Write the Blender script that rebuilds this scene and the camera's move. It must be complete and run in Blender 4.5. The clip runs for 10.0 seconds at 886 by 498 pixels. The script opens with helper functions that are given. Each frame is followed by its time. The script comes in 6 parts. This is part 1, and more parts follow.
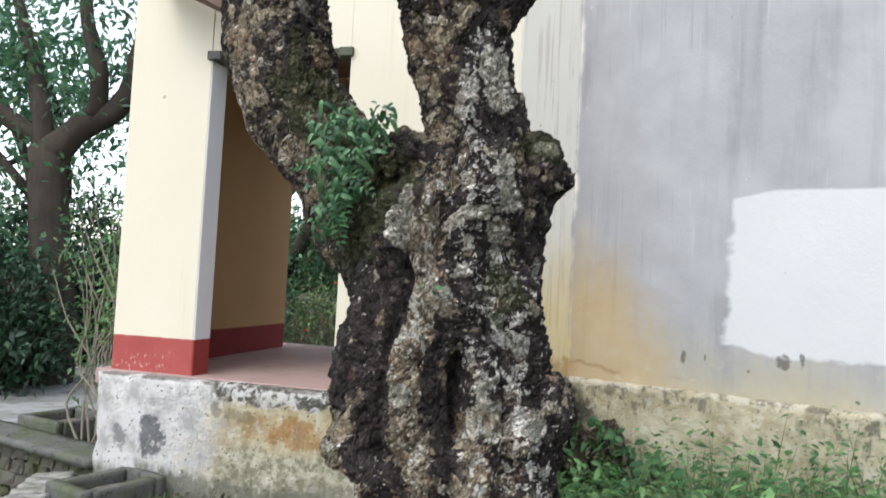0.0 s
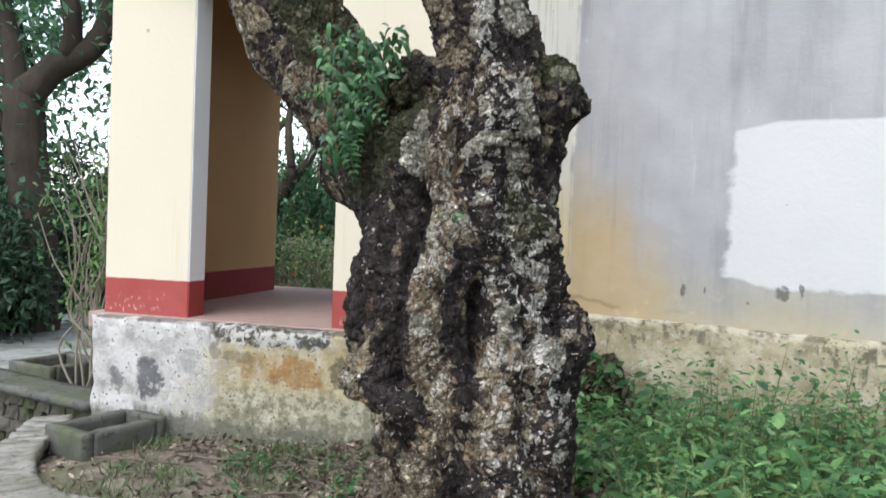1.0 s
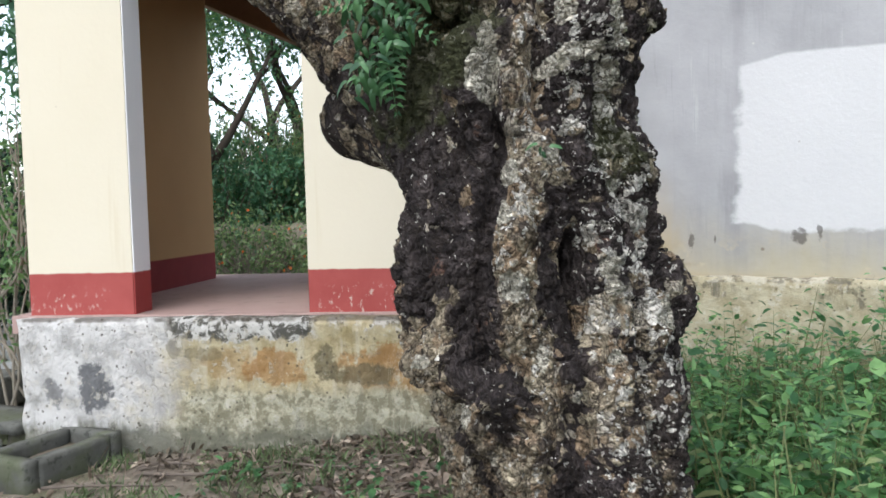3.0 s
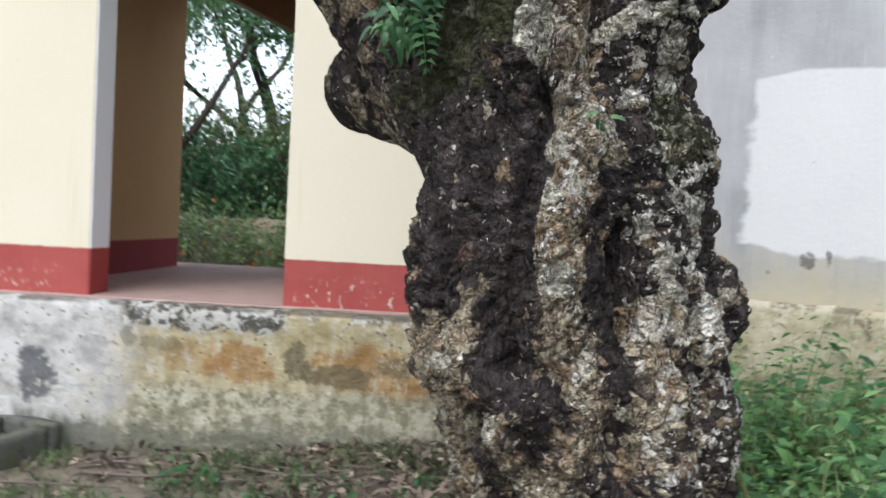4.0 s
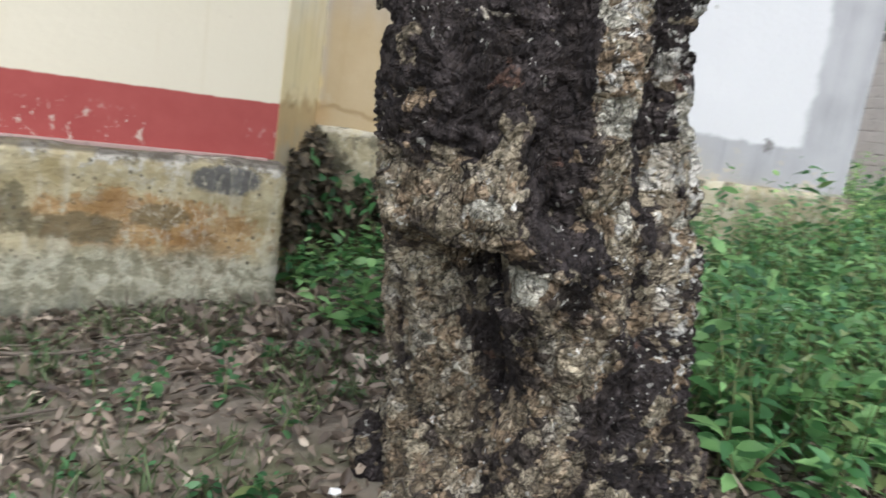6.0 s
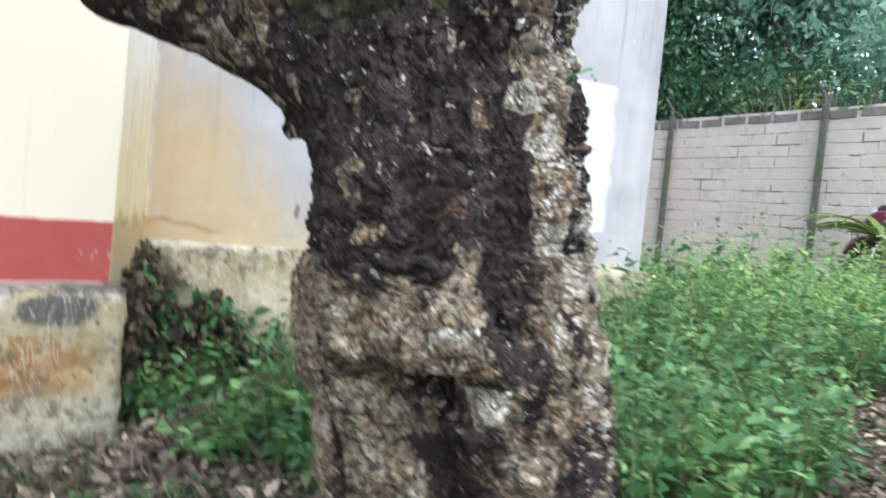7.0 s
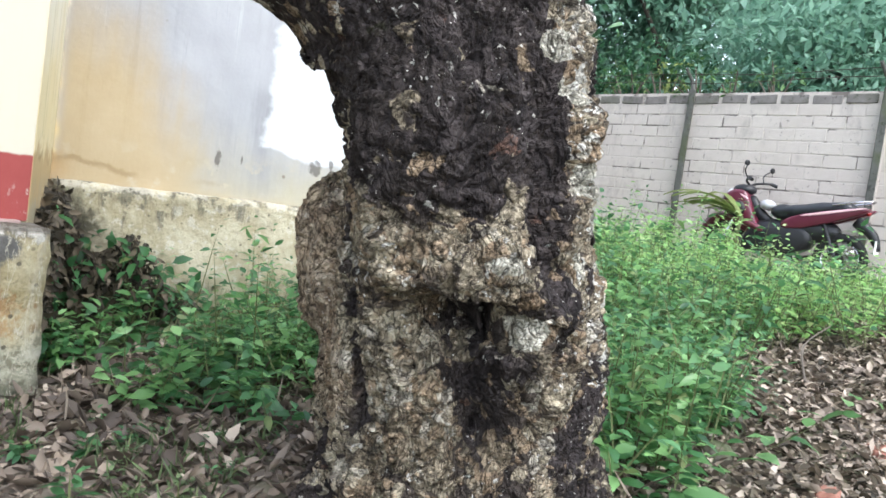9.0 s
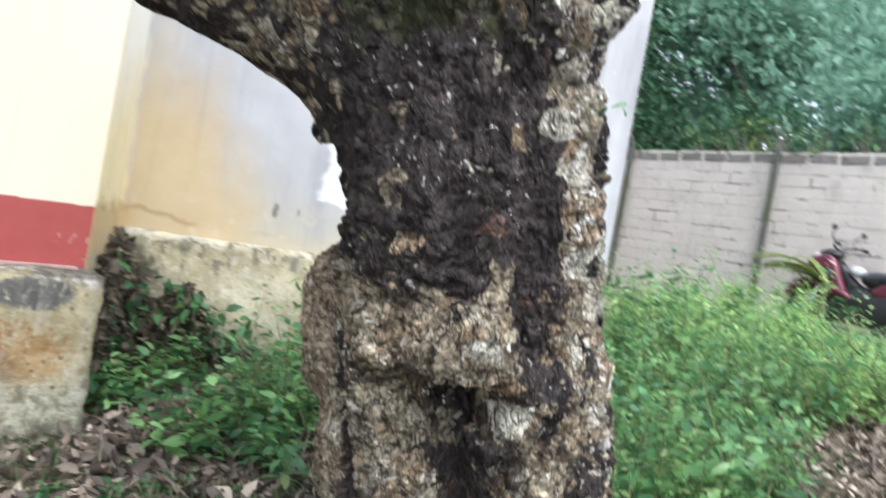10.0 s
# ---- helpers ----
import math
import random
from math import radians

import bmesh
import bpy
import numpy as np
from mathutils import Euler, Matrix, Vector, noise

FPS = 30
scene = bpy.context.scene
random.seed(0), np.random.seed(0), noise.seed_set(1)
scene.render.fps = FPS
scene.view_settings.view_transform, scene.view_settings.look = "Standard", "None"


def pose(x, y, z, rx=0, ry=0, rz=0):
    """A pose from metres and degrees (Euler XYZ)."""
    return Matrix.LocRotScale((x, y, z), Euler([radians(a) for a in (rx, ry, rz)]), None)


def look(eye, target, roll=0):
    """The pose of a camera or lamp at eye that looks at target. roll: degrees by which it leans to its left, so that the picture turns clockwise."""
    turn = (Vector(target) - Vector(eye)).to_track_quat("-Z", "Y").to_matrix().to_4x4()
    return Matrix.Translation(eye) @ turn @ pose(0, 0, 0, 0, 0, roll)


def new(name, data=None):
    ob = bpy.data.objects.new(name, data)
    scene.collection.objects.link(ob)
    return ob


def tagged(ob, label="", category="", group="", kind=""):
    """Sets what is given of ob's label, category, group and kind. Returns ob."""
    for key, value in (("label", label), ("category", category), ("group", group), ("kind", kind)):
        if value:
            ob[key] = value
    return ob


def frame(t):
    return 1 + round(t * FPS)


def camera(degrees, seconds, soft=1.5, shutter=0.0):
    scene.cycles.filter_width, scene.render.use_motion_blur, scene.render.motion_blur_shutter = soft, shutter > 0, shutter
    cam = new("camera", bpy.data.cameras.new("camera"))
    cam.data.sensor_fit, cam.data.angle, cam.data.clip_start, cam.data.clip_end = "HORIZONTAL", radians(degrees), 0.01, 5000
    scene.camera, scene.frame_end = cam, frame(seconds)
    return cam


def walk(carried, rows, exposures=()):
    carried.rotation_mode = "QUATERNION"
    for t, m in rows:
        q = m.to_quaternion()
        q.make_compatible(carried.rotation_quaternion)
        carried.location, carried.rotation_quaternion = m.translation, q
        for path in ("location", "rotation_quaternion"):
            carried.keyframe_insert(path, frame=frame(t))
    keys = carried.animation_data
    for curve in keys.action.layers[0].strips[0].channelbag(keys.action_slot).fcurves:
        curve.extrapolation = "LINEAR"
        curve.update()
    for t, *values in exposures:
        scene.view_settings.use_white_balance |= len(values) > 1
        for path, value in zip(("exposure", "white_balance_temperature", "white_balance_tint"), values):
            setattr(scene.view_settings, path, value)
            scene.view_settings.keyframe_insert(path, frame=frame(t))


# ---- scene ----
cam = camera(63.1, 10.0, 1.6, 0.4)
PATH = [
    (0, (2.096, 2.378, 1.441), (1.606, 4.315, 1.531), 3.0),
    (0.5, (2.026, 2.378, 1.409), (1.519, 4.313, 1.395), 2.2),
    (1, (1.961, 2.401, 1.377), (1.534, 4.354, 1.321), 2.3),
    (1.5, (1.917, 2.535, 1.334), (1.438, 4.469, 1.156), 0.4),
    (1.8, (1.873, 2.675, 1.313), (1.328, 4.6, 1.302), -2.8),
    (2, (1.81, 2.693, 1.296), (1.19, 4.592, 1.207), -4.6),
    (2.5, (1.527, 2.73, 1.259), (1.145, 4.69, 1.143), -2.4),
    (2.7, (1.462, 2.749, 1.274), (1.234, 4.731, 1.143), -0.9),
    (3.8, (1.285, 3.004, 1.207), (1.156, 4.999, 1.179), -1.3),
    (4, (1.227, 3.063, 1.181), (1.162, 5.061, 1.109), 3.0),
    (4.5, (0.961, 3.093, 1.183), (1.254, 5.07, 1.11), 3.9),
    (5, (0.755, 3.172, 1.185), (1.193, 5.123, 1.186), 8.8),
    (5.5, (0.646, 3.415, 1.068), (1.292, 5.295, 0.848), 6.6),
    (5.7, (0.606, 3.486, 1.047), (1.36, 5.298, 0.658), 7.3),
    (6.8, (0.252, 3.67, 1.09), (1.689, 5.046, 0.89), 8.8),
    (7, (0.241, 3.728, 1.096), (1.667, 5.127, 1.013), 5.5),
    (7.5, (0.2, 3.922, 1.11), (1.546, 5.401, 1.095), -2.9),
    (8, (0.097, 3.973, 1.077), (1.685, 5.181, 0.941), -0.8),
    (8.1, (0.071, 3.994, 1.018), (1.725, 5.113, 0.907), -1.7),
    (8.5, (0.026, 3.967, 1.005), (1.743, 4.982, 0.863), 3.3),
    (9, (-0.032, 3.975, 0.986), (1.646, 5.056, 0.863), 8.0),
    (9.5, (-0.009, 3.953, 1.007), (1.68, 5.012, 0.843), 8.4),
    (9.6, (0.031, 3.962, 1.015), (1.715, 5.03, 0.864), 7.8),
    (10, (0.094, 3.833, 1.082), (1.623, 5.122, 1.047), 10.1),
]
EXPOSURES = [(0.0, 0.73, 6450, 10), (2.5, 0.72, 6450, 10), (4.5, 0.66, 6450, 10), (5.7, 0.63, 6500, 10), (7.0, 1.17, 6200, 10), (8.0, 1.22, 6250, 11), (9.0, 1.32, 6250, 9), (10.0, 1.30, 6300, 10)]
walk(cam, [(t, look(eye, target, roll)) for t, eye, target, roll in PATH], EXPOSURES)

# ---------------------------------------------------------------- light
world = bpy.data.worlds.new("overcast_sky")
scene.world = world
world.use_nodes = True
wn, wl = world.node_tree.nodes, world.node_tree.links
sky = wn.new("ShaderNodeTexSky")
sky.sky_type, sky.sun_disc = "NISHITA", False
sky.sun_elevation, sky.sun_rotation = radians(58), radians(200)
sky.air_density, sky.dust_density, sky.ozone_density = 1.0, 1.6, 1.0
veil = wn.new("ShaderNodeHueSaturation")
veil.inputs["Saturation"].default_value = 0.46
veil.inputs["Value"].default_value = 1.9
wl.new(sky.outputs[0], veil.inputs["Color"])
wl.new(veil.outputs[0], wn["Background"].inputs["Color"])
wn["Background"].inputs["Strength"].default_value = 0.15

sun_data = bpy.data.lights.new("sun", "SUN")
sun_data.energy, sun_data.angle, sun_data.color = 0.9, radians(30), (1.0, 0.99, 0.97)
sun = new("sun", sun_data)
sun.matrix_world = look((-4.0, -10.0, 17.0), (0, 0, 0))

# ---------------------------------------------------------------- materials


class Mat:
    """A small wrapper that makes node materials short to write."""

    def __init__(self, name, rough=0.8, spec=0.3, metal=0.0):
        self.m = bpy.data.materials.new(name)
        self.m.use_nodes = True
        self.t = self.m.node_tree
        self.b = self.t.nodes["Principled BSDF"]
        self.b.inputs["Roughness"].default_value = rough
        self.b.inputs["Specular IOR Level"].default_value = spec
        self.b.inputs["Metallic"].default_value = metal
        self.geo = self.t.nodes.new("ShaderNodeNewGeometry")
        self.obj = self.t.nodes.new("ShaderNodeObjectInfo")
        self.pos = self.geo.outputs["Position"]
        self.sep = None

    def link(self, a, b):
        self.t.links.new(a, b)

    def put(self, socket, v):
        if hasattr(v, "is_output"):
            self.link(v, socket)
        elif isinstance(v, (tuple, list)) and len(v) == 3 and socket.type == "RGBA":
            socket.default_value = (*v, 1)
        else:
            socket.default_value = v

    def axis(self, i):
        if self.sep is None:
            self.sep = self.t.nodes.new("ShaderNodeSeparateXYZ")
            self.link(self.pos, self.sep.inputs[0])
        return self.sep.outputs[i]

    def stretch(self, sx, sy, sz):
        n = self.t.nodes.new("ShaderNodeMapping")
        n.inputs["Scale"].default_value = (sx, sy, sz)
        self.link(self.pos, n.inputs["Vector"])
        return n.outputs[0]

    def noise(self, scale, detail=4, rough=0.55, warp=0.0, vec=None):
        n = self.t.nodes.new("ShaderNodeTexNoise")
        n.inputs["Scale"].default_value, n.inputs["Detail"].default_value = scale, detail
        n.inputs["Roughness"].default_value, n.inputs["Distortion"].default_value = rough, warp
        self.link(vec or self.pos, n.inputs["Vector"])
        return n.outputs["Fac"]

    def voronoi(self, scale, feature="F1", vec=None, out="Distance"):
        n = self.t.nodes.new("ShaderNodeTexVoronoi")
        n.feature = feature
        n.inputs["Scale"].default_value = scale
        self.link(vec or self.pos, n.inputs["Vector"])
        return n.outputs[out]

    def math(self, op, a, b=0.0, c=0.0):
        n = self.t.nodes.new("ShaderNodeMath")
        n.operation = op
        for s, v in zip(n.inputs, (a, b, c)):
            self.put(s, v)
        return n.outputs[0]

    def step(self, v, lo, hi):
        """0 below lo, 1 above hi, smooth between (lo > hi turns it round)."""
        n = self.t.nodes.new("ShaderNodeMapRange")
        n.interpolation_type = "SMOOTHSTEP"
        flip = lo > hi
        self.put(n.inputs["Value"], v)
        n.inputs["From Min"].default_value, n.inputs["From Max"].default_value = (hi, lo) if flip else (lo, hi)
        n.inputs["To Min"].default_value, n.inputs["To Max"].default_value = (1, 0) if flip else (0, 1)
        return n.outputs[0]

    def mix(self, f, a, b, kind="MIX"):
        n = self.t.nodes.new("ShaderNodeMix")
        n.data_type, n.blend_type = "RGBA", kind
        self.put(n.inputs[0], f)
        self.put(n.inputs[6], a)
        self.put(n.inputs[7], b)
        return n.outputs[2]

    def bump(self, h, strength=0.4, dist=0.01):
        n = self.t.nodes.new("ShaderNodeBump")
        n.inputs["Strength"].default_value, n.inputs["Distance"].default_value = strength, dist
        self.link(h, n.inputs["Height"])
        self.link(n.outputs[0], self.b.inputs["Normal"])

    def done(self, color):
        self.put(self.b.inputs["Base Color"], color)
        return self.m


def mul(m, *f):
    out = f[0]
    for g in f[1:]:
        out = m.math("MULTIPLY", out, g)
    return out


def plain(name, color, rough=0.6, metal=0.0, spec=0.4, vary=0.18, scale=18):
    m = Mat(name, rough, spec, metal)
    n = m.noise(scale, 5)
    dark = tuple(c * (1 - vary) for c in color)
    light = tuple(min(1, c * (1 + vary)) for c in color)
    m.bump(n, 0.15, 0.004)
    return m.done(m.mix(n, dark, light))


def make_paint():
    """Cream limewash with a red band along the foot, streaks and chips."""
    m = Mat("cream_wall_paint", 0.85, 0.2)
    z = m.axis(2)
    big, fine = m.noise(1.3, 5), m.noise(26, 5, 0.6)
    cream = m.mix(big, (0.557, 0.508, 0.390), (0.599, 0.557, 0.452))
    streak = m.step(m.noise(1, 4, 0.6, vec=m.stretch(11, 11, 0.5)), 0.60, 0.74)
    cream = m.mix(mul(m, streak, 0.25), cream, (0.432, 0.348, 0.195))
    spots = m.step(m.voronoi(3.1), 0.055, 0.03)
    cream = m.mix(mul(m, spots, 0.6), cream, (0.209, 0.167, 0.125))
    red = m.mix(m.noise(7, 6), (0.252, 0.048, 0.044), (0.348, 0.087, 0.077))
    chips = mul(m, m.step(m.noise(30, 6, 0.7, vec=m.stretch(1, 1, 0.6)), 0.575, 0.61), m.step(m.noise(2.2, 2), 0.47, 0.60), m.step(z, 0.90, 0.80))
    red = m.mix(mul(m, chips, 0.75), red, (0.501, 0.432, 0.362))
    edge = m.math("ADD", z, mul(m, m.math("SUBTRACT", m.noise(14, 3), 0.5), 0.02))
    foot = m.step(edge, 0.955, 0.945)
    m.bump(m.math("ADD", fine, mul(m, big, 0.6)), 0.25, 0.006)
    return m.done(m.mix(foot, cream, red))


def make_jamb():
    m = Mat("white_jamb_paint", 0.8, 0.2)
    z = m.axis(2)
    white = m.mix(m.noise(3, 5), (0.70, 0.70, 0.715), (0.77, 0.77, 0.775))
    red = m.mix(m.noise(7, 6), (0.251, 0.035, 0.035), (0.334, 0.063, 0.056))
    foot = m.step(m.math("ADD", z, mul(m, m.math("SUBTRACT", m.noise(14, 3), 0.5), 0.02)), 0.955, 0.945)
    m.bump(m.noise(26, 5), 0.2, 0.005)
    return m.done(m.mix(foot, white, red))


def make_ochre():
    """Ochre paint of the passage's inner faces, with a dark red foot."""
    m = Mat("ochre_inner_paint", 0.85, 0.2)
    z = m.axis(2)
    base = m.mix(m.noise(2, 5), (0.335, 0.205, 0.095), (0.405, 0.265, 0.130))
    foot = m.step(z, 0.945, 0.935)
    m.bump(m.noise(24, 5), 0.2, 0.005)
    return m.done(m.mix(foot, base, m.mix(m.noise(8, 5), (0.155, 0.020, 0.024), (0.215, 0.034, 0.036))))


def make_render():
    """Grey cement render, ochre stains low down and a whitewashed patch."""
    m = Mat("stained_render", 0.9, 0.15)
    x, z = m.axis(0), m.axis(2)
    big, mid, fine = m.noise(0.9, 5), m.noise(4, 6, 0.6), m.noise(30, 6, 0.65)
    runs = m.noise(1, 5, 0.6, vec=m.stretch(7, 7, 0.7))
    grey = m.mix(mid, (0.251, 0.251, 0.258), (0.362, 0.362, 0.369))
    grey = m.mix(mul(m, m.step(runs, 0.50, 0.72), 0.5), grey, (0.181, 0.181, 0.188))
    grey = m.mix(mul(m, m.step(m.noise(1.6, 3), 0.42, 0.68), 0.45), grey, (0.418, 0.418, 0.425))
    thin = m.noise(1, 6, 0.7, vec=m.stretch(24, 24, 0.9))
    grey = m.mix(mul(m, m.step(thin, 0.56, 0.66), m.step(m.noise(1.1, 3), 0.42, 0.58), 0.4), grey, (0.165, 0.165, 0.172))
    grey = m.mix(mul(m, m.step(thin, 0.40, 0.32), m.step(m.noise(1.7, 3), 0.46, 0.60), 0.35), grey, (0.47, 0.47, 0.465))
    # cream paint left near the inner corner
    cx = m.math("ADD", x, mul(m, m.math("SUBTRACT", mid, 0.5), 0.10))
    cream = m.mix(m.step(m.math("ADD", z, mul(m, m.math("SUBTRACT", mid, 0.5), 0.8)), 1.15, 1.9), m.mix(mid, (0.66, 0.54, 0.30), (0.74, 0.64, 0.42)), m.mix(mid, (0.66, 0.62, 0.53), (0.74, 0.71, 0.64)))
    grey = m.mix(m.step(cx, 1.775, 1.735), grey, cream)
    # ochre damp stain rising from the ledge
    wob = mul(m, m.math("SUBTRACT", big, 0.5), 1.1)
    hgt = m.math("ADD", m.math("ADD", z, wob), mul(m, m.math("SUBTRACT", runs, 0.5), 0.5))
    reach = m.math("ADD", hgt, mul(m, m.math("SUBTRACT", x, 1.75), 0.30))
    reach = m.math("SUBTRACT", reach, mul(m, m.step(m.math("ADD", x, mul(m, m.math("SUBTRACT", mid, 0.5), 0.5)), 2.40, 1.85), 0.22))
    damp = m.step(reach, 1.75, 1.10)
    ochre = m.mix(m.step(m.math("ADD", x, mul(m, m.math("SUBTRACT", big, 0.5), 1.2)), 2.2, 2.9), m.mix(mid, (0.36, 0.255, 0.110), (0.47, 0.365, 0.205)), m.mix(mid, (0.33, 0.285, 0.165), (0.43, 0.385, 0.26)))
    col = m.mix(mul(m, damp, m.mix(m.step(x, 1.80, 1.72), (0.78, 0.78, 0.78), (0.15, 0.15, 0.15))), grey, ochre)
    peel = mul(m, m.step(m.noise(6, 7, 0.65), 0.56, 0.62), m.step(z, 1.15, 0.9))
    col = m.mix(mul(m, peel, 0.7), col, (0.418, 0.362, 0.264))
    # pale repainted patch with brushed edges
    rag = mul(m, m.math("SUBTRACT", m.noise(4, 6, 0.6), 0.5), 0.17)
    brush = mul(m, m.math("SUBTRACT", m.noise(1, 3, vec=m.stretch(3, 3, 16)), 0.5), 0.035)
    px = m.math("ADD", m.math("ADD", x, rag), brush)
    pz = m.math("ADD", z, mul(m, rag, 0.8))
    tip = mul(m, m.step(x, 2.95, 2.66), 0.05)
    patch = mul(m, m.step(px, 2.675, 2.715), m.step(px, 4.42, 4.36), m.step(m.math("SUBTRACT", m.math("ADD", pz, brush), tip), 1.095, 1.125),
                m.step(m.math("ADD", m.math("ADD", z, tip), mul(m, rag, 0.15)), 2.078, 2.058))
    white = m.mix(m.noise(2, 4), (0.487, 0.487, 0.494), (0.557, 0.557, 0.557))
    col = m.mix(mul(m, patch, 0.95), col, white)
    for cx_, cz_, rx, rz in ((2.465, 1.055, 0.016, 0.055), (2.585, 1.06, 0.008, 0.04), (2.985, 1.085, 0.045, 0.05), (3.08, 1.11, 0.014, 0.05), (3.55, 1.09, 0.02, 0.04), (4.2, 1.10, 0.04, 0.05)):
        u, v = m.math("DIVIDE", m.math("SUBTRACT", x, cx_), rx), m.math("DIVIDE", m.math("SUBTRACT", z, cz_), rz)
        blot = m.math("ADD", m.math("ADD", mul(m, u, u), mul(m, v, v)), mul(m, m.math("SUBTRACT", m.noise(28, 5, 0.65), 0.5), 4.0))
        col = m.mix(mul(m, m.step(blot, 1.1, 0.2), 0.72), col, (0.070, 0.060, 0.052))
    pock = m.step(m.math("ADD", m.voronoi(5.5), mul(m, m.math("SUBTRACT", fine, 0.5), 0.06)), 0.075, 0.045)
    col = m.mix(mul(m, pock, m.step(m.noise(2.3, 3), 0.44, 0.56), 0.7), col, m.mix(m.step(mid, 0.46, 0.54), (0.16, 0.13, 0.10), (0.56, 0.53, 0.48)))
    streaky = mul(m, m.step(m.noise(1, 5, 0.65, vec=m.stretch(26, 26, 0.7)), 0.53, 0.60), m.step(x, 1.80, 1.70), m.step(m.noise(3.2, 3), 0.40, 0.55))
    col = m.mix(mul(m, streaky, 0.30), col, (0.30, 0.235, 0.13))
    bare = mul(m, m.step(m.math("ADD", z, mul(m, m.math("SUBTRACT", m.noise(7, 6, 0.6), 0.5), 0.35)), 1.02, 0.94), m.step(x, 1.86, 1.74))
    col = m.mix(mul(m, bare, 0.8), col, m.mix(mid, (0.30, 0.17, 0.065), (0.46, 0.335, 0.17)))
    line = m.math("ABSOLUTE", m.math("SUBTRACT", m.math("ADD", z, mul(m, m.math("SUBTRACT", m.noise(2.6, 5, 0.6), 0.5), 0.22)), 0.935))
    col = m.mix(mul(m, m.step(line, 0.022, 0.002), m.step(m.noise(3.1, 4), 0.46, 0.62), m.step(x, 3.2, 2.4), 0.5), col, (0.20, 0.135, 0.060))
    low = m.step(m.math("ADD", z, mul(m, m.math("SUBTRACT", mid, 0.5), 0.08)), 0.90, 0.80)
    col = m.mix(mul(m, low, m.step(m.noise(7, 6), 0.35, 0.6)), col, (0.348, 0.292, 0.195))
    m.bump(m.math("ADD", fine, mul(m, mid, 0.8)), 0.35, 0.006)
    return m.done(col)


def make_plinth():
    """Old limewashed plinth: white, ochre, rust, mould and bare rubble in patches along its length."""
    m = Mat("weathered_plinth", 0.92, 0.12)
    x, z = m.axis(0), m.axis(2)
    big, mid, fine = m.noise(1.5, 6, 0.6), m.noise(6, 7, 0.65), m.noise(34, 6, 0.7)
    crumb, runs = m.noise(15, 7, 0.7), m.noise(1, 5, 0.65, vec=m.stretch(11, 11, 1.8))

    def off(v, k):
        return mul(m, m.math("SUBTRACT", v, 0.5), k)

    def area(cx, cz, rx, rz, rag=2.4, hard=0.35):
        u, v = m.math("DIVIDE", m.math("SUBTRACT", x, cx), rx), m.math("DIVIDE", m.math("SUBTRACT", z, cz), rz)
        q = m.math("ADD", m.math("ADD", mul(m, u, u), mul(m, v, v)), m.math("ADD", off(mid, rag * 1.5), m.math("ADD", off(crumb, rag * 1.6), off(runs, rag))))
        return m.step(q, 1.0 + hard, 1.0 - hard)

    col = m.mix(m.step(mid, 0.32, 0.66), (0.300, 0.245, 0.130), (0.440, 0.385, 0.250))
    col = m.mix(mul(m, m.step(crumb, 0.50, 0.42), 0.35), col, (0.20, 0.165, 0.095))
    col = m.mix(mul(m, m.step(runs, 0.50, 0.64), 0.45), col, (0.49, 0.455, 0.37))
    wash = m.mix(m.step(mid, 0.34, 0.60), (0.33, 0.325, 0.315), (0.535, 0.53, 0.515))
    edge = m.math("ADD", m.math("ADD", x, off(big, 0.9)), m.math("ADD", off(mid, 0.7), mul(m, z, -0.35)))
    col = m.mix(mul(m, m.step(edge, -0.38, -0.78), 0.95), col, wash)
    for cx, cz, rx, rz, k in ((0.12, 0.42, 0.17, 0.10, 0.75), (0.78, 0.42, 0.34, 0.11, 0.8), (1.12, 0.32, 0.24, 0.15, 0.75), (-0.12, 0.45, 0.18, 0.10, 0.35)):
        col = m.mix(mul(m, area(cx, cz, rx, rz), k), col, m.mix(m.step(mid, 0.35, 0.65), (0.235, 0.120, 0.042), (0.375, 0.235, 0.105)))
    for cx, cz, rx, rz, k in ((0.40, 0.43, 0.06, 0.10, 0.8), (0.60, 0.38, 0.20, 0.055, 0.75), (0.93, 0.44, 0.10, 0.05, 0.7), (-0.48, 0.52, 0.05, 0.05, 0.5), (-0.30, 0.50, 0.10, 0.04, 0.5)):
        col = m.mix(mul(m, area(cx, cz, rx, rz), k), col, m.mix(fine, (0.080, 0.068, 0.040), (0.150, 0.132, 0.082)))
    # pale greenish flakes low down, then damp grey and moss
    low = m.step(m.math("ADD", z, m.math("ADD", off(mid, 0.22), off(crumb, 0.16))), 0.33, 0.24)
    col = m.mix(mul(m, low, m.step(edge, -0.75, -0.35), 0.85), col, m.mix(m.step(crumb, 0.42, 0.58), (0.175, 0.168, 0.118), (0.45, 0.435, 0.335)))
    foot = m.step(m.math("ADD", z, m.math("ADD", off(mid, 0.20), off(runs, 0.30))), 0.15, 0.02)
    col = m.mix(mul(m, foot, 0.85), col, m.mix(fine, (0.075, 0.078, 0.056), (0.185, 0.185, 0.142)))
    # plaster fallen off the rubble under the upper edge
    bare = mul(m, m.step(m.math("ADD", z, m.math("ADD", off(mid, 0.16), off(crumb, 0.20))), 0.565, 0.60), m.step(m.math("ADD", x, off(mid, 0.5)), -0.62, -0.40), m.step(m.math("ADD", x, off(mid, 0.4)), 0.42, 0.28))
    stones = m.mix(m.step(m.noise(17, 6, 0.68, 0.6), 0.45, 0.54), (0.052, 0.054, 0.052), (0.46, 0.455, 0.43))
    col = m.mix(mul(m, bare, 0.92), col, stones)
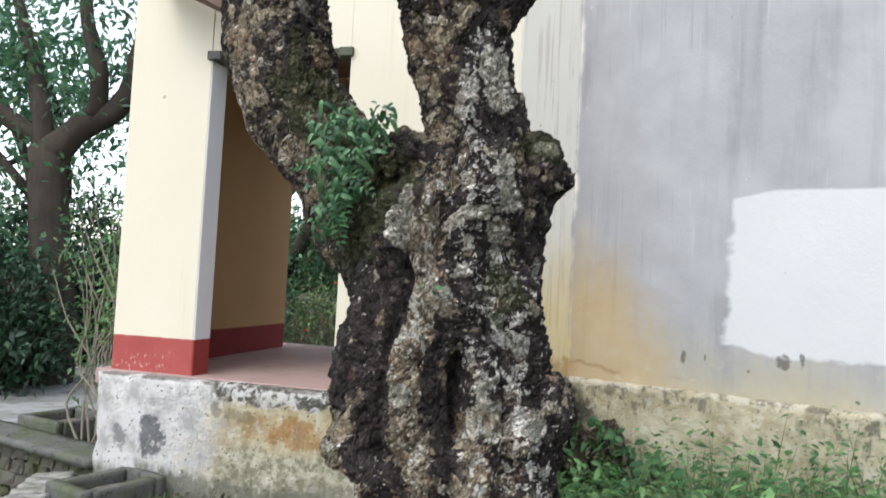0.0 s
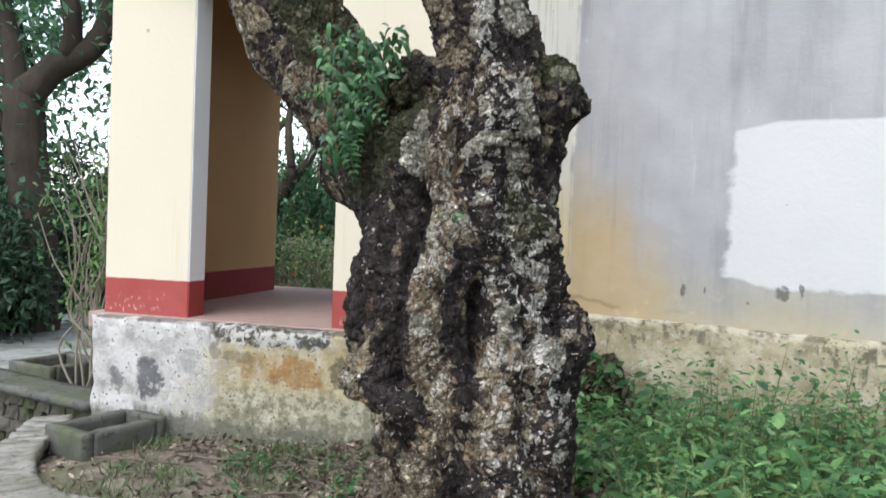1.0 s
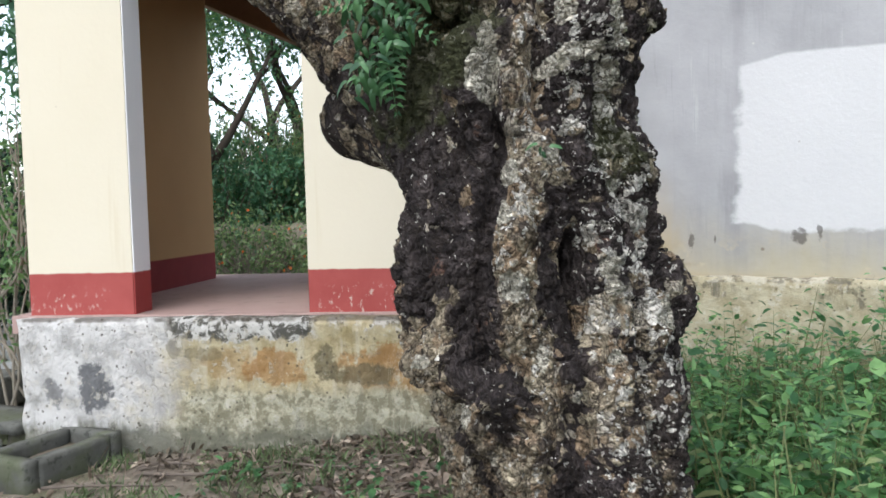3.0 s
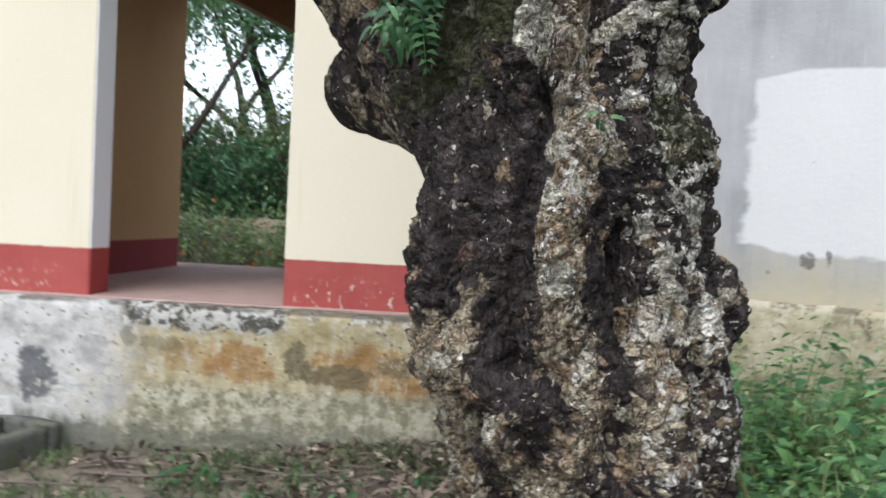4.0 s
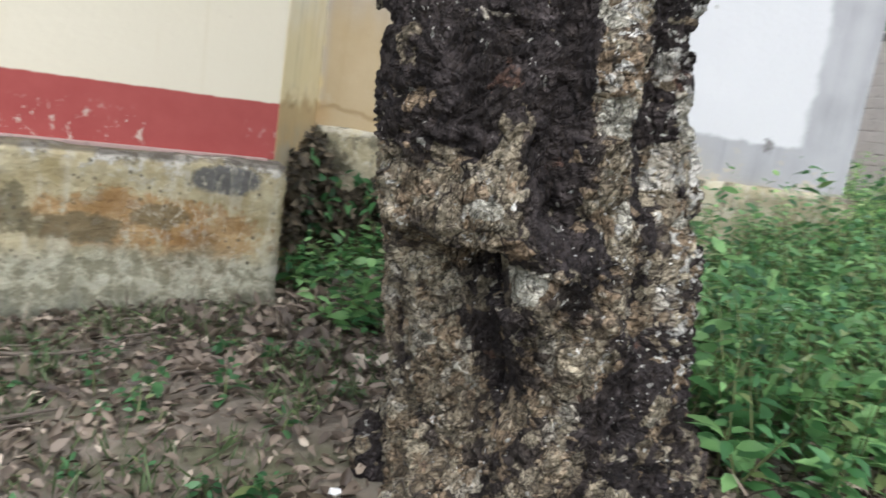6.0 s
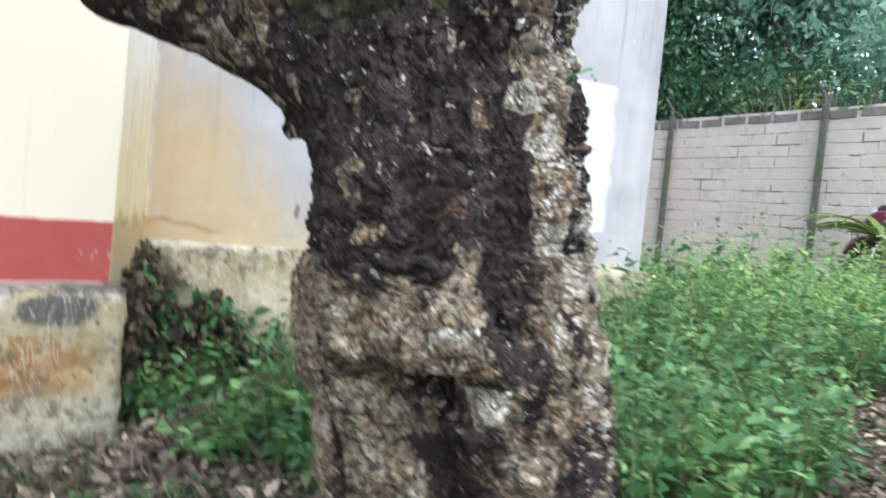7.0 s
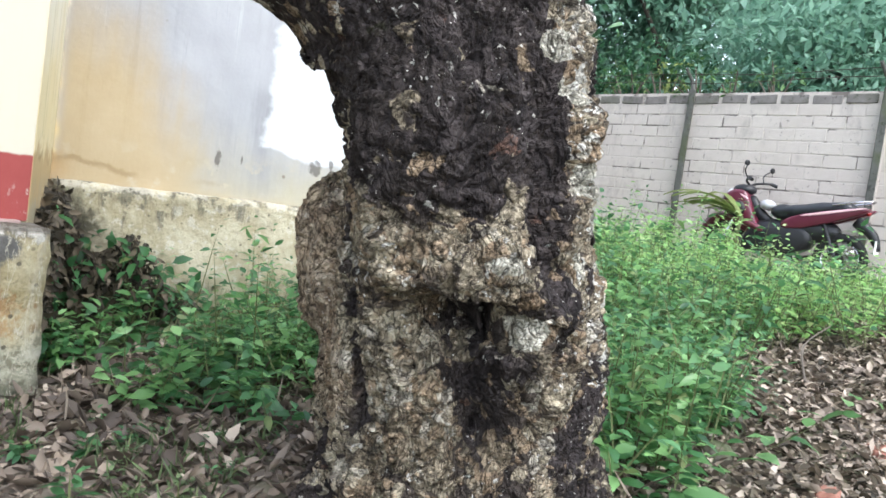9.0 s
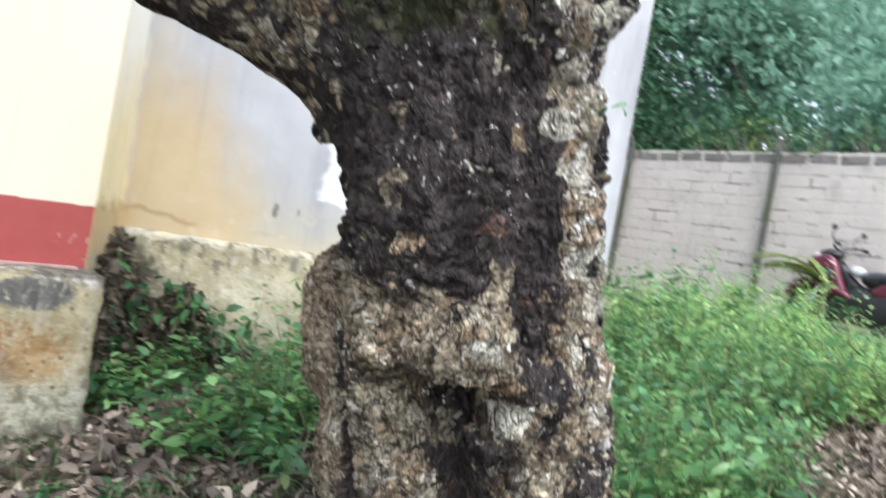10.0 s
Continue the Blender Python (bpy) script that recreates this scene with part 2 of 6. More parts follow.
    chipped = mul(m, m.step(m.math("ADD", z, m.math("ADD", off(mid, 0.10), off(crumb, 0.16))), 0.63, 0.66), m.step(x, 0.35, 0.45), m.step(m.noise(5.5, 5, 0.6), 0.44, 0.52))
    col = m.mix(mul(m, chipped, 0.8), col, m.mix(m.step(crumb, 0.44, 0.55), (0.075, 0.072, 0.066), (0.50, 0.48, 0.44)))
    black = m.math("MAXIMUM", area(1.17, 0.61, 0.14, 0.055, 1.6), area(-0.98, 0.30, 0.11, 0.13, 2.6))
    black = m.math("MAXIMUM", black, mul(m, area(-1.22, 0.26, 0.05, 0.10, 2.6), 0.7))
    col = m.mix(mul(m, black, 0.85), col, m.mix(fine, (0.034, 0.038, 0.045), (0.115, 0.118, 0.125)))
    # flakes, scratches and specks
    flake = m.step(crumb, 0.56, 0.60)
    col = m.mix(mul(m, flake, m.step(big, 0.40, 0.58), 0.5), col, (0.52, 0.49, 0.42))
    scratch = m.step(m.math("ABSOLUTE", m.math("SUBTRACT", m.noise(6, 6, 0.6, 1.5, m.stretch(2.0, 2.0, 0.6)), 0.5)), 0.014, 0.003)
    col = m.mix(mul(m, scratch, m.step(m.math("ADD", x, off(big, 1.0)), 0.6, 0.95), 0.7), col, (0.56, 0.51, 0.40))
    specks = m.step(m.math("ADD", m.voronoi(24), off(fine, 0.3)), 0.22, 0.15)
    col = m.mix(mul(m, specks, m.step(mid, 0.42, 0.56), 0.75), col, (0.060, 0.052, 0.038))
    line = mul(m, m.step(m.math("ADD", z, off(crumb, 0.03)), 0.668, 0.684), m.step(m.noise(4, 4), 0.36, 0.50))
    col = m.mix(mul(m, line, 0.75), col, (0.085, 0.072, 0.058))
    m.bump(m.math("ADD", fine, m.math("ADD", mul(m, mid, 1.2), m.math("ADD", mul(m, flake, 0.25), mul(m, bare, m.math("SUBTRACT", m.noise(17, 6, 0.68, 0.6), 0.9))))), 0.9, 0.018)
    return m.done(col)


def make_foot():
    """Pale yellowish plinth course with black stains hanging from its edge."""
    m = Mat("pale_plinth_course", 0.92, 0.12)
    x, z = m.axis(0), m.axis(2)
    mid, fine, crumb = m.noise(6, 7, 0.65), m.noise(34, 6, 0.7), m.noise(15, 7, 0.7)

    def off(v, k):
        return mul(m, m.math("SUBTRACT", v, 0.5), k)

    col = m.mix(m.step(mid, 0.32, 0.66), (0.30, 0.262, 0.165), (0.45, 0.410, 0.295))
    col = m.mix(mul(m, m.step(crumb, 0.54, 0.60), 0.5), col, (0.51, 0.48, 0.405))
    hang = m.math("ADD", z, off(m.noise(1, 5, 0.7, vec=m.stretch(12, 12, 2.5)), 0.85))
    stain = mul(m, m.step(hang, 0.70, 0.82), m.step(m.noise(9, 6, 0.65), 0.47, 0.54), m.step(m.noise(1.3, 3), 0.40, 0.52))
    col = m.mix(mul(m, stain, 0.8), col, m.mix(fine, (0.055, 0.050, 0.036), (0.15, 0.135, 0.10)))
    col = m.mix(mul(m, m.step(m.noise(2.4, 6, 0.65), 0.52, 0.62), 0.55), col, m.mix(fine, (0.12, 0.11, 0.068), (0.22, 0.20, 0.135)))
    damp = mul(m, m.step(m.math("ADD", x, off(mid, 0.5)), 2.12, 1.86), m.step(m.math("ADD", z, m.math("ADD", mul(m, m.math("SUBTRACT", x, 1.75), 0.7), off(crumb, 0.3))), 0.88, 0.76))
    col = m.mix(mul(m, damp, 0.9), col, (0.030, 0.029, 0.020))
    rim = m.step(m.math("ADD", z, off(crumb, 0.03)), 0.825, 0.838)
    col = m.mix(mul(m, rim, m.step(m.noise(4.5, 5, 0.6), 0.44, 0.54), 0.7), col, m.mix(m.step(mid, 0.46, 0.54), (0.085, 0.078, 0.062), (0.43, 0.40, 0.325)))
    specks = m.step(m.math("ADD", m.voronoi(22), off(fine, 0.2)), 0.17, 0.10)
    col = m.mix(mul(m, specks, 0.6), col, (0.070, 0.062, 0.045))
    m.bump(m.math("ADD", fine, mid), 0.8, 0.016)
    return m.done(col)


def make_concrete(name, a, b, moss=0.0, scale=5):
    m = Mat(name, 0.92, 0.15)
    mid, fine = m.noise(scale, 7, 0.65), m.noise(38, 6, 0.7)
    col = m.mix(mid, a, b)
    col = m.mix(mul(m, m.step(m.noise(scale * 2.3, 7, 0.7), 0.54, 0.64), 0.6), col, tuple(0.45 * v for v in a))
    if moss:
        col = m.mix(mul(m, m.step(m.noise(3.2, 6), 0.46, 0.60), moss), col, (0.07, 0.085, 0.035))
    m.bump(m.math("ADD", fine, mid), 0.5, 0.010)
    return m.done(col)


def make_floor():
    m = Mat("pink_cement_floor", 0.6, 0.3)
    a = m.noise(3, 6, 0.6)
    col = m.mix(a, (0.264, 0.174, 0.153), (0.362, 0.264, 0.237))
    col = m.mix(mul(m, m.step(m.noise(8, 7, 0.7), 0.54, 0.64), 0.5), col, (0.167, 0.132, 0.118))
    m.bump(m.noise(40, 5), 0.25, 0.004)
    return m.done(col)


def make_bark():
    """Dark flaky bark with pale plates, crusts of lichen and moss where the mesh says."""
    m = Mat("lichened_bark", 0.93, 0.12)

    def told(name):
        n = m.t.nodes.new("ShaderNodeAttribute")
        n.attribute_name = name
        return n.outputs["Fac"]

    def warped(sx, sz, amount, scale):
        n = m.t.nodes.new("ShaderNodeTexNoise")
        n.inputs["Scale"].default_value, n.inputs["Detail"].default_value = scale, 4
        m.link(m.pos, n.inputs["Vector"])
        v = m.t.nodes.new("ShaderNodeVectorMath")
        v.operation = "MULTIPLY_ADD"
        m.link(n.outputs["Color"], v.inputs[0])
        v.inputs[1].default_value = (amount,) * 3
        m.link(m.pos, v.inputs[2])
        g = m.t.nodes.new("ShaderNodeMapping")
        g.inputs["Scale"].default_value = (sx, sx, sz)
        m.link(v.outputs[0], g.inputs["Vector"])
        return g.outputs[0]

    def centred(v, k):
        return mul(m, m.math("SUBTRACT", v, 0.5), k)

    def red(v, i=0):
        n = m.t.nodes.new("ShaderNodeSeparateColor")
        m.link(v, n.inputs[0])
        return n.outputs[i]

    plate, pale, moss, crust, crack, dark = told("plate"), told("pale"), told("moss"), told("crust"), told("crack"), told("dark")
    tall = m.stretch(1, 1, 0.8)
    big, mid, fine = m.noise(5, 5, 0.6, 0.6), m.noise(14, 6, 0.62, 0.8, tall), m.noise(60, 5, 0.7, 0.4)
    flow = m.noise(20, 3, 0.55, 2.0, warped(1.0, 1.35, 0.05, 6))
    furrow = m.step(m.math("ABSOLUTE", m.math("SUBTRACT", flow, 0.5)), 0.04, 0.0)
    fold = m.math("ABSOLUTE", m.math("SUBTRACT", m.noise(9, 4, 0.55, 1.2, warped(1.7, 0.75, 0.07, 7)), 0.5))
    # dark ground, brown to purplish grey
    col = m.mix(m.step(mid, 0.32, 0.70), (0.017, 0.014, 0.014), (0.082, 0.068, 0.066))
    col = m.mix(mul(m, m.step(big, 0.48, 0.66), 0.35), col, (0.085, 0.068, 0.058))
    col = m.mix(mul(m, m.step(fine, 0.56, 0.70), 0.28), col, (0.15, 0.125, 0.102))
    col = m.mix(mul(m, m.step(m.math("ADD", pale, centred(mid, 0.8)), 0.20, 0.80), 0.6), col, m.mix(fine, (0.085, 0.068, 0.053), (0.17, 0.138, 0.102)))
    # scales of bark, more of them pale where the bark is pale
    zone = m.math("ADD", mul(m, m.step(m.noise(4.6, 4, 0.6), 0.44, 0.66), 0.22), mul(m, pale, 0.66))
    zone = m.math("SUBTRACT", zone, mul(m, dark, 0.14))
    rim = 0.0
    for scale, sz, base, glue in ((9, 0.85, -0.05, 0.95), (18, 0.9, 0.05, 0.95), (36, 1.0, -0.04, 0.8)):
        at = warped(1.0, sz, 0.06, 13)
        tone, edge = m.voronoi(scale, "F1", at, "Color"), m.voronoi(scale, "DISTANCE_TO_EDGE", at)
        edge = m.math("ADD", edge, centred(fine, 0.06))
        on = m.step(m.math("SUBTRACT", m.math("ADD", zone, base), red(tone)), 0.0, 0.03)
        on = mul(m, on, m.step(edge, 0.01, 0.05), m.step(mid, 0.30, 0.40))
        hue = m.mix(red(tone, 1), (0.18, 0.142, 0.096), (0.50, 0.432, 0.31))
        hue = m.mix(mul(m, m.step(red(tone, 2), 0.72, 0.80), 0.8), hue, (0.33, 0.235, 0.15))
        hue = m.mix(mul(m, m.step(red(tone, 2), 0.14, 0.08), 0.8), hue, (0.61, 0.56, 0.46))
        hue = m.mix(mul(m, m.step(fine, 0.52, 0.38), 0.2), hue, (0.16, 0.128, 0.095))
        hue = m.mix(mul(m, m.step(m.noise(15, 5, 0.6, 1.6, m.stretch(0.7, 0.7, 1.7)), 0.42, 0.36), 0.65), hue, (0.060, 0.047, 0.039))
        col = m.mix(mul(m, on, glue), col, hue)
        rim = m.math("ADD", mul(m, m.step(edge, 0.0, 0.10), 14.0 / scale), mul(m, rim, 1.0))
    # crack shade painted in: plate edges sink to near-black bark colour
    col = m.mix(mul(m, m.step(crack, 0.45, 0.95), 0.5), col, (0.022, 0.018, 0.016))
    # lichen: crisp pale crusts of many sizes, thicker where told
    spots = warped(1.0, 0.9, 0.085, 24)
    for scale, low, high in ((12, 0.04, 0.50), (25, 0.16, 0.52), (44, 0.18, 0.38)):
        dist, tone = m.voronoi(scale, "F1", spots), red(m.voronoi(scale, "F1", spots, "Color"))
        grow = m.math("ADD", mul(m, m.math("ADD", mul(m, tone, tone), 0.10), low), mul(m, crust, tone, high))
        near = m.step(m.math("SUBTRACT", m.math("ADD", dist, centred(fine, 0.55)), grow), 0.05, 0.0)
        some = m.step(m.math("ADD", m.noise(4.4, 3), mul(m, crust, 0.22)), 0.43, 0.52)
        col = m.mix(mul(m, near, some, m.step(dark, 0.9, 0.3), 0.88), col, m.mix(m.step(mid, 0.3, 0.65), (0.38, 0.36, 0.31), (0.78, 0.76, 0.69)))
    tanned = m.step(m.math("ADD", told("burl"), centred(mid, 0.8)), 0.35, 0.7)
    col = m.mix(mul(m, tanned, 0.6), col, m.mix(m.step(m.noise(26, 5, 0.6), 0.38, 0.62), (0.23, 0.16, 0.105), (0.53, 0.42, 0.295)))
    spot = m.step(m.math("ADD", told("spot"), centred(m.noise(22, 5, 0.6), 0.9)), 0.44, 0.52)
    worn = m.mix(m.step(m.noise(34, 5, 0.6, 1.0, m.stretch(0.8, 0.8, 1.7)), 0.42, 0.58), (0.34, 0.32, 0.255), (0.66, 0.63, 0.53))
    col = m.mix(mul(m, spot, 0.95), col, worn)
    rust = m.step(m.noise(9.5, 6, 0.6, vec=m.stretch(1.3, 1.3, 1.1)), 0.67, 0.70)
    col = m.mix(mul(m, rust, 0.3), col, (0.25, 0.125, 0.08))
    # folds and furrows blackened too, shade put into the colour
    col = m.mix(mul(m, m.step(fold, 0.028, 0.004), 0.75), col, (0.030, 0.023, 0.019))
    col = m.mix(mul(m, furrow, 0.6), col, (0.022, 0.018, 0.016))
    green = m.step(m.math("ADD", mul(m, moss, 0.62), centred(m.noise(9, 6, 0.65), 1.1)), 0.34, 0.50)
    col = m.mix(mul(m, green, 0.6), col, m.mix(fine, (0.022, 0.027, 0.011), (0.095, 0.108, 0.042)))
    h = m.math("ADD", m.math("ADD", mul(m, fine, 0.14), mul(m, m.step(fold, 0.0, 0.14), 1.5)), m.math("ADD", mul(m, m.noise(14, 3, 0.5, 0.8, tall), 1.3), m.math("ADD", mul(m, furrow, -0.4), m.math("ADD", mul(m, rim, 0.45), mul(m, flow, 0.8)))))
    m.bump(h, 1.0, 0.016)
    return m.done(col)


def make_far_bark():
    m = Mat("brown_bark", 0.95, 0.1)
    n = m.noise(9, 7, 0.65, vec=m.stretch(1, 1, 0.3))
    m.bump(n, 0.8, 0.03)
    return m.done(m.mix(n, (0.016, 0.014, 0.012), (0.080, 0.066, 0.052)))


def make_soil():
    m = Mat("littered_soil", 0.97, 0.1)
    big, mid, fine = m.noise(0.7, 5), m.noise(5, 7, 0.65), m.noise(28, 7, 0.75)
    col = m.mix(fine, (0.066, 0.056, 0.043), (0.27, 0.232, 0.188))
    col = m.mix(mul(m, m.step(mid, 0.48, 0.62), 0.6), col, (0.31, 0.27, 0.22))
    col = m.mix(mul(m, m.step(m.noise(1.7, 6, 0.6), 0.48, 0.60), 0.6), col, m.mix(fine, (0.045, 0.058, 0.024), (0.15, 0.165, 0.085)))
    m.bump(m.math("ADD", fine, mid), 0.8, 0.02)
    return m.done(col)


def make_leaf(name, dark, light, rough=0.45, trans=0.25, odd=None, fresh=0.55):
    m = Mat(name, rough, 0.4)
    r = m.math("FRACT", m.math("ADD", m.geo.outputs["Random Per Island"], m.obj.outputs["Random"]))
    col = m.mix(m.math("POWER", r, 1.4), dark, light)
    young = m.step(m.math("FRACT", mul(m, r, 23.0)), 0.80, 0.90)
    col = m.mix(mul(m, young, fresh), col, tuple(min(0.8, 1.5 * v + 0.03) for v in light))
    col = m.mix(mul(m, m.step(m.noise(7, 3), 0.52, 0.66), 0.45), col, tuple(0.6 * v for v in dark))
    if odd:
        col = m.mix(m.step(m.math("FRACT", mul(m, r, 37.0)), 0.93, 0.95), col, odd)
    col = m.mix(mul(m, m.noise(2.2, 3), 0.5), col, tuple(0.55 * v for v in dark))
    m.put(m.b.inputs["Base Color"], col)
    if trans:
        tr = m.t.nodes.new("ShaderNodeBsdfTranslucent")
        m.link(m.mix(0.5, col, light), tr.inputs["Color"])
        mx = m.t.nodes.new("ShaderNodeMixShader")
        mx.inputs[0].default_value = trans
        m.link(m.b.outputs[0], mx.inputs[1])
        m.link(tr.outputs[0], mx.inputs[2])
        m.link(mx.outputs[0], m.t.nodes["Material Output"].inputs[0])
    return m.m


def make_block():
    m = Mat("concrete_block", 0.93, 0.12)
    r = m.obj.outputs["Random"]
    mid = m.noise(6, 7, 0.65)
    col = m.mix(mid, (0.43, 0.378, 0.335), (0.60, 0.54, 0.485))
    col = m.mix(mul(m, r, 0.3), col, (0.62, 0.565, 0.51))
    run = m.noise(1, 6, 0.7, vec=m.stretch(2.6, 2.6, 1.2))
    col = m.mix(mul(m, m.step(run, 0.50, 0.68), 0.5), col, (0.27, 0.235, 0.215))
    col = m.mix(mul(m, m.step(m.noise(17, 6, 0.7), 0.60, 0.68), 0.6), col, (0.17, 0.155, 0.145))
    m.bump(m.noise(30, 6, 0.7), 0.5, 0.01)
    return m.done(col)


def make_mortar():
    """Joint mortar, mostly the blocks' own grey, blackened in stretches."""
    m = Mat("grey_mortar", 0.95, 0.1)
    mid = m.noise(9, 5, 0.6)
    black = m.step(m.noise(3.4, 5, 0.62), 0.51, 0.60)
    col = m.mix(mid, (0.44, 0.39, 0.345), (0.60, 0.545, 0.49))
    m.bump(m.noise(40, 5), 0.5, 0.008)
    return m.done(m.mix(mul(m, black, 0.85), col, (0.12, 0.102, 0.092)))


FOOT = make_foot()
PAINT, JAMB, OCHRE, RENDER, PLINTH, FLOOR = make_paint(), make_jamb(), make_ochre(), make_render(), make_plinth(), make_floor()
BARK, FAR_BARK, SOIL, BLOCK = make_bark(), make_far_bark(), make_soil(), make_block()
CEMENT = make_concrete("mossy_cement", (0.034, 0.036, 0.030), (0.165, 0.165, 0.15), 0.5, 7)
ROAD = make_concrete("pale_concrete_road", (0.20, 0.21, 0.205), (0.33, 0.335, 0.33), 0.35, 2)
RUBBLE = make_concrete("rubble_stone", (0.045, 0.042, 0.034), (0.145, 0.135, 0.110), 0.7)
MORTAR = make_mortar()
BRICKRED = plain("broken_brick", (0.25, 0.115, 0.082), 0.95, vary=0.5, scale=30)
WHITE = plain("white_paint", (0.74, 0.74, 0.72), 0.8)
WEED = make_leaf("weed_leaf", (0.022, 0.082, 0.030), (0.105, 0.262, 0.095), 0.36, 0.4, (0.22, 0.27, 0.10))
GRASS = make_leaf("bank_leaf", (0.16, 0.36, 0.095), (0.51, 0.75, 0.29), 0.32, 0.5, (0.33, 0.37, 0.16))
MIXED = make_leaf("mixed_leaf", (0.045, 0.15, 0.050), (0.29, 0.51, 0.195), 0.30, 0.45, (0.30, 0.34, 0.15))
FERN = make_leaf("fern_leaf", (0.016, 0.062, 0.026), (0.115, 0.26, 0.10), 0.36, 0.25)
CANOPY = make_leaf("canopy_leaf", (0.024, 0.085, 0.042), (0.105, 0.245, 0.115), 0.42, 0.35, (0.12, 0.17, 0.06))
# distance haze put into the leaf colour, paler and bluer than CANOPY
HAZY = make_leaf("haze_tinted_leaf", (0.085, 0.200, 0.145), (0.34, 0.56, 0.40), 0.38, 0.5)
# near-black leaf copy: deep shade beside the lane painted into its colour
SHADY = make_leaf("shade_darkened_leaf", (0.010, 0.030, 0.016), (0.042, 0.098, 0.048), 0.45, 0.25, None, 0.15)
BRIGHT = make_leaf("light_leaf", (0.045, 0.12, 0.035), (0.15, 0.27, 0.085), 0.45, 0.3)
OLIVE = make_leaf("olive_leaf", (0.045, 0.10, 0.038), (0.27, 0.38, 0.15), 0.5, 0.3)
MOSSY = make_leaf("dull_grass", (0.045, 0.075, 0.028), (0.15, 0.21, 0.085), 0.6, 0.2)
STRAW = make_leaf("straw_leaf", (0.13, 0.19, 0.045), (0.36, 0.42, 0.15), 0.45, 0.35)
DRYLEAF = make_leaf("dry_leaf", (0.052, 0.037, 0.027), (0.37, 0.295, 0.225), 0.6, 0.08, (0.55, 0.46, 0.36), 0.0)
PALELEAF = make_leaf("bleached_leaf", (0.11, 0.082, 0.060), (0.56, 0.46, 0.36), 0.6, 0.08, (0.60, 0.52, 0.42), 0.0)
DEAD = make_leaf("rotted_leaf", (0.022, 0.018, 0.011), (0.13, 0.10, 0.062), 0.8, 0.05)
FLOWER = make_leaf("orange_flower", (0.55, 0.12, 0.03), (0.75, 0.22, 0.06), 0.5, 0.2)
STEM = plain("green_stem", (0.11, 0.13, 0.05), 0.7)
VINE = plain("pale_vine", (0.20, 0.178, 0.14), 0.9, vary=0.35)
TWIG = plain("grey_twig", (0.105, 0.085, 0.068), 0.9, vary=0.3)

# ---------------------------------------------------------------- mesh helpers


def thing(name, label, category, at=(0, 0, 0), group="", kind="", rz=0):
    ob = new(name)
    ob.matrix_world = pose(*at, 0, 0, rz)
    return tagged(ob, label, category, group, kind)


def finish(name, bm, material, smooth=False):
    bmesh.ops.recalc_face_normals(bm, faces=bm.faces)
    me = bpy.data.meshes.new(name)
    bm.to_mesh(me)
    bm.free()
    me.materials.append(material)
    if smooth:
        me.polygons.foreach_set("use_smooth", [True] * len(me.polygons))
    return me


def part(name, bm, material, parent=None, label="", smooth=False):
    ob = new(name, finish(name, bm, material, smooth))
    ob.parent = parent
    if label:
        ob["label"] = label
    return ob


def structure(name, bm, material, label, category, smooth=False):
    return tagged(part(name, bm, material, None, "", smooth), label, category, "", "structure")


def box(lo, hi, bevel=0.004, cut=0):
    bm = bmesh.new()
    c = [(a + b) / 2 for a, b in zip(lo, hi)]
    bmesh.ops.create_cube(bm, size=1, matrix=Matrix.LocRotScale(c, None, [b - a for a, b in zip(lo, hi)]))
    if bevel:
        bmesh.ops.bevel(bm, geom=bm.edges[:], offset=bevel, segments=2, affect="EDGES", profile=0.6)
    return bm


def rough_box(lo, hi, cell=0.05, amount=0.012, scale=5.0, slant=None):
    """A box with a fine skin, its faces and edges worn uneven."""
    bm = bmesh.new()
    n = [max(2, int((b - a) / cell)) for a, b in zip(lo, hi)]
    seen = {}

    def vert(i, j, k):
        key = (i, j, k)
        if key not in seen:
            seen[key] = bm.verts.new([lo[d] + (hi[d] - lo[d]) * v / n[d] for d, v in enumerate(key)])
        return seen[key]

    for d in range(3):
        u, v = (d + 1) % 3, (d + 2) % 3
        for end in (0, n[d]):
            for a in range(n[u]):
                for b in range(n[v]):
                    ring = []
                    for da, db in ((0, 0), (1, 0), (1, 1), (0, 1)):
                        key = [0, 0, 0]
                        key[d], key[u], key[v] = end, a + da, b + db
                        ring.append(vert(*key))
                    bm.faces.new(ring)
    mid = Vector([(a + b) / 2 for a, b in zip(lo, hi)])
    for w in bm.verts:
        p = w.co.copy()
        edge = sum(1 for d in range(3) if abs(p[d] - lo[d]) < 1e-6 or abs(p[d] - hi[d]) < 1e-6)
        pull = (mid - p).normalized()
        wear = amount * (0.5 + noise.fractal(p * scale, 0.6, 2.0, 4)) * (1.0 if edge < 2 else 1.5)
        w.co += pull * wear if edge > 1 else Vector([noise.fractal(p * scale + Vector((9 * d, 0, 0)), 0.6, 2.0, 4) * amount * 0.7 for d in range(3)])
        if slant:
            w.co.y += slant(p)
    return bm


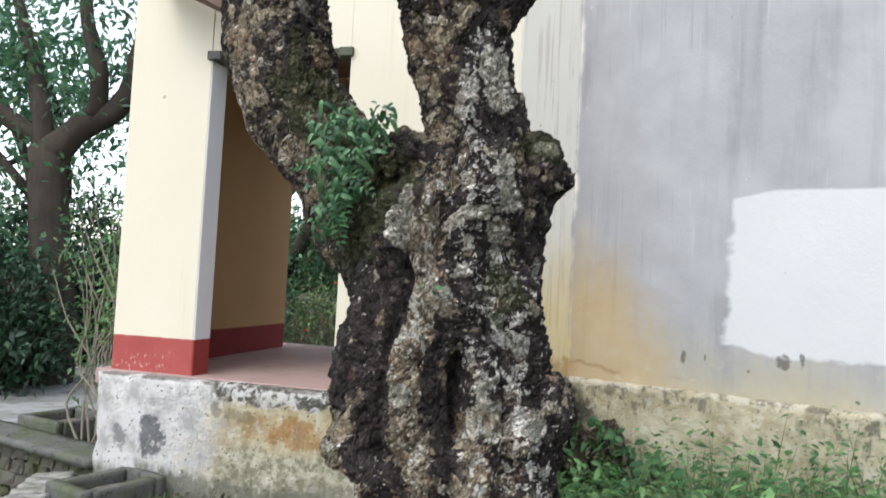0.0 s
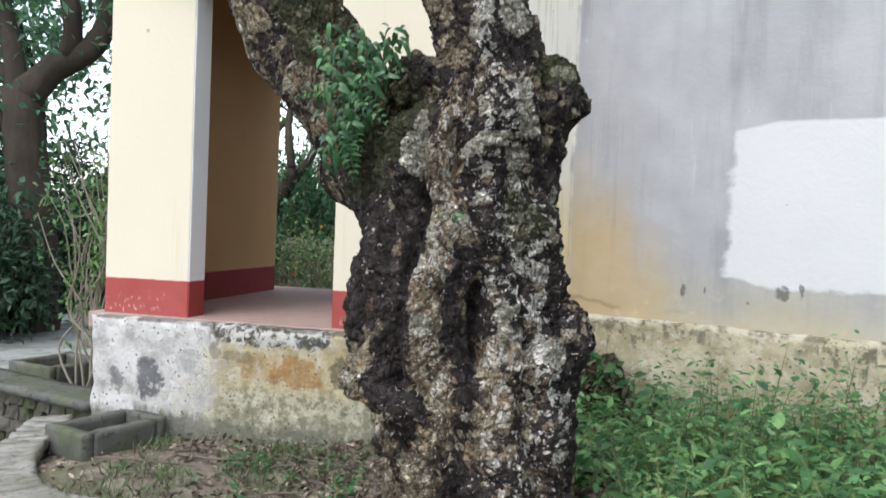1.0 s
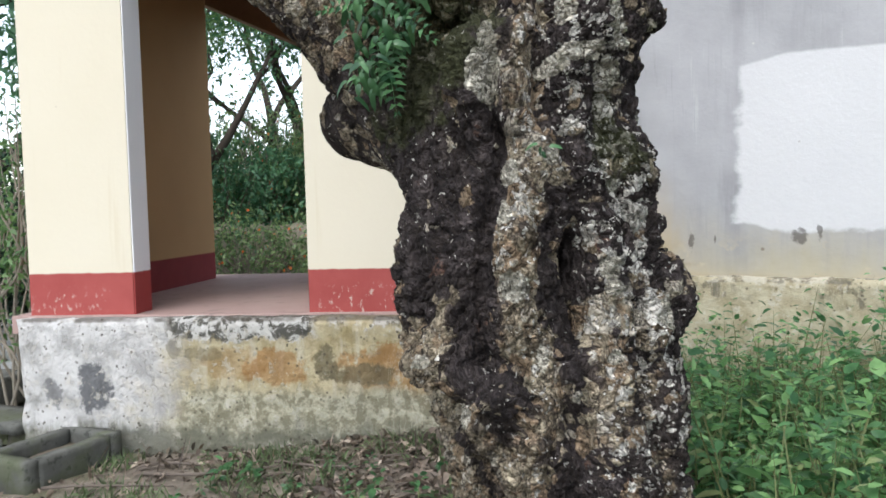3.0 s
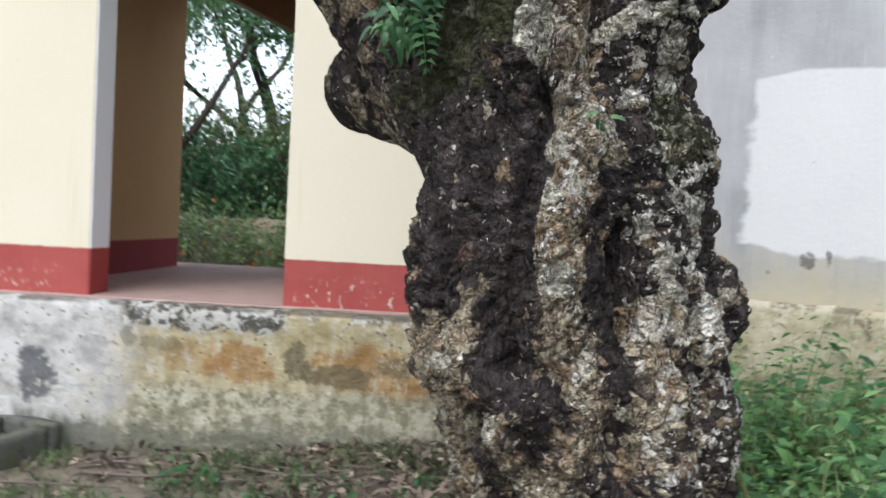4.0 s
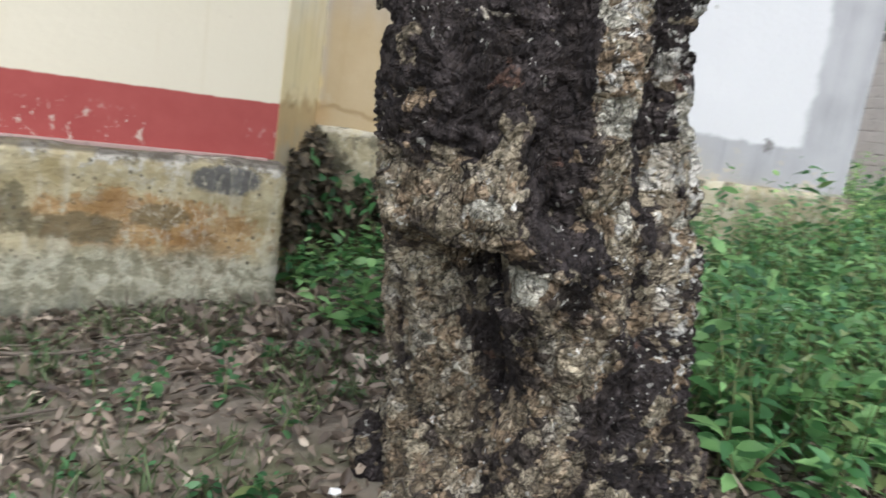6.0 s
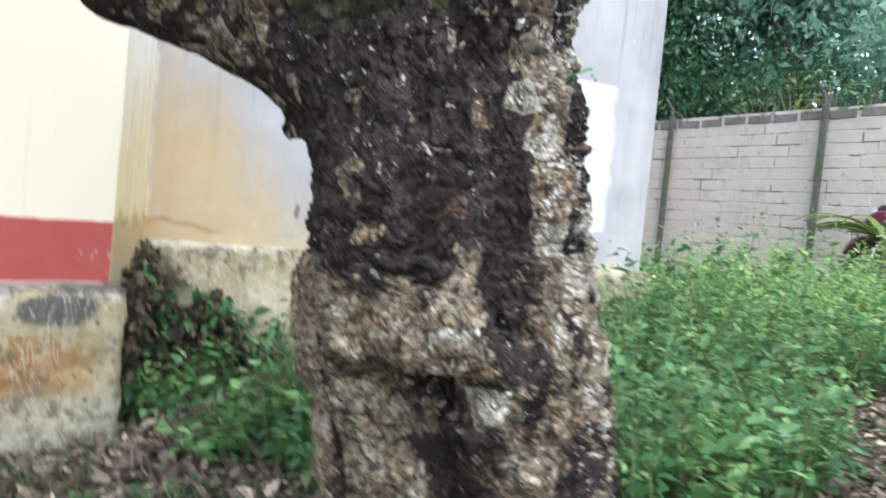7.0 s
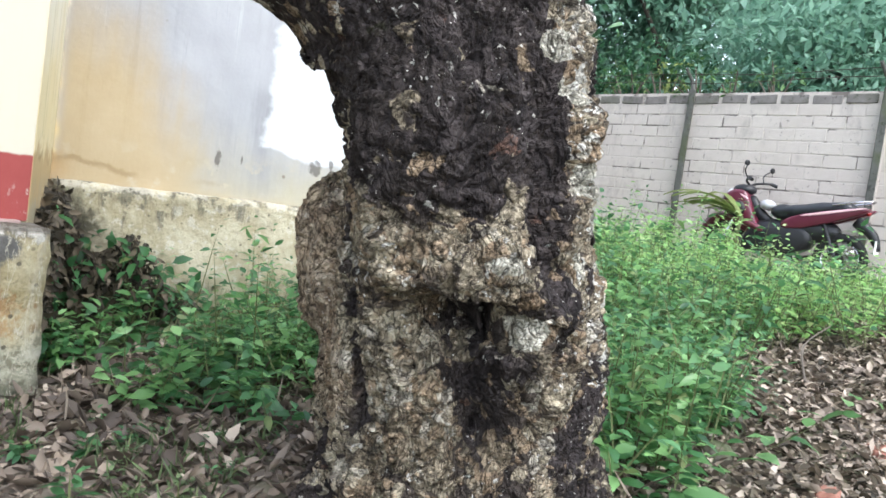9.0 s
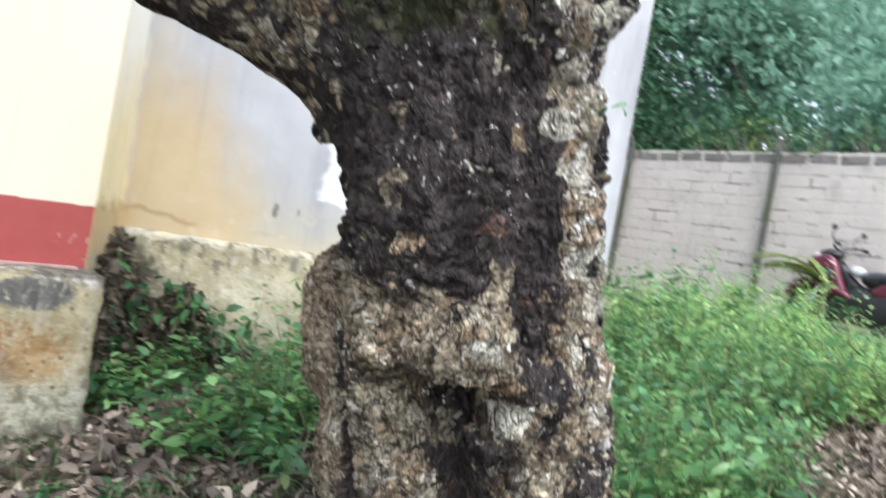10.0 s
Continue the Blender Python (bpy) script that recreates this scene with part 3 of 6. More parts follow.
def tube(points, radii, sides=10, cap=True, wob=0.0):
    """A tapered tube along points."""
    bm = bmesh.new()
    pts = [Vector(p) for p in points]
    rings = []
    side = Vector((1, 0.13, 0.07))
    for i, (p, r) in enumerate(zip(pts, radii)):
        way = (pts[min(i + 1, len(pts) - 1)] - pts[max(i - 1, 0)]).normalized()
        u = (side - way * side.dot(way)).normalized()
        v = way.cross(u)
        side = u
        ring = []
        for k in range(sides):
            a = 2 * math.pi * k / sides
            rr = r * (1 + (wob * noise.noise(p * 3 + Vector((math.cos(a), math.sin(a), 0)) * 1.5) if wob else 0))
            ring.append(bm.verts.new(p + u * math.cos(a) * rr + v * math.sin(a) * rr))
        rings.append(ring)
    for a, b in zip(rings, rings[1:]):
        for k in range(sides):
            bm.faces.new((a[k], a[(k + 1) % sides], b[(k + 1) % sides], b[k]))
    if cap:
        bm.faces.new(rings[0][::-1])
        bm.faces.new(rings[-1])
    return bm


def bent(points, steps=6):
    """Smooth points through a few given ones (Catmull-Rom)."""
    p = [Vector(q) for q in points]
    p = [p[0] * 2 - p[1]] + p + [p[-1] * 2 - p[-2]]
    out = []
    for i in range(1, len(p) - 2):
        for s in range(steps):
            t = s / steps
            out.append(0.5 * ((2 * p[i]) + (p[i + 1] - p[i - 1]) * t + (2 * p[i - 1] - 5 * p[i] + 4 * p[i + 1] - p[i + 2]) * t * t
                              + (3 * p[i] - p[i - 1] - 3 * p[i + 1] + p[i + 2]) * t * t * t))
    out.append(p[-2])
    return out


def join(*bms):
    out = bmesh.new()
    for b in bms:
        me = bpy.data.meshes.new("tmp")
        b.to_mesh(me)
        b.free()
        out.from_mesh(me)
        bpy.data.meshes.remove(me)
    return out


def ball(c, r, seg=12, m=None):
    bm = bmesh.new()
    r = (r, r, r) if isinstance(r, (int, float)) else r
    bmesh.ops.create_uvsphere(bm, u_segments=seg, v_segments=max(6, seg * 2 // 3), radius=1, matrix=Matrix.LocRotScale(c, None, r))
    return bm


def disc(c, axis, r, depth, seg=24, bevel=0.0):
    bm = bmesh.new()
    q = Vector((0, 0, 1)).rotation_difference(Vector(axis))
    bmesh.ops.create_cone(bm, cap_ends=True, segments=seg, radius1=r, radius2=r, depth=depth, matrix=Matrix.LocRotScale(c, q, None))
    if bevel:
        bmesh.ops.bevel(bm, geom=[e for e in bm.edges if len(e.link_faces) == 2 and e.calc_face_angle(0) > 0.8], offset=bevel, segments=2, affect="EDGES")
    return bm


def ring(c, axis, r, thick, seg=32, sides=10, squash=1.0):
    bm = bmesh.new()
    q = Vector((0, 0, 1)).rotation_difference(Vector(axis))
    rows = []
    for i in range(seg):
        a = 2 * math.pi * i / seg
        row = []
        for k in range(sides):
            b = 2 * math.pi * k / sides
            rr = r + thick * math.cos(b)
            row.append(bm.verts.new(Vector(c) + q @ Vector((rr * math.cos(a), rr * math.sin(a), thick * squash * math.sin(b)))))
        rows.append(row)
    for i in range(seg):
        for k in range(sides):
            a, b = rows[i], rows[(i + 1) % seg]
            bm.faces.new((a[k], a[(k + 1) % sides], b[(k + 1) % sides], b[k]))
    return bm


def blades(name, base, way, up, length, width, droop, material, parent=None, curl=0.0, simple=False):
    """Many small folded leaves as one mesh, from arrays of their places."""
    base, way, up = (np.asarray(v, float) for v in (base, way, up))
    n = len(base)
    way /= np.linalg.norm(way, axis=1, keepdims=True) + 1e-9
    side = np.cross(way, up)
    side /= np.linalg.norm(side, axis=1, keepdims=True) + 1e-9
    nor = np.cross(side, way)
    L, W = np.broadcast_to(length, n)[:, None], np.broadcast_to(width, n)[:, None]
    D, K = np.broadcast_to(droop, n)[:, None] * L, np.broadcast_to(curl, n)[:, None] * W
    if simple:
        v = np.empty((n, 4, 3))
        v[:, 0] = base
        v[:, 1] = base + way * L * 0.45 - side * W * 0.5 + nor * K
        v[:, 2] = base + way * L * 0.45 + side * W * 0.5 + nor * K
        v[:, 3] = base + way * L - nor * D
        tri = np.array([[0, 2, 3], [0, 3, 1]])
    else:
        shape = ((0.24, 0.40, 0.6), (0.58, 0.43, 0.8))
        v = np.empty((n, 7, 3))
        v[:, 0] = base
        for i, (t, w, k) in enumerate(shape):
            v[:, 1 + 2 * i] = base + way * L * t - side * W * w + nor * (K * k - D * t * t)
            v[:, 2 + 2 * i] = base + way * L * t + side * W * w * 0.92 + nor * (K * k - D * t * t)
        v[:, 5] = base + way * L * 0.45 - nor * D * 0.2
        v[:, 6] = base + way * L - nor * D
        tri = np.array([[0, 2, 5], [0, 5, 1], [1, 5, 3], [5, 2, 4], [3, 5, 6], [5, 4, 6]])
    f = (np.arange(n)[:, None, None] * v.shape[1] + tri[None]).reshape(-1, 3)
    me = bpy.data.meshes.new(name)
    me.vertices.add(n * v.shape[1])
    me.vertices.foreach_set("co", v.ravel())
    me.loops.add(f.size)
    me.loops.foreach_set("vertex_index", f.ravel())
    me.polygons.add(len(f))
    me.polygons.foreach_set("loop_start", np.arange(0, f.size, 3))
    me.update(calc_edges=True)
    me.materials.append(material)
    ob = new(name, me)
    ob.parent = parent
    return ob


# ---------------------------------------------------------------- ground
GX = (-60, -6, -2.2, -1.35, 0.0, 1.4, 2.5, 4.0, 6.0, 8.0, 11.0, 60)
GZ = (-0.1, -0.08, -0.24, -0.12, -0.03, 0.05, 0.14, 0.32, 0.60, 0.76, 0.90, 1.2)


def smooth(v, lo, hi):
    t = np.clip((np.asarray(v, float) - lo) / (hi - lo), 0, 1)
    return t * t * (3 - 2 * t)


def height(x, y):
    """The ground's height."""
    x, y = np.asarray(x, float), np.asarray(y, float)
    z = np.interp(x, GX, GZ)
    z = np.where(z > 0.05, 0.05 + (z - 0.05) * (1 - 0.35 * smooth(y, 5.6, 7.0)), z)
    z = z - 0.24 * smooth(-x, 1.75, 2.35) * smooth(-x, 5.6, 4.6) * smooth(-y, -7.75, -7.3)
    path = np.interp(x, (-1.63, -1.27, -0.90, -0.54, -0.24, 0.11), (6.6, 5.9, 5.5, 5.33, 5.3, 5.2))
    z = z - 0.28 * smooth(path - y, 0.0, 0.14) * smooth(-x, -0.12, 0.1) * smooth(-x, 2.3, 1.7)
    z = z + 0.13 * np.exp(-((x - 1.5) ** 2 + (y - 4.9) ** 2) / 0.45)
    return z + 0.012 * np.sin(3.1 * x + 1.7 * y) + 0.010 * np.sin(5.3 * y - 2.2 * x)


def ground_sheet():
    xs = np.unique(np.concatenate([np.linspace(-80, -7, 24), np.arange(-7, 10, 0.09), np.linspace(10, 90, 24)]))
    ys = np.unique(np.concatenate([np.linspace(-60, 0, 14), np.arange(0, 10, 0.09), np.linspace(10, 120, 30)]))
    X, Y = np.meshgrid(xs, ys, indexing="ij")
    Z = height(X, Y)
    near = (X > -7.2) & (X < 10.2) & (Y > -0.2) & (Y < 10.2)
    rnd = np.random.default_rng(3)
    Z = Z + np.where(near, rnd.normal(0, 0.006, Z.shape), 0)
    v = np.stack([X, Y, Z], -1).reshape(-1, 3)
    a = np.arange(len(xs) * len(ys)).reshape(len(xs), len(ys))
    f = np.stack([a[:-1, :-1], a[1:, :-1], a[1:, 1:], a[:-1, 1:]], -1).reshape(-1, 4)
    me = bpy.data.meshes.new("ground")
    me.from_pydata(v.tolist(), [], f.tolist())
    me.materials.append(SOIL)
    me.polygons.foreach_set("use_smooth", [True] * len(me.polygons))
    return tagged(new("ground", me), "bare brown soil with leaf litter and moss", "ground", "", "structure")


ground_sheet()

# ---------------------------------------------------------------- building
FRONT = 6.8      # outer face of the porch wall
BACK = 9.2       # far face of the passage
WING = pose(1.745, 7.296, 0, 0, 0, -19.8)      # inner corner and run of the skewed wing


def wing_line(x):
    """The y of the wing's face at x."""
    return 7.06 - 0.36 * (np.asarray(x, float) - 2.4)

structure("wall_porch_left", box((-1.396, FRONT, 0.70), (-0.76, FRONT + 0.20, 3.55)), PAINT, "cream painted porch pier with a red foot", "wall")
structure("wall_porch_right", box((0.28, FRONT, 0.70), (1.415, FRONT + 0.42, 4.2)), PAINT, "cream painted wall with a chipped red foot", "wall")
structure("jamb_left", box((-0.758, FRONT + 0.004, 0.70), (-0.752, FRONT + 0.196, 2.93), 0), JAMB, "white painted door jamb with a red foot", "jamb")
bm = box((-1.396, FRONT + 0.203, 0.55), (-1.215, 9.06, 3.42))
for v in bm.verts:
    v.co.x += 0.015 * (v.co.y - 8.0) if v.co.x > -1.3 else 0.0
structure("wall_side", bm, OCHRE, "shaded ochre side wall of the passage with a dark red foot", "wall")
# added out of view, only to shut light out of the passage
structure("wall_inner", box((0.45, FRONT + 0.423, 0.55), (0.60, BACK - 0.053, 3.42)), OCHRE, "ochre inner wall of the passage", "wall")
structure("lintel", box((-0.757, FRONT + 0.003, 2.96), (0.278, FRONT + 0.2, 3.55)), PAINT, "cream painted lintel over the passage", "lintel")
for x in (-0.78, 0.20):
    structure("capital", box((x, FRONT - 0.03, 2.90), (x + 0.10, FRONT + 0.19, 2.96), 0.006), CEMENT, "small grey cement capital at the opening's head", "trim")
structure("porch_floor", box((-1.5, FRONT - 0.03, 0.60), (1.38, 9.45, 0.705), 0.006), FLOOR, "dusty pink cement floor of the passage", "floor")
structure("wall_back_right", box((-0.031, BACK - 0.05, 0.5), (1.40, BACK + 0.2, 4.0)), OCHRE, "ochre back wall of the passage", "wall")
structure("jamb_back", box((-0.145, BACK - 0.06, 0.5), (-0.034, BACK + 0.1, 2.75), 0.004), JAMB, "white back jamb with a red foot", "jamb")
bm = box((-1.05, -0.12, 0.0), (1.05, 0.12, 0.5), 0.01)
bm.transform(pose(-0.62, BACK, 2.86, 0, 24.5, 0))
structure("beam_back", bm, plain("brown_beam", (0.20, 0.11, 0.06), 0.8), "sloping brown beam over the back opening", "beam")
structure("ceiling", box((-1.4, FRONT + 0.205, 3.42), (1.4, BACK - 0.17, 3.55)), plain("dark_ceiling", (0.20, 0.14, 0.10), 0.9), "dark ceiling of the passage", "ceiling")
bm = box((-0.55, -0.14, 0.0), (0.35, 0.12, 0.05), 0.004)
bm.transform(pose(-0.62, FRONT - 0.16, 3.19, 0, 25, 0))
structure("eave_board", bm, plain("eave_wood", (0.11, 0.07, 0.05), 0.85), "dark sloping eave board", "trim")

structure("plinth", rough_box((-1.43, FRONT - 0.09, -0.4), (1.44, 9.4, 0.695), 0.05, 0.014, 4.5, slant=lambda p: -0.075 * (p.x + 1.43) / 2.87 if p.y < 7.2 else 0.0),
          PLINTH, "weathered limewashed plinth, ochre and black with mould", "plinth", True)

# recessed wall of the wing, its battered foot and the return in the corner
for word, name, solid, turn, mat, label in (
        ("wall", "wall_recess", box((0, 0, 0.6), (3.165, 0.22, 4.4), 0.01), WING, RENDER, "grey cement wall, ochre-stained, with a whitewashed patch"),
        ("wall", "wall_end", box((2.95, 0.222, 0.0), (3.163, 5.5, 4.4), 0.01), WING, RENDER, "grey rendered end wall"),
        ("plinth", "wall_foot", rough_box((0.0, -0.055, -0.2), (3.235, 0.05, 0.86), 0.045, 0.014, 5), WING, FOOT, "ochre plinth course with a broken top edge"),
        ("wall", "wall_return", box((0, 0, 0.0), (0.62, 0.15, 4.4), 0.006), pose(1.420, 6.803, 0, 0, 0, 56.0), RENDER, "streaked yellow return wall in the corner")):
    solid.transform(turn)
    structure(name, solid, mat, label, word, word == "plinth")
# ---------------------------------------------------------------- the old tree


def cells(co, sx, sz, seed):
    """Plates of bark: distance to the nearest crack, a random tone and a slant for each plate."""
    edge, tone, slant = np.empty(len(co)), np.empty(len(co)), np.empty(len(co))
    for i, (x, y, z) in enumerate(co.tolist()):
        w = 0.5 * noise.noise((x * 7, y * 7, z * 7 + seed))
        q = (x * sx + w, y * sx - w, z * sz - w + seed)
        dist, pts = noise.voronoi(q)
        edge[i] = dist[1] - dist[0]
        p = pts[0]
        s = math.sin(p[0] * 12.9898 + p[1] * 78.233 + p[2] * 37.719) * 43758.5453
        tone[i] = s % 1.0
        a = 40 * tone[i]
        slant[i] = (q[0] - p[0]) * math.cos(a) + (q[1] - p[1]) * math.sin(a) + (q[2] - p[2]) * (0.9 if tone[i] > 0.3 else -0.6)
    return edge, tone, slant


def soft(co, spots):
    """Soft spots (centre, reach) added up, at most 1."""
    s = np.zeros(len(co))
    for c, r in spots:
        s += np.exp(-(((co - np.array(c)) / np.array(r)) ** 2).sum(1))
    return np.clip(s, 0, 1)


def old_tree_mesh():
    trunk = [
        ((1.62, 4.93, -0.15), 0.43), ((1.60, 4.92, 0.15), 0.385), ((1.565, 4.91, 0.40), 0.352), ((1.53, 4.905, 0.65), 0.355), ((1.49, 4.90, 0.87), 0.352),
        ((1.465, 4.91, 1.03), 0.338), ((1.47, 4.96, 1.20), 0.345), ((1.465, 5.02, 1.36), 0.36), ((1.45, 5.05, 1.55), 0.37), ((1.47, 5.05, 1.75), 0.33),
    ]
    right = [((1.52, 5.05, 1.75), 0.30), ((1.53, 5.05, 2.0), 0.215), ((1.48, 5.04, 2.2), 0.20), ((1.42, 5.04, 2.5), 0.215), ((1.36, 5.05, 2.8), 0.22), ((1.30, 5.1, 3.3), 0.20)]
    spur = [((1.46, 5.06, 2.35), 0.14), ((1.66, 5.1, 2.62), 0.10), ((1.85, 5.15, 3.0), 0.09)]
    left = [((1.36, 5.06, 1.42), 0.30), ((1.13, 5.10, 1.68), 0.225), ((0.94, 5.12, 1.90), 0.205), ((0.74, 5.12, 2.12), 0.225), ((0.64, 5.11, 2.38), 0.235), ((0.61, 5.10, 2.8), 0.215), ((0.57, 5.1, 3.3), 0.20)]
    stub = [((1.30, 5.12, 1.47), 0.26), ((1.06, 5.28, 1.60), 0.185), ((0.90, 5.36, 1.61), 0.165), ((0.85, 5.38, 1.61), 0.11)]
    bms = [tube([p for p, _ in c], [r for _, r in c], 28) for c in (trunk, right, spur, left, stub)]
    # the trunk is flattened at the waist
    a, w = Vector((0.5, -0.866, 0)), Vector((0.866, 0.5, 0))
    for v in bms[0].verts:
        k = math.exp(-((v.co.z - 1.02) / 0.28) ** 4)
        mid = Vector((1.475, 4.91, v.co.z))
        off = v.co - mid
        v.co = mid + a * off.dot(a) * (1 - 0.17 * k) + w * (off.dot(w) * (1 + 0.16 * k) + 0.012 * k) + Vector((0, 0, off.z))
    lumps = [
        ((0.90, 5.37, 1.605), (0.155, 0.155, 0.145)),      # elbow under the left limb
        ((1.36, 5.20, 0.81), (0.165, 0.15, 0.24)), ((1.42, 5.14, 0.50), (0.16, 0.14, 0.22)),        # burl and root below it
        ((1.76, 5.00, 0.93), (0.175, 0.19, 0.25)), ((1.70, 5.12, 0.70), (0.16, 0.18, 0.25)),        # swelling of the far flank
        ((1.70, 5.05, 1.76), (0.16, 0.16, 0.20)), ((1.82, 5.09, 1.82), (0.095, 0.09, 0.085)), ((1.76, 5.06, 1.96), (0.09, 0.09, 0.07)),       # knob
        ((1.27, 4.72, 0.86), (0.15, 0.15, 0.12)), ((1.33, 4.68, 0.70), (0.13, 0.12, 0.09)),       # lip over the hollow
        ((1.20, 4.88, 1.13), (0.10, 0.14, 0.20)), ((1.50, 4.65, 0.80), (0.14, 0.08, 0.16)), ((1.42, 4.67, 1.10), (0.12, 0.07, 0.22)),
        ((1.68, 4.74, 1.08), (0.09, 0.06, 0.24)), ((1.74, 4.77, 0.66), (0.13, 0.12, 0.24)), ((1.36, 4.80, 1.58), (0.15, 0.14, 0.24)),
        ((1.62, 4.82, 1.62), (0.15, 0.12, 0.34)), ((1.30, 4.90, 1.90), (0.14, 0.12, 0.10)), ((1.06, 5.06, 1.86), (0.15, 0.14, 0.14)),
        ((1.33, 5.06, 0.15), (0.13, 0.13, 0.18)), ((1.30, 4.74, 0.14), (0.19, 0.16, 0.18)), ((1.78, 4.66, 0.18), (0.17, 0.16, 0.22)),
        ((1.70, 4.86, 1.42), (0.135, 0.12, 0.16)), ((1.715, 4.78, 0.95), (0.11, 0.11, 0.20)), ((1.98, 4.92, 0.2), (0.2, 0.2, 0.18)), ((1.42, 4.64, 0.28), (0.10, 0.10, 0.24)), 
    ]
    bms += [ball(c, r, 20) for c, r in lumps]
    ob = new("tmp_tree", finish("tmp_tree", join(*bms), BARK))
    re = ob.modifiers.new("skin", "REMESH")
    re.mode, re.voxel_size = "VOXEL", 0.0054
    sm = ob.modifiers.new("soften", "SMOOTH")
    sm.factor, sm.iterations = 0.6, 22
    got = bpy.data.meshes.new_from_object(ob.evaluated_get(bpy.context.evaluated_depsgraph_get()))
    bpy.data.objects.remove(ob)
    n = len(got.vertices)
    co, no = np.empty(n * 3), np.empty(n * 3)
    got.vertices.foreach_get("co", co)
    got.vertices.foreach_get("normal", no)
    co, no = co.reshape(-1, 3), no.reshape(-1, 3)
    e1, t1, s1 = cells(co, 12.0, 19.0, 3.0)
    e2, t2, s2 = cells(co, 27.0, 38.0, 11.0)
    d = np.empty(n)
    for i, (x, y, z) in enumerate(co.tolist()):
        d[i] = (0.020 * noise.noise((x * 3.1, y * 3.1, z * 2.3)) + 0.013 * noise.noise((x * 8 + 4, y * 8, z * 5))
                - 0.018 * max(0.0, 0.16 - abs(noise.noise((x * 7.5, y * 7.5, z * 1.7 + 7)))) / 0.16
                - 0.013 * max(0.0, 0.16 - abs(noise.noise((x * 17 + 2 * math.sin(9 * z), y * 17, z * 8 + 2)))) / 0.16
                - 0.009 * max(0.0, 0.13 - abs(noise.noise((x * 13 + 3 * z, y * 13, z * 31 + 3)))) / 0.13
                + 0.003 * noise.noise((x * 30, y * 30, z * 24)) + 0.001 * noise.noise((x * 66, y * 66, z * 60)))
    d += 0.005 * np.clip(e1 / 0.10, 0, 1) + 0.006 * (t1 - 0.5) + 0.012 * np.clip(s1, -0.7, 0.7) + 0.002 * np.clip(e2 / 0.14, 0, 1) + 0.002 * (t2 - 0.5) + 0.004 * np.clip(s2, -0.7, 0.7) - 0.009
    # nearness to a plate's edge; the bark colour carries crack shade there
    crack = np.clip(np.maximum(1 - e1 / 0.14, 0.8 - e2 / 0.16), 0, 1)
    d *= 1 - 0.5 * np.clip((1.15 - co[:, 0] - 0.35 * (co[:, 2] - 1.5)) / 0.15, 0, 1) * (co[:, 2] > 1.3)
    burl = np.clip(1.3 * soft(co, [((1.26, 5.20, 0.82), (0.15, 0.15, 0.22)), ((1.25, 5.06, 0.56), (0.08, 0.10, 0.12))]), 0, 1)
    # underside of the limb: smoother relief, and toned darker further down
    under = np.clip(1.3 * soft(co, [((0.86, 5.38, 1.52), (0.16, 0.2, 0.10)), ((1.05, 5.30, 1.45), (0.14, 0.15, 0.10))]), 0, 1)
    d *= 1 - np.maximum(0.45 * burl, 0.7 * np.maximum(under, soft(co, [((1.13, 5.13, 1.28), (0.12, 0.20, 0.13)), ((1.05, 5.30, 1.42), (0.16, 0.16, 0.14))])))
    # ridges, grooves and hollows, each a line of (degrees round the trunk, height)
    turn = np.degrees(np.arctan2(co[:, 1] - 4.92, co[:, 0] - 1.49)) % 360
    away = np.hypot(co[:, 0] - 1.49, co[:, 1] - 4.92)
    skin = np.exp(-(np.clip(away - 0.50, 0, None) / 0.06) ** 2)

    def trail(pts, width):
        best = np.full(n, 9.0)
        for (a0, z0), (a1, z1) in zip(pts, pts[1:] if len(pts) > 1 else pts):
            u0, u1 = math.radians(a0) * 0.36, math.radians(a1) * 0.36
            dx, dz = u1 - u0, z1 - z0
            x, z = np.radians(turn) * 0.36 - u0, co[:, 2] - z0
            k = np.clip((x * dx + z * dz) / (dx * dx + dz * dz + 1e-9), 0, 1)
            best = np.minimum(best, np.hypot(x - k * dx, z - k * dz))
        return np.exp(-(best / width) ** 2) * skin

    SLIT = [(286, 1.42), (291, 1.28), (293, 1.17), (292, 1.08), (294, 0.97), (291, 0.85), (290, 0.60)]
    BAND = [(274, 1.43), (266, 1.29), (257, 1.19), (258, 1.05), (261, 0.95), (269, 0.88), (274, 0.80), (268, 0.70), (259, 0.58)]
    EAST = [(288, 1.66), (302, 1.42), (306, 1.18), (305, 1.0), (302, 0.75), (306, 0.5)]
    LIP = [(184, 0.93), (192, 0.87), (206, 0.845), (222, 0.875)]
    RIM = [(238, 1.18), (247, 1.10), (251, 0.98), (262, 0.78)]
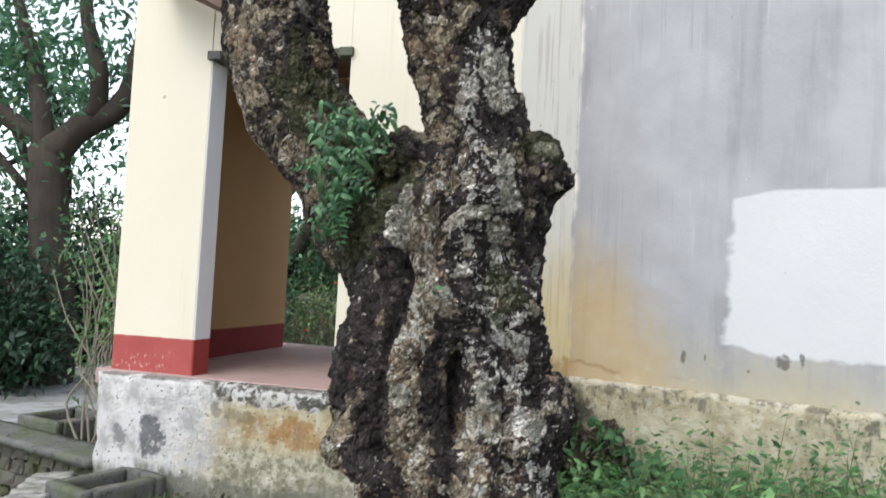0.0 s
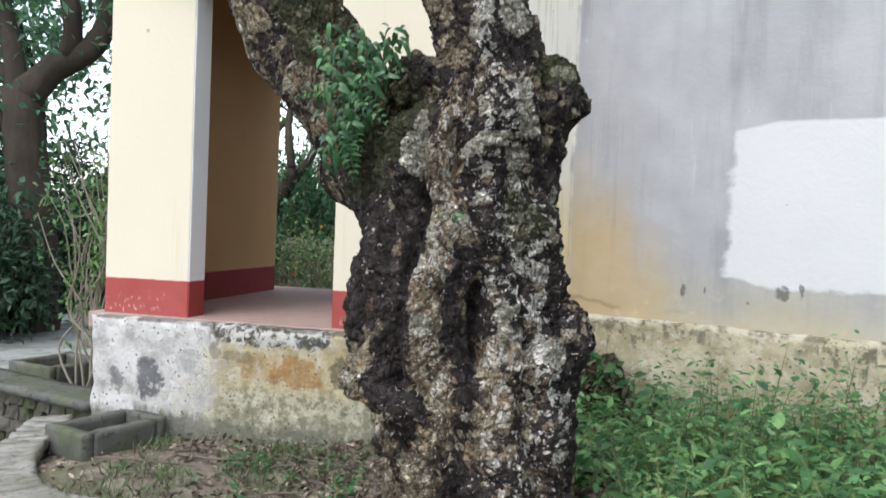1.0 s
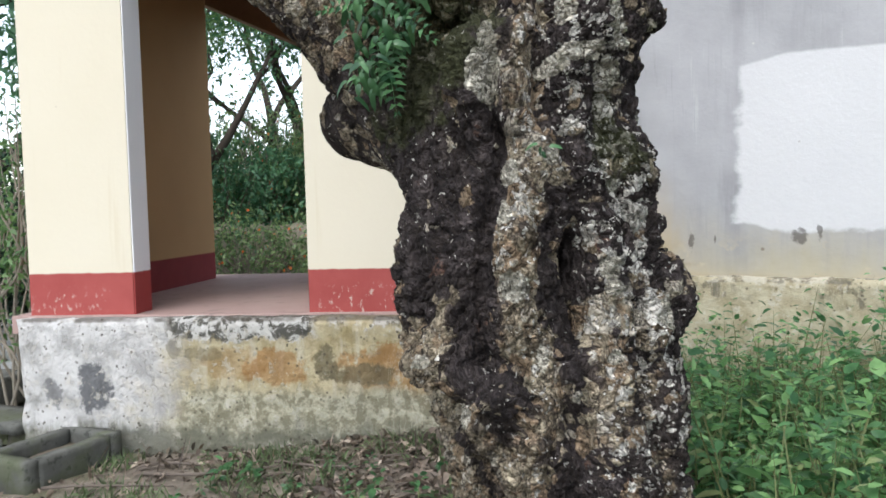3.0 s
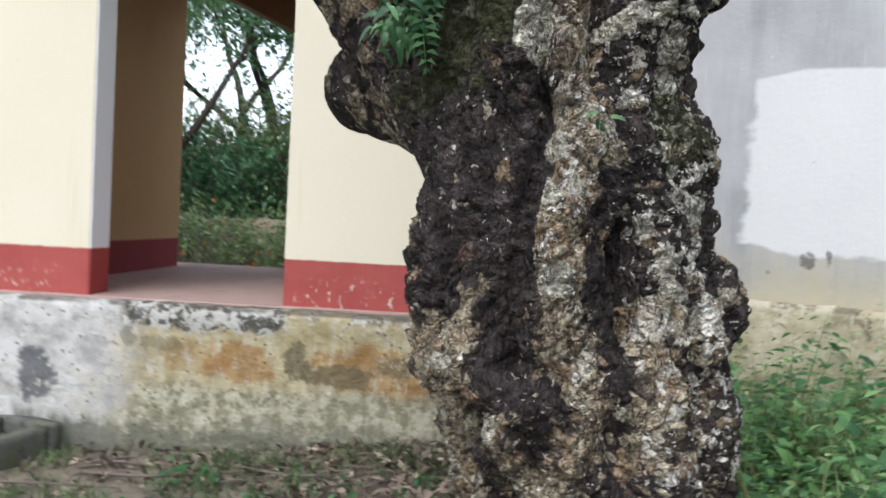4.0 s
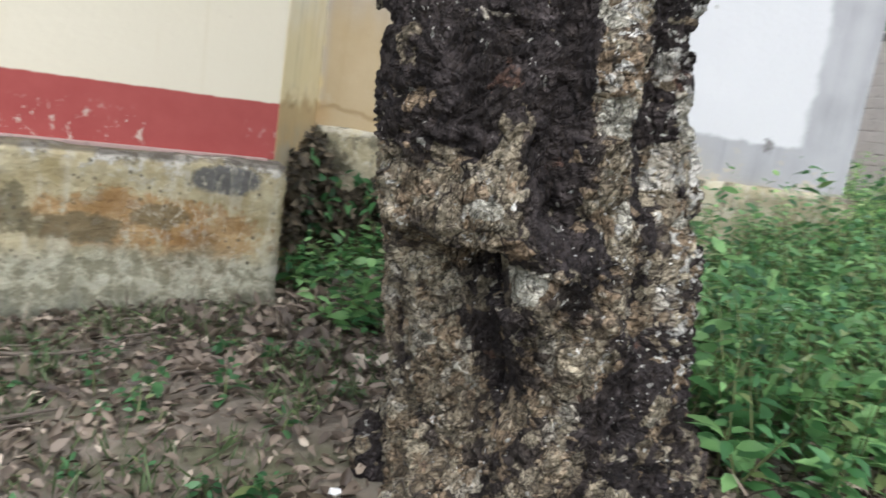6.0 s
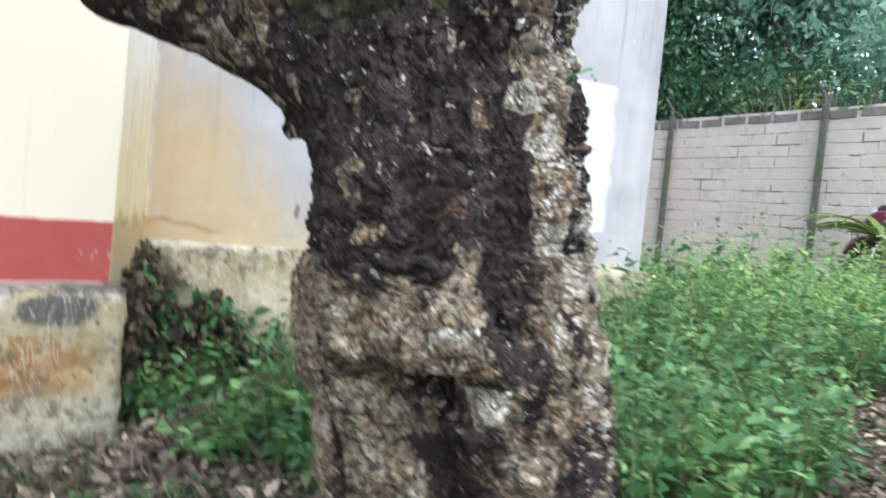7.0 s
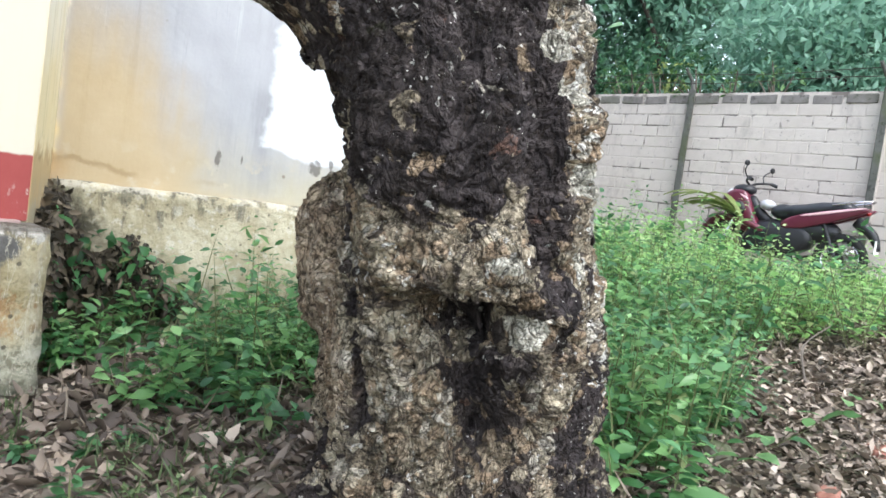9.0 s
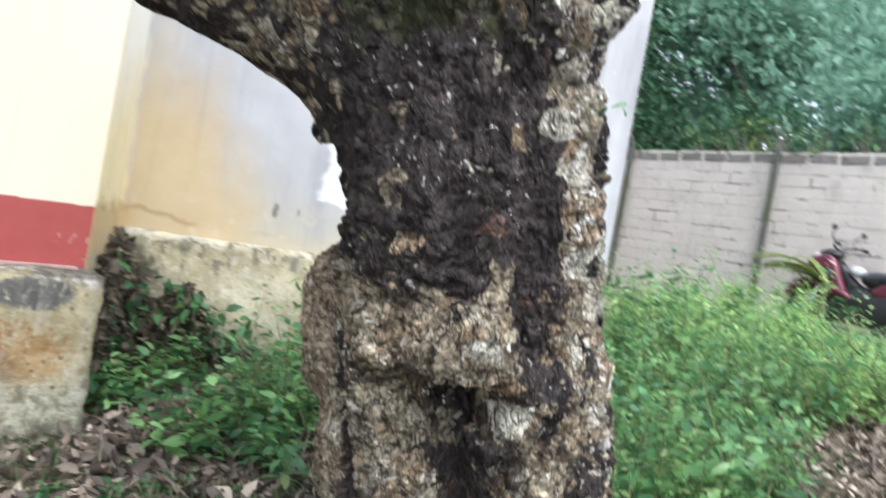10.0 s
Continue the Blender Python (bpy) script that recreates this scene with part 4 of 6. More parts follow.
    for pts, width, amp in ((SLIT, 0.024, -0.016), (SLIT[2:5], 0.034, -0.11), (BAND, 0.050, 0.026), (BAND[2:5], 0.055, 0.024), (EAST, 0.06, 0.036), (LIP, 0.10, 0.030), ([(204, 0.80), (214, 0.795)], 0.05, 0.022), (RIM, 0.03, 0.012),
                            ([(248, 1.68), (247, 1.45), (243, 1.22), (243, 1.0), (247, 0.88)], 0.030, -0.048), ([(206, 0.745), (216, 0.72), (229, 0.735)], 0.055, -0.115), ([(188, 0.745), (204, 0.735)], 0.05, -0.045), ([(208, 0.68), (222, 0.62), (230, 0.53), (234, 0.47)], 0.075, -0.050), ([(233, 0.50)], 0.035, -0.05),
                            ([(240, 0.765)], 0.055, 0.045), ([(229, 0.72)], 0.035, 0.02), ([(250, 0.79)], 0.06, 0.056), ([(268, 1.70), (272, 1.50)], 0.026, -0.035),
                            ([(166, 1.00), (168, 0.80), (170, 0.60), (172, 0.48)], 0.026, -0.055), ([(229, 1.03), (226, 0.93)], 0.024, 0.016), ([(176, 1.05)], 0.07, 0.02),
                            ([(283, 0.75), (283, 0.45)], 0.03, -0.02), ([(205, 1.35), (210, 1.1)], 0.03, -0.015), ([(310, 1.65), (312, 1.35)], 0.03, -0.02), ([(322, 1.25), (318, 0.8), (320, 0.5)], 0.03, -0.03),
                            ([(277, 1.95), (275, 1.61)], 0.03, -0.04), ([(256, 1.80), (256, 1.52)], 0.05, 0.03), ([(302, 2.05), (311, 1.72)], 0.05, 0.03), ([(240, 0.40), (252, 0.25)], 0.05, 0.03), ([(197, 0.55), (196, 0.3)], 0.05, 0.03)):
        d += amp * trail(pts, width)
    fold = np.array([max(0.0, 0.2 - abs(noise.noise((x * 34, y * 34, z * 7)))) / 0.2 for x, y, z in co.tolist()])
    d -= 0.010 * fold * np.clip(trail([(188, 0.91), (205, 0.875), (224, 0.89)], 0.08) + 0.7 * trail([(240, 0.5), (240, 0.3)], 0.10), 0, 1)
    # broad swellings and dents of the trunk: centre, reach, height
    SWELLINGS = (((1.90, 4.91, 1.08), 0.17, 0.044), ((1.84, 4.77, 0.79), 0.17, 0.042), ((1.11, 4.83, 1.12), 0.17, 0.036), ((1.80, 5.02, 1.90), 0.08, 0.035), ((1.81, 4.86, 1.29), 0.10, 0.036),
                 ((1.14, 4.91, 0.75), 0.08, 0.025), ((0.82, 5.44, 1.51), 0.09, 0.034), ((0.84, 5.13, 1.69), 0.08, 0.022), ((1.84, 4.69, 0.51), 0.17, 0.021), ((1.02, 5.30, 1.43), 0.10, 0.020))
    DENTS = (((1.88, 5.05, 1.74), 0.09, 0.05), ((1.78, 4.82, 1.50), 0.08, 0.020), ((1.95, 4.97, 0.865), 0.09, 0.048), ((1.20, 4.82, 0.56), 0.08, 0.022), ((1.72, 4.68, 1.20), 0.12, 0.022), ((1.30, 5.31, 0.86), 0.17, 0.023),
             ((1.32, 5.23, 0.43), 0.15, 0.052), ((0.81, 5.34, 1.48), 0.08, 0.026), ((1.83, 5.12, 1.39), 0.17, 0.027), ((1.60, 4.69, 1.54), 0.08, 0.031), ((1.14, 5.26, 1.30), 0.15, 0.030), ((1.115, 5.09, 1.275), 0.06, 0.022),
             ((1.72, 4.74, 1.56), 0.12, 0.048), ((1.18, 4.84, 0.43), 0.17, 0.053), ((1.25, 5.30, 0.71), 0.17, 0.059))
    for shapes, sign in ((SWELLINGS, 1), (DENTS, -1)):
        for c, r, k in shapes:
            d += sign * k * np.exp(-((co - np.array(c)) ** 2).sum(1) / r ** 2)
    new_co = co + no * d[:, None]
    pale = np.clip(0.4 * soft(co, [((0.95, 5.2, 1.55), (0.3, 0.25, 0.22))]) + 0.8 * trail(BAND, 0.05) + 0.6 * trail(BAND[2:5], 0.055) + 1.2 * trail([(186, 0.90), (205, 0.875), (226, 0.89)], 0.075) + 0.6 * trail([(256, 1.75), (256, 1.54)], 0.035) + 0.9 * trail([(229, 1.03), (226, 0.93)], 0.025) + 0.6 * trail([(264, 1.85), (260, 1.45), (258, 1.2)], 0.06)
                   + 1.1 * trail([(190, 0.68), (192, 0.15)], 0.14) + 0.55 * trail([(250, 0.66), (257, 0.15)], 0.10) + 0.8 * trail([(215, 0.42), (216, 0.15)], 0.12) + 0.45 * trail([(315, 0.8), (320, 0.3)], 0.12) + 0.8 * trail([(240, 0.76)], 0.05) + 0.5 * trail([(298, 1.0), (296, 0.70)], 0.04)
                   + 1.2 * soft(co, [((1.24, 5.16, 0.80), (0.16, 0.14, 0.24)), ((1.24, 5.02, 0.56), (0.07, 0.12, 0.14))]) + 0.4 * soft(co, [((0.78, 4.95, 1.95), (0.25, 0.25, 0.25)), ((0.62, 4.95, 2.4), (0.18, 0.25, 0.4)), ((1.38, 4.85, 2.3), (0.14, 0.25, 0.5))]), 0, 1)
    crust = np.clip(0.68 * trail([(300, 2.2), (308, 1.85), (310, 1.6), (318, 1.3)], 0.12) + 0.3 * trail(LIP[1:], 0.05) + 0.6 * trail([(306, 1.18), (304, 1.0), (302, 0.6)], 0.09) + 0.6 * trail([(290, 1.9), (288, 1.5)], 0.09) + 0.5 * trail([(263, 1.85), (260, 1.4), (258, 1.2)], 0.07)
                    + 0.35 * trail(BAND, 0.06) + 0.6 * trail([(330, 1.3), (335, 0.8)], 0.07) + 0.5 * trail([(328, 1.5), (330, 0.5)], 0.10) + soft(co, [((1.60, 4.83, 2.25), (0.08, 0.15, 0.14)), ((0.46, 5.05, 2.05), (0.14, 0.2, 0.2))]), 0, 1)
    # dark bark zones, plus painted shade for slit, groove and hollow
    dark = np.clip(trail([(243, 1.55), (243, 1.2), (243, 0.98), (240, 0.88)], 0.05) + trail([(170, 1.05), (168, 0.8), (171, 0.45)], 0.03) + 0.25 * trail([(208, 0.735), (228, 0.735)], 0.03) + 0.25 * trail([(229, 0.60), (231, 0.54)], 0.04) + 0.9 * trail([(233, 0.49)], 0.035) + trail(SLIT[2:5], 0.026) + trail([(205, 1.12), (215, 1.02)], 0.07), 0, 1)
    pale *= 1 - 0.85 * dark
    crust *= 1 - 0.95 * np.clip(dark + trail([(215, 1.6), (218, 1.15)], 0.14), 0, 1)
    moss = soft(co, [((1.28, 4.80, 1.72), (0.16, 0.16, 0.22)), ((1.80, 4.95, 1.95), (0.15, 0.2, 0.12)), ((1.72, 4.72, 1.42), (0.12, 0.15, 0.22)), ((0.95, 4.95, 2.15), (0.3, 0.2, 0.35)), ((1.15, 5.0, 1.6), (0.2, 0.2, 0.3))])
    spot = soft(co, [((1.36, 4.73, 1.75), (0.035, 0.10, 0.06)), ((1.375, 4.68, 1.66), (0.045, 0.10, 0.055)), ((1.37, 4.70, 1.57), (0.035, 0.10, 0.06)), ((1.32, 4.72, 1.62), (0.03, 0.1, 0.06)),
                     ((1.62, 4.9, 2.23), (0.07, 0.15, 0.10)), ((1.65, 4.95, 2.11), (0.055, 0.15, 0.07)), ((1.70, 4.75, 1.82), (0.038, 0.12, 0.12)), ((1.74, 4.80, 1.73), (0.04, 0.12, 0.05)), ((1.61, 4.69, 1.68), (0.06, 0.1, 0.03)),
                     ((1.56, 4.72, 1.79), (0.045, 0.1, 0.045)), ((1.79, 5.0, 1.94), (0.05, 0.1, 0.04)), ((1.70, 4.75, 1.615), (0.07, 0.1, 0.04)), ((1.53, 4.70, 1.64), (0.05, 0.08, 0.025)),
                     ((1.52, 4.68, 1.40), (0.035, 0.08, 0.03)), ((1.58, 4.63, 0.80), (0.035, 0.08, 0.035)), ((1.67, 4.66, 1.12), (0.04, 0.08, 0.035)), ((1.65, 4.64, 0.88), (0.035, 0.08, 0.03)), ((1.68, 4.64, 1.06), (0.03, 0.08, 0.025)),
                     ((1.17, 4.60, 0.885), (0.05, 0.06, 0.022)), ((1.29, 4.59, 0.755), (0.035, 0.05, 0.045)), ((1.49, 4.60, 0.89), (0.02, 0.05, 0.05)), ((1.42, 4.58, 1.08), (0.05, 0.08, 0.05)), ((1.41, 4.66, 1.37), (0.035, 0.08, 0.05)), ((1.40, 4.62, 1.26), (0.025, 0.06, 0.04)), ((1.82, 4.80, 0.98), (0.05, 0.12, 0.06)), ((1.84, 4.95, 1.5), (0.05, 0.12, 0.07))])
    spot = np.clip(1.15 * spot - 0.12, 0, 1)
    spot *= 1 - np.clip(1.2 * trail(SLIT[2:6], 0.05), 0, 1)
    loops = np.empty(len(got.loops), int)
    got.loops.foreach_get("vertex_index", loops)
    start, total = np.empty(len(got.polygons), int), np.empty(len(got.polygons), int)
    got.polygons.foreach_get("loop_start", start)
    got.polygons.foreach_get("loop_total", total)
    quads = loops[start[:, None] + np.arange(4)[None]]
    bpy.data.meshes.remove(got)
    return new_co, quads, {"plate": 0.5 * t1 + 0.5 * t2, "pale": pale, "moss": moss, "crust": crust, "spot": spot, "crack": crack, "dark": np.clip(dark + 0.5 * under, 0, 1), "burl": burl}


def build_old_tree():
    tree = thing("old_tree", "gnarled old tree with dark lichen-crusted bark and two limbs", "tree", (1.55, 4.9, 0.15))
    co, quads, told = old_tree_mesh()
    mid = co[quads].mean(1)
    keep = mid[:, 2] > -0.02
    quads, mid = quads[keep], mid[keep]

    def near(c, r):
        return (((mid - np.array(c)) / np.array(r)) ** 2).sum(1) < 1

    name = np.zeros(len(quads), int)
    name[(mid[:, 2] > 1.86) & (mid[:, 0] > 1.22)] = 2
    name[(mid[:, 0] + 0.35 * (mid[:, 2] - 1.5) < 1.17) & (mid[:, 2] > 1.36)] = 1
    name[near((1.24, 5.22, 0.82), (0.16, 0.15, 0.25))] = 3
    name[near((1.86, 5.09, 1.83), (0.12, 0.14, 0.13))] = 4
    name[mid[:, 2] < 0.24] = 5
    for k, (word, label) in enumerate((("trunk", ""), ("limb", "thick limb, mossy on top, bent upward"), ("limb", "upright limb crusted with pale lichen"),
                                       ("burl", "rounded tan burl"), ("knob", "sawn-off branch knob"), ("root_flare", "dark root flare"))):
        q = quads[name == k]
        used, back = np.unique(q, return_inverse=True)
        me = bpy.data.meshes.new(word)
        me.from_pydata(co[used].tolist(), [], back.reshape(-1, 4).tolist())
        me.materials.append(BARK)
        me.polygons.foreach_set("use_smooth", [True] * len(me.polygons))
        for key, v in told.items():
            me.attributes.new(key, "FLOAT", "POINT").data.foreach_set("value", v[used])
        ob = new(word, me)
        ob.parent, ob.matrix_parent_inverse = tree, tree.matrix_world.inverted()
        if label:
            ob["label"] = label
    return tree


old_tree = build_old_tree()

# ---------------------------------------------------------------- ferns on the tree


def frond_mesh(name, length, width, sag, pairs):
    """A small strap-like frond with a midrib and a wavy outline."""
    bm = bmesh.new()
    rows = []
    for i in range(pairs + 1):
        t = i / pairs
        w = width * (math.sin(math.pi * min(1, t * 0.93 + 0.07)) ** 0.7) * (1 + 0.12 * math.sin(9 * t))
        y, z = length * t * (1 - 0.12 * sag * t), -sag * length * t * t
        rows.append([bm.verts.new((-w / 2, y, z + 0.18 * w)), bm.verts.new((0, y, z)), bm.verts.new((w / 2, y, z + 0.18 * w))])
    for a, b in zip(rows, rows[1:]):
        bm.faces.new((a[0], a[1], b[1], b[0]))
        bm.faces.new((a[1], a[2], b[2], b[1]))
    return finish(name, bm, FERN, True)


FRONDS = [frond_mesh("frond", L, W, S, 5) for L, W, S in ((0.044, 0.021, 0.7), (0.050, 0.023, 1.0), (0.036, 0.018, 0.5), (0.054, 0.022, 1.2))]


def fern_clump(at, label, fronds, spread, fall, group="", size=1.0):
    clump = thing("fern", label, "fern", at, group)
    for k in range(fronds):
        s = random.random() ** 1.5
        off = Vector((random.uniform(-1, 1) * spread[0] * (1 - 0.78 * s) - 0.25 * fall * s, random.uniform(-0.07, 0.05) - 0.03, -fall * s + random.uniform(-1, 1) * spread[1]))
        a = random.uniform(-200, 20)
        way = Vector((math.cos(math.radians(a)), random.uniform(-0.6, 0.1), math.sin(math.radians(a)))).normalized()
        face = Vector((random.uniform(-0.5, 0.5), -0.8, random.uniform(0.2, 1.0)))
        side = way.cross(face).normalized()
        turn = Matrix((side, way, side.cross(way))).transposed().to_4x4()
        ob = new("frond", FRONDS[random.randrange(4)])
        ob.parent = clump
        ob.matrix_local = Matrix.Translation(off) @ turn @ Matrix.Scale(random.uniform(0.7, 1.2) * size, 4)
    return clump


fern_clump((1.12, 4.85, 2.03), "dense dark green fern clump hanging in the fork", 270, (0.165, 0.055), 0.42, "", 0.85)


def feather_mesh(length, pairs):
    """A drooping frond: a midrib with leaflets in pairs."""
    bm = bmesh.new()
    for i in range(pairs):
        t = (i + 0.6) / pairs
        y, z = length * t, -0.55 * length * t * t
        w = length * 0.30 * math.sin(math.pi * (0.15 + 0.80 * t))
        for s in (-1, 1):
            a, m1, m2, e = [bm.verts.new(p) for p in ((0, y, z), (s * w * 0.5, y + 0.010, z + 0.004), (s * w * 0.55, y - 0.004, z + 0.004), (s * w, y + 0.010, z - 0.006))]
            bm.faces.new((a, m2, e))
            bm.faces.new((a, e, m1))
    tip = [bm.verts.new(p) for p in ((-0.002, 0, 0.001), (0.002, 0, 0.001), (0, length * 1.06, -0.6 * length))]
    bm.faces.new(tip)
    return finish("frond", bm, FERN)


FEATHERS = [feather_mesh(L, n) for L, n in ((0.13, 8), (0.10, 7), (0.15, 9))]
fern = thing("fern", "light green feathery fern on the mossy bark", "fern", (1.06, 4.80, 1.78))
for k, (a, dx, dz) in enumerate(((-60, 0.02, 0.0), (-95, 0.05, -0.02), (-20, 0.03, 0.05), (170, -0.02, 0.06), (-80, 0.0, -0.03), (35, 0.06, 0.08), (-75, 0.03, -0.10))):
    ob = new("frond", FEATHERS[k % 3])
    ob.parent = fern
    way = Vector((math.cos(math.radians(a)), -0.35, math.sin(math.radians(a)))).normalized()
    side = way.cross(Vector((0.1, -0.8, 0.6))).normalized()
    ob.matrix_local = Matrix.Translation((dx, -0.02, dz)) @ Matrix((side, way, side.cross(way))).transposed().to_4x4()

fern_clump((1.50, 4.66, 1.42), "tiny fern sprouting from a bark crack", 6, (0.022, 0.010), 0.01, "", 0.5)

# ---------------------------------------------------------------- left side: planters, low wall, road


def planter(at, w, l, h, wall, label, rz):
    p = thing("planter", label, "planter", at, "", "", rz)
    for name, lo, hi in (("side", (-w / 2, -l / 2, 0), (w / 2, -l / 2 + wall, h)), ("side", (-w / 2, l / 2 - wall, 0), (w / 2, l / 2, h)),
                         ("side", (-w / 2, -l / 2 + wall + 0.001, 0), (-w / 2 + wall, l / 2 - wall - 0.001, h - 0.004)), ("side", (w / 2 - wall, -l / 2 + wall + 0.001, 0), (w / 2, l / 2 - wall - 0.001, h - 0.004))):
        part(name, rough_box(lo, hi, 0.030, 0.0025, 12), CEMENT, p, "", True)
    part("soil", rough_box((-w / 2 + wall, -l / 2 + wall, 0), (w / 2 - wall, l / 2 - wall, h * 0.6), 0.05, 0.01, 8), SOIL, p, "dark damp soil", True)
    return p


planter((-1.06, 6.42, -0.12), 0.40, 0.58, 0.19, 0.075, "mossy grey cement planter trough beside the plinth", -20)
planter((-2.55, 7.75, -0.10), 0.55, 0.55, 0.22, 0.06, "square cement planter full of dead leaves", -15)

low_wall = thing("low_wall", "low mossy rubble wall beside the road", "wall", (0, 0, 0), "", "structure")
for i in range(20):
    for k in range(-2, 3):
        s = (random.uniform(0.135, 0.19), 0.22, random.uniform(0.10, 0.125))
        bm = rough_box([-v / 2 for v in s], [v / 2 for v in s], 0.045, 0.012, 13)
        bm.transform(pose(-1.55 - 0.165 * i + (0.08 if k % 2 else 0), 6.98 + 0.048 * i, -0.30 + 0.118 * k, random.uniform(-5, 5), random.uniform(-5, 5), -16 + random.uniform(-6, 6)))
        part("stone", bm, RUBBLE, low_wall, "", False)
cap_slab = rough_box((-3.4, -0.17, 0), (0.02, 0.17, 0.06), 0.06, 0.012, 7)
cap_slab.transform(pose(-1.50, 6.97, -0.02, 0, 0, -16))
part("coping", cap_slab, CEMENT, low_wall, "worn cement coping", True)


def slab(points, z0, z1):
    bm = bmesh.new()
    a = [bm.verts.new((x, y, z0)) for x, y in points]
    b = [bm.verts.new((x, y, z1)) for x, y in points]
    n = len(points)
    bm.faces.new(a[::-1])
    bm.faces.new(b)
    for i in range(n):
        bm.faces.new((a[i], a[(i + 1) % n], b[(i + 1) % n], b[i]))
    return bm


structure("road", slab([(-3.6, 7.55), (-2.2, 8.1), (-2.2, 14), (-4.6, 14), (-4.55, 10.4), (-4.95, 9.2), (-6.2, 8.05), (-4.75, 7.92)], -0.3, 0.0), ROAD, "pale concrete lane", "road")
kerb_mesh = finish("kerb_stone", box((-0.5, -0.07, -0.1), (0.49, 0.07, 0.09), 0.012), WHITE)
kerb = thing("kerb", "whitewashed kerb along the lane", "kerb", (0, 0, 0), "", "structure")
for i in range(4, 9):
    o = new("kerb_stone", kerb_mesh)
    o.parent = kerb
    o.matrix_world = pose(-9.0 + 0.72 * (i + 0.5), 5.25 + 0.70 * (i + 0.5), 0, 0, 0, 44) if i < 6 else pose(-4.72 + 0.08 * (i - 6), 9.75 + 0.98 * (i - 6), 0, 0, 0, 85)

edging = thing("path_edging", "curved edging of stacked grey roof tiles", "edging", (0, 0, 0), "", "structure")
curve = bent([(-1.63, 6.60, -0.12), (-1.27, 5.90, -0.12), (-0.90, 5.50, -0.12), (-0.54, 5.33, -0.11), (-0.24, 5.30, -0.10), (0.11, 5.20, -0.09), (0.33, 4.90, -0.09), (0.38, 4.4, -0.09)], 9)
STONE = make_concrete("worn_edging_stone", (0.13, 0.125, 0.11), (0.36, 0.35, 0.315), 0.35, 9)
tile_meshes = [finish("tile", rough_box((-0.125, -w, -0.03), (0.125, w, 0.025), 0.04, 0.010, 9 + k), STONE, True) for k, w in enumerate((0.036, 0.042, 0.032))]
face = []
for p, q in zip(curve, curve[1:]):
    way = (q - p).normalized()
    out_ = Vector((way.y, -way.x, 0)) * 0.07
    face.append((p, q, out_))
    for k in range(2):
        r = p + (q - p) * (k / 2)
        o = new("tile", random.choice(tile_meshes))
        o.parent = edging
        o.matrix_world = pose(r.x, r.y, r.z + 0.085 + random.uniform(-0.008, 0.010), random.uniform(-5, 5), random.uniform(-4, 4), math.degrees(math.atan2(way.y, way.x)) - 90 + random.uniform(-9, 9))
bm = bmesh.new()
rows = []
for k, p in enumerate(curve):
    way = (curve[min(k + 1, len(curve) - 1)] - curve[max(k - 1, 0)]).normalized()
    side = Vector((way.y, -way.x, 0))
    ring_ = []
    for u, v in ((-0.10, -0.35), (-0.10, 0.055), (0.10, 0.055), (0.10, -0.35)):
        w = noise.fractal(Vector((p.x * 6, p.y * 6, v * 9)), 0.6, 2.0, 3) * 0.018
        ring_.append(bm.verts.new(p + side * (u + w) + Vector((0, 0, v))))
    rows.append(ring_)
for a, d in zip(rows, rows[1:]):
    for k in range(3):
        bm.faces.new((a[k], a[k + 1], d[k + 1], d[k]))
bm.faces.new(rows[0])
bm.faces.new(rows[-1][::-1])
part("retaining_face", bm, RUBBLE, edging, "mossy stone face below the edging")
structure("path", slab([(-2.05, 6.62), (-1.76, 6.5), (-1.40, 5.82), (-1.0, 5.40), (-0.58, 5.22), (-0.24, 5.19), (0.06, 5.10), (0.22, 4.85), (0.26, 4.3), (0.26, 2.6), (-6, 2.6), (-6, 6.5)], -0.6, -0.225),
          make_concrete("grey_path_cement", (0.075, 0.075, 0.064), (0.20, 0.195, 0.178), 0.75, 3), "worn grey cement path below the edging", "path")

TEAL = plain("faded_teal_paint", (0.16, 0.50, 0.44), 0.7, vary=0.3)
for x, lean, tall in ((-5.72, -5, 0.62), (-5.50, 14, 0.48)):
    bm = box((-0.065, -0.012, 0), (0.065, 0.012, tall), 0.004)
    ob = tagged(part("board", bm, TEAL), "faded teal wooden board leaning in the shade", "board", "teal boards beside the lane")
    ob.matrix_world = pose(x, 9.32, -0.07, 8, lean, 0)

# ---------------------------------------------------------------- block wall at the back of the yard
W0, W1 = Vector((7.75, 1.2, 0)), Vector((9.55, 9.6, 0))
RUN = (W1 - W0).normalized()
TURN = math.degrees(math.atan2(RUN.y, RUN.x))
TOP = 2.74


def along(s, z, out=0.0):
    """A point s metres along the block wall, out metres in front of it."""
    return Vector((W0.x + RUN.x * s - RUN.y * out, W0.y + RUN.y * s + RUN.x * out, z))


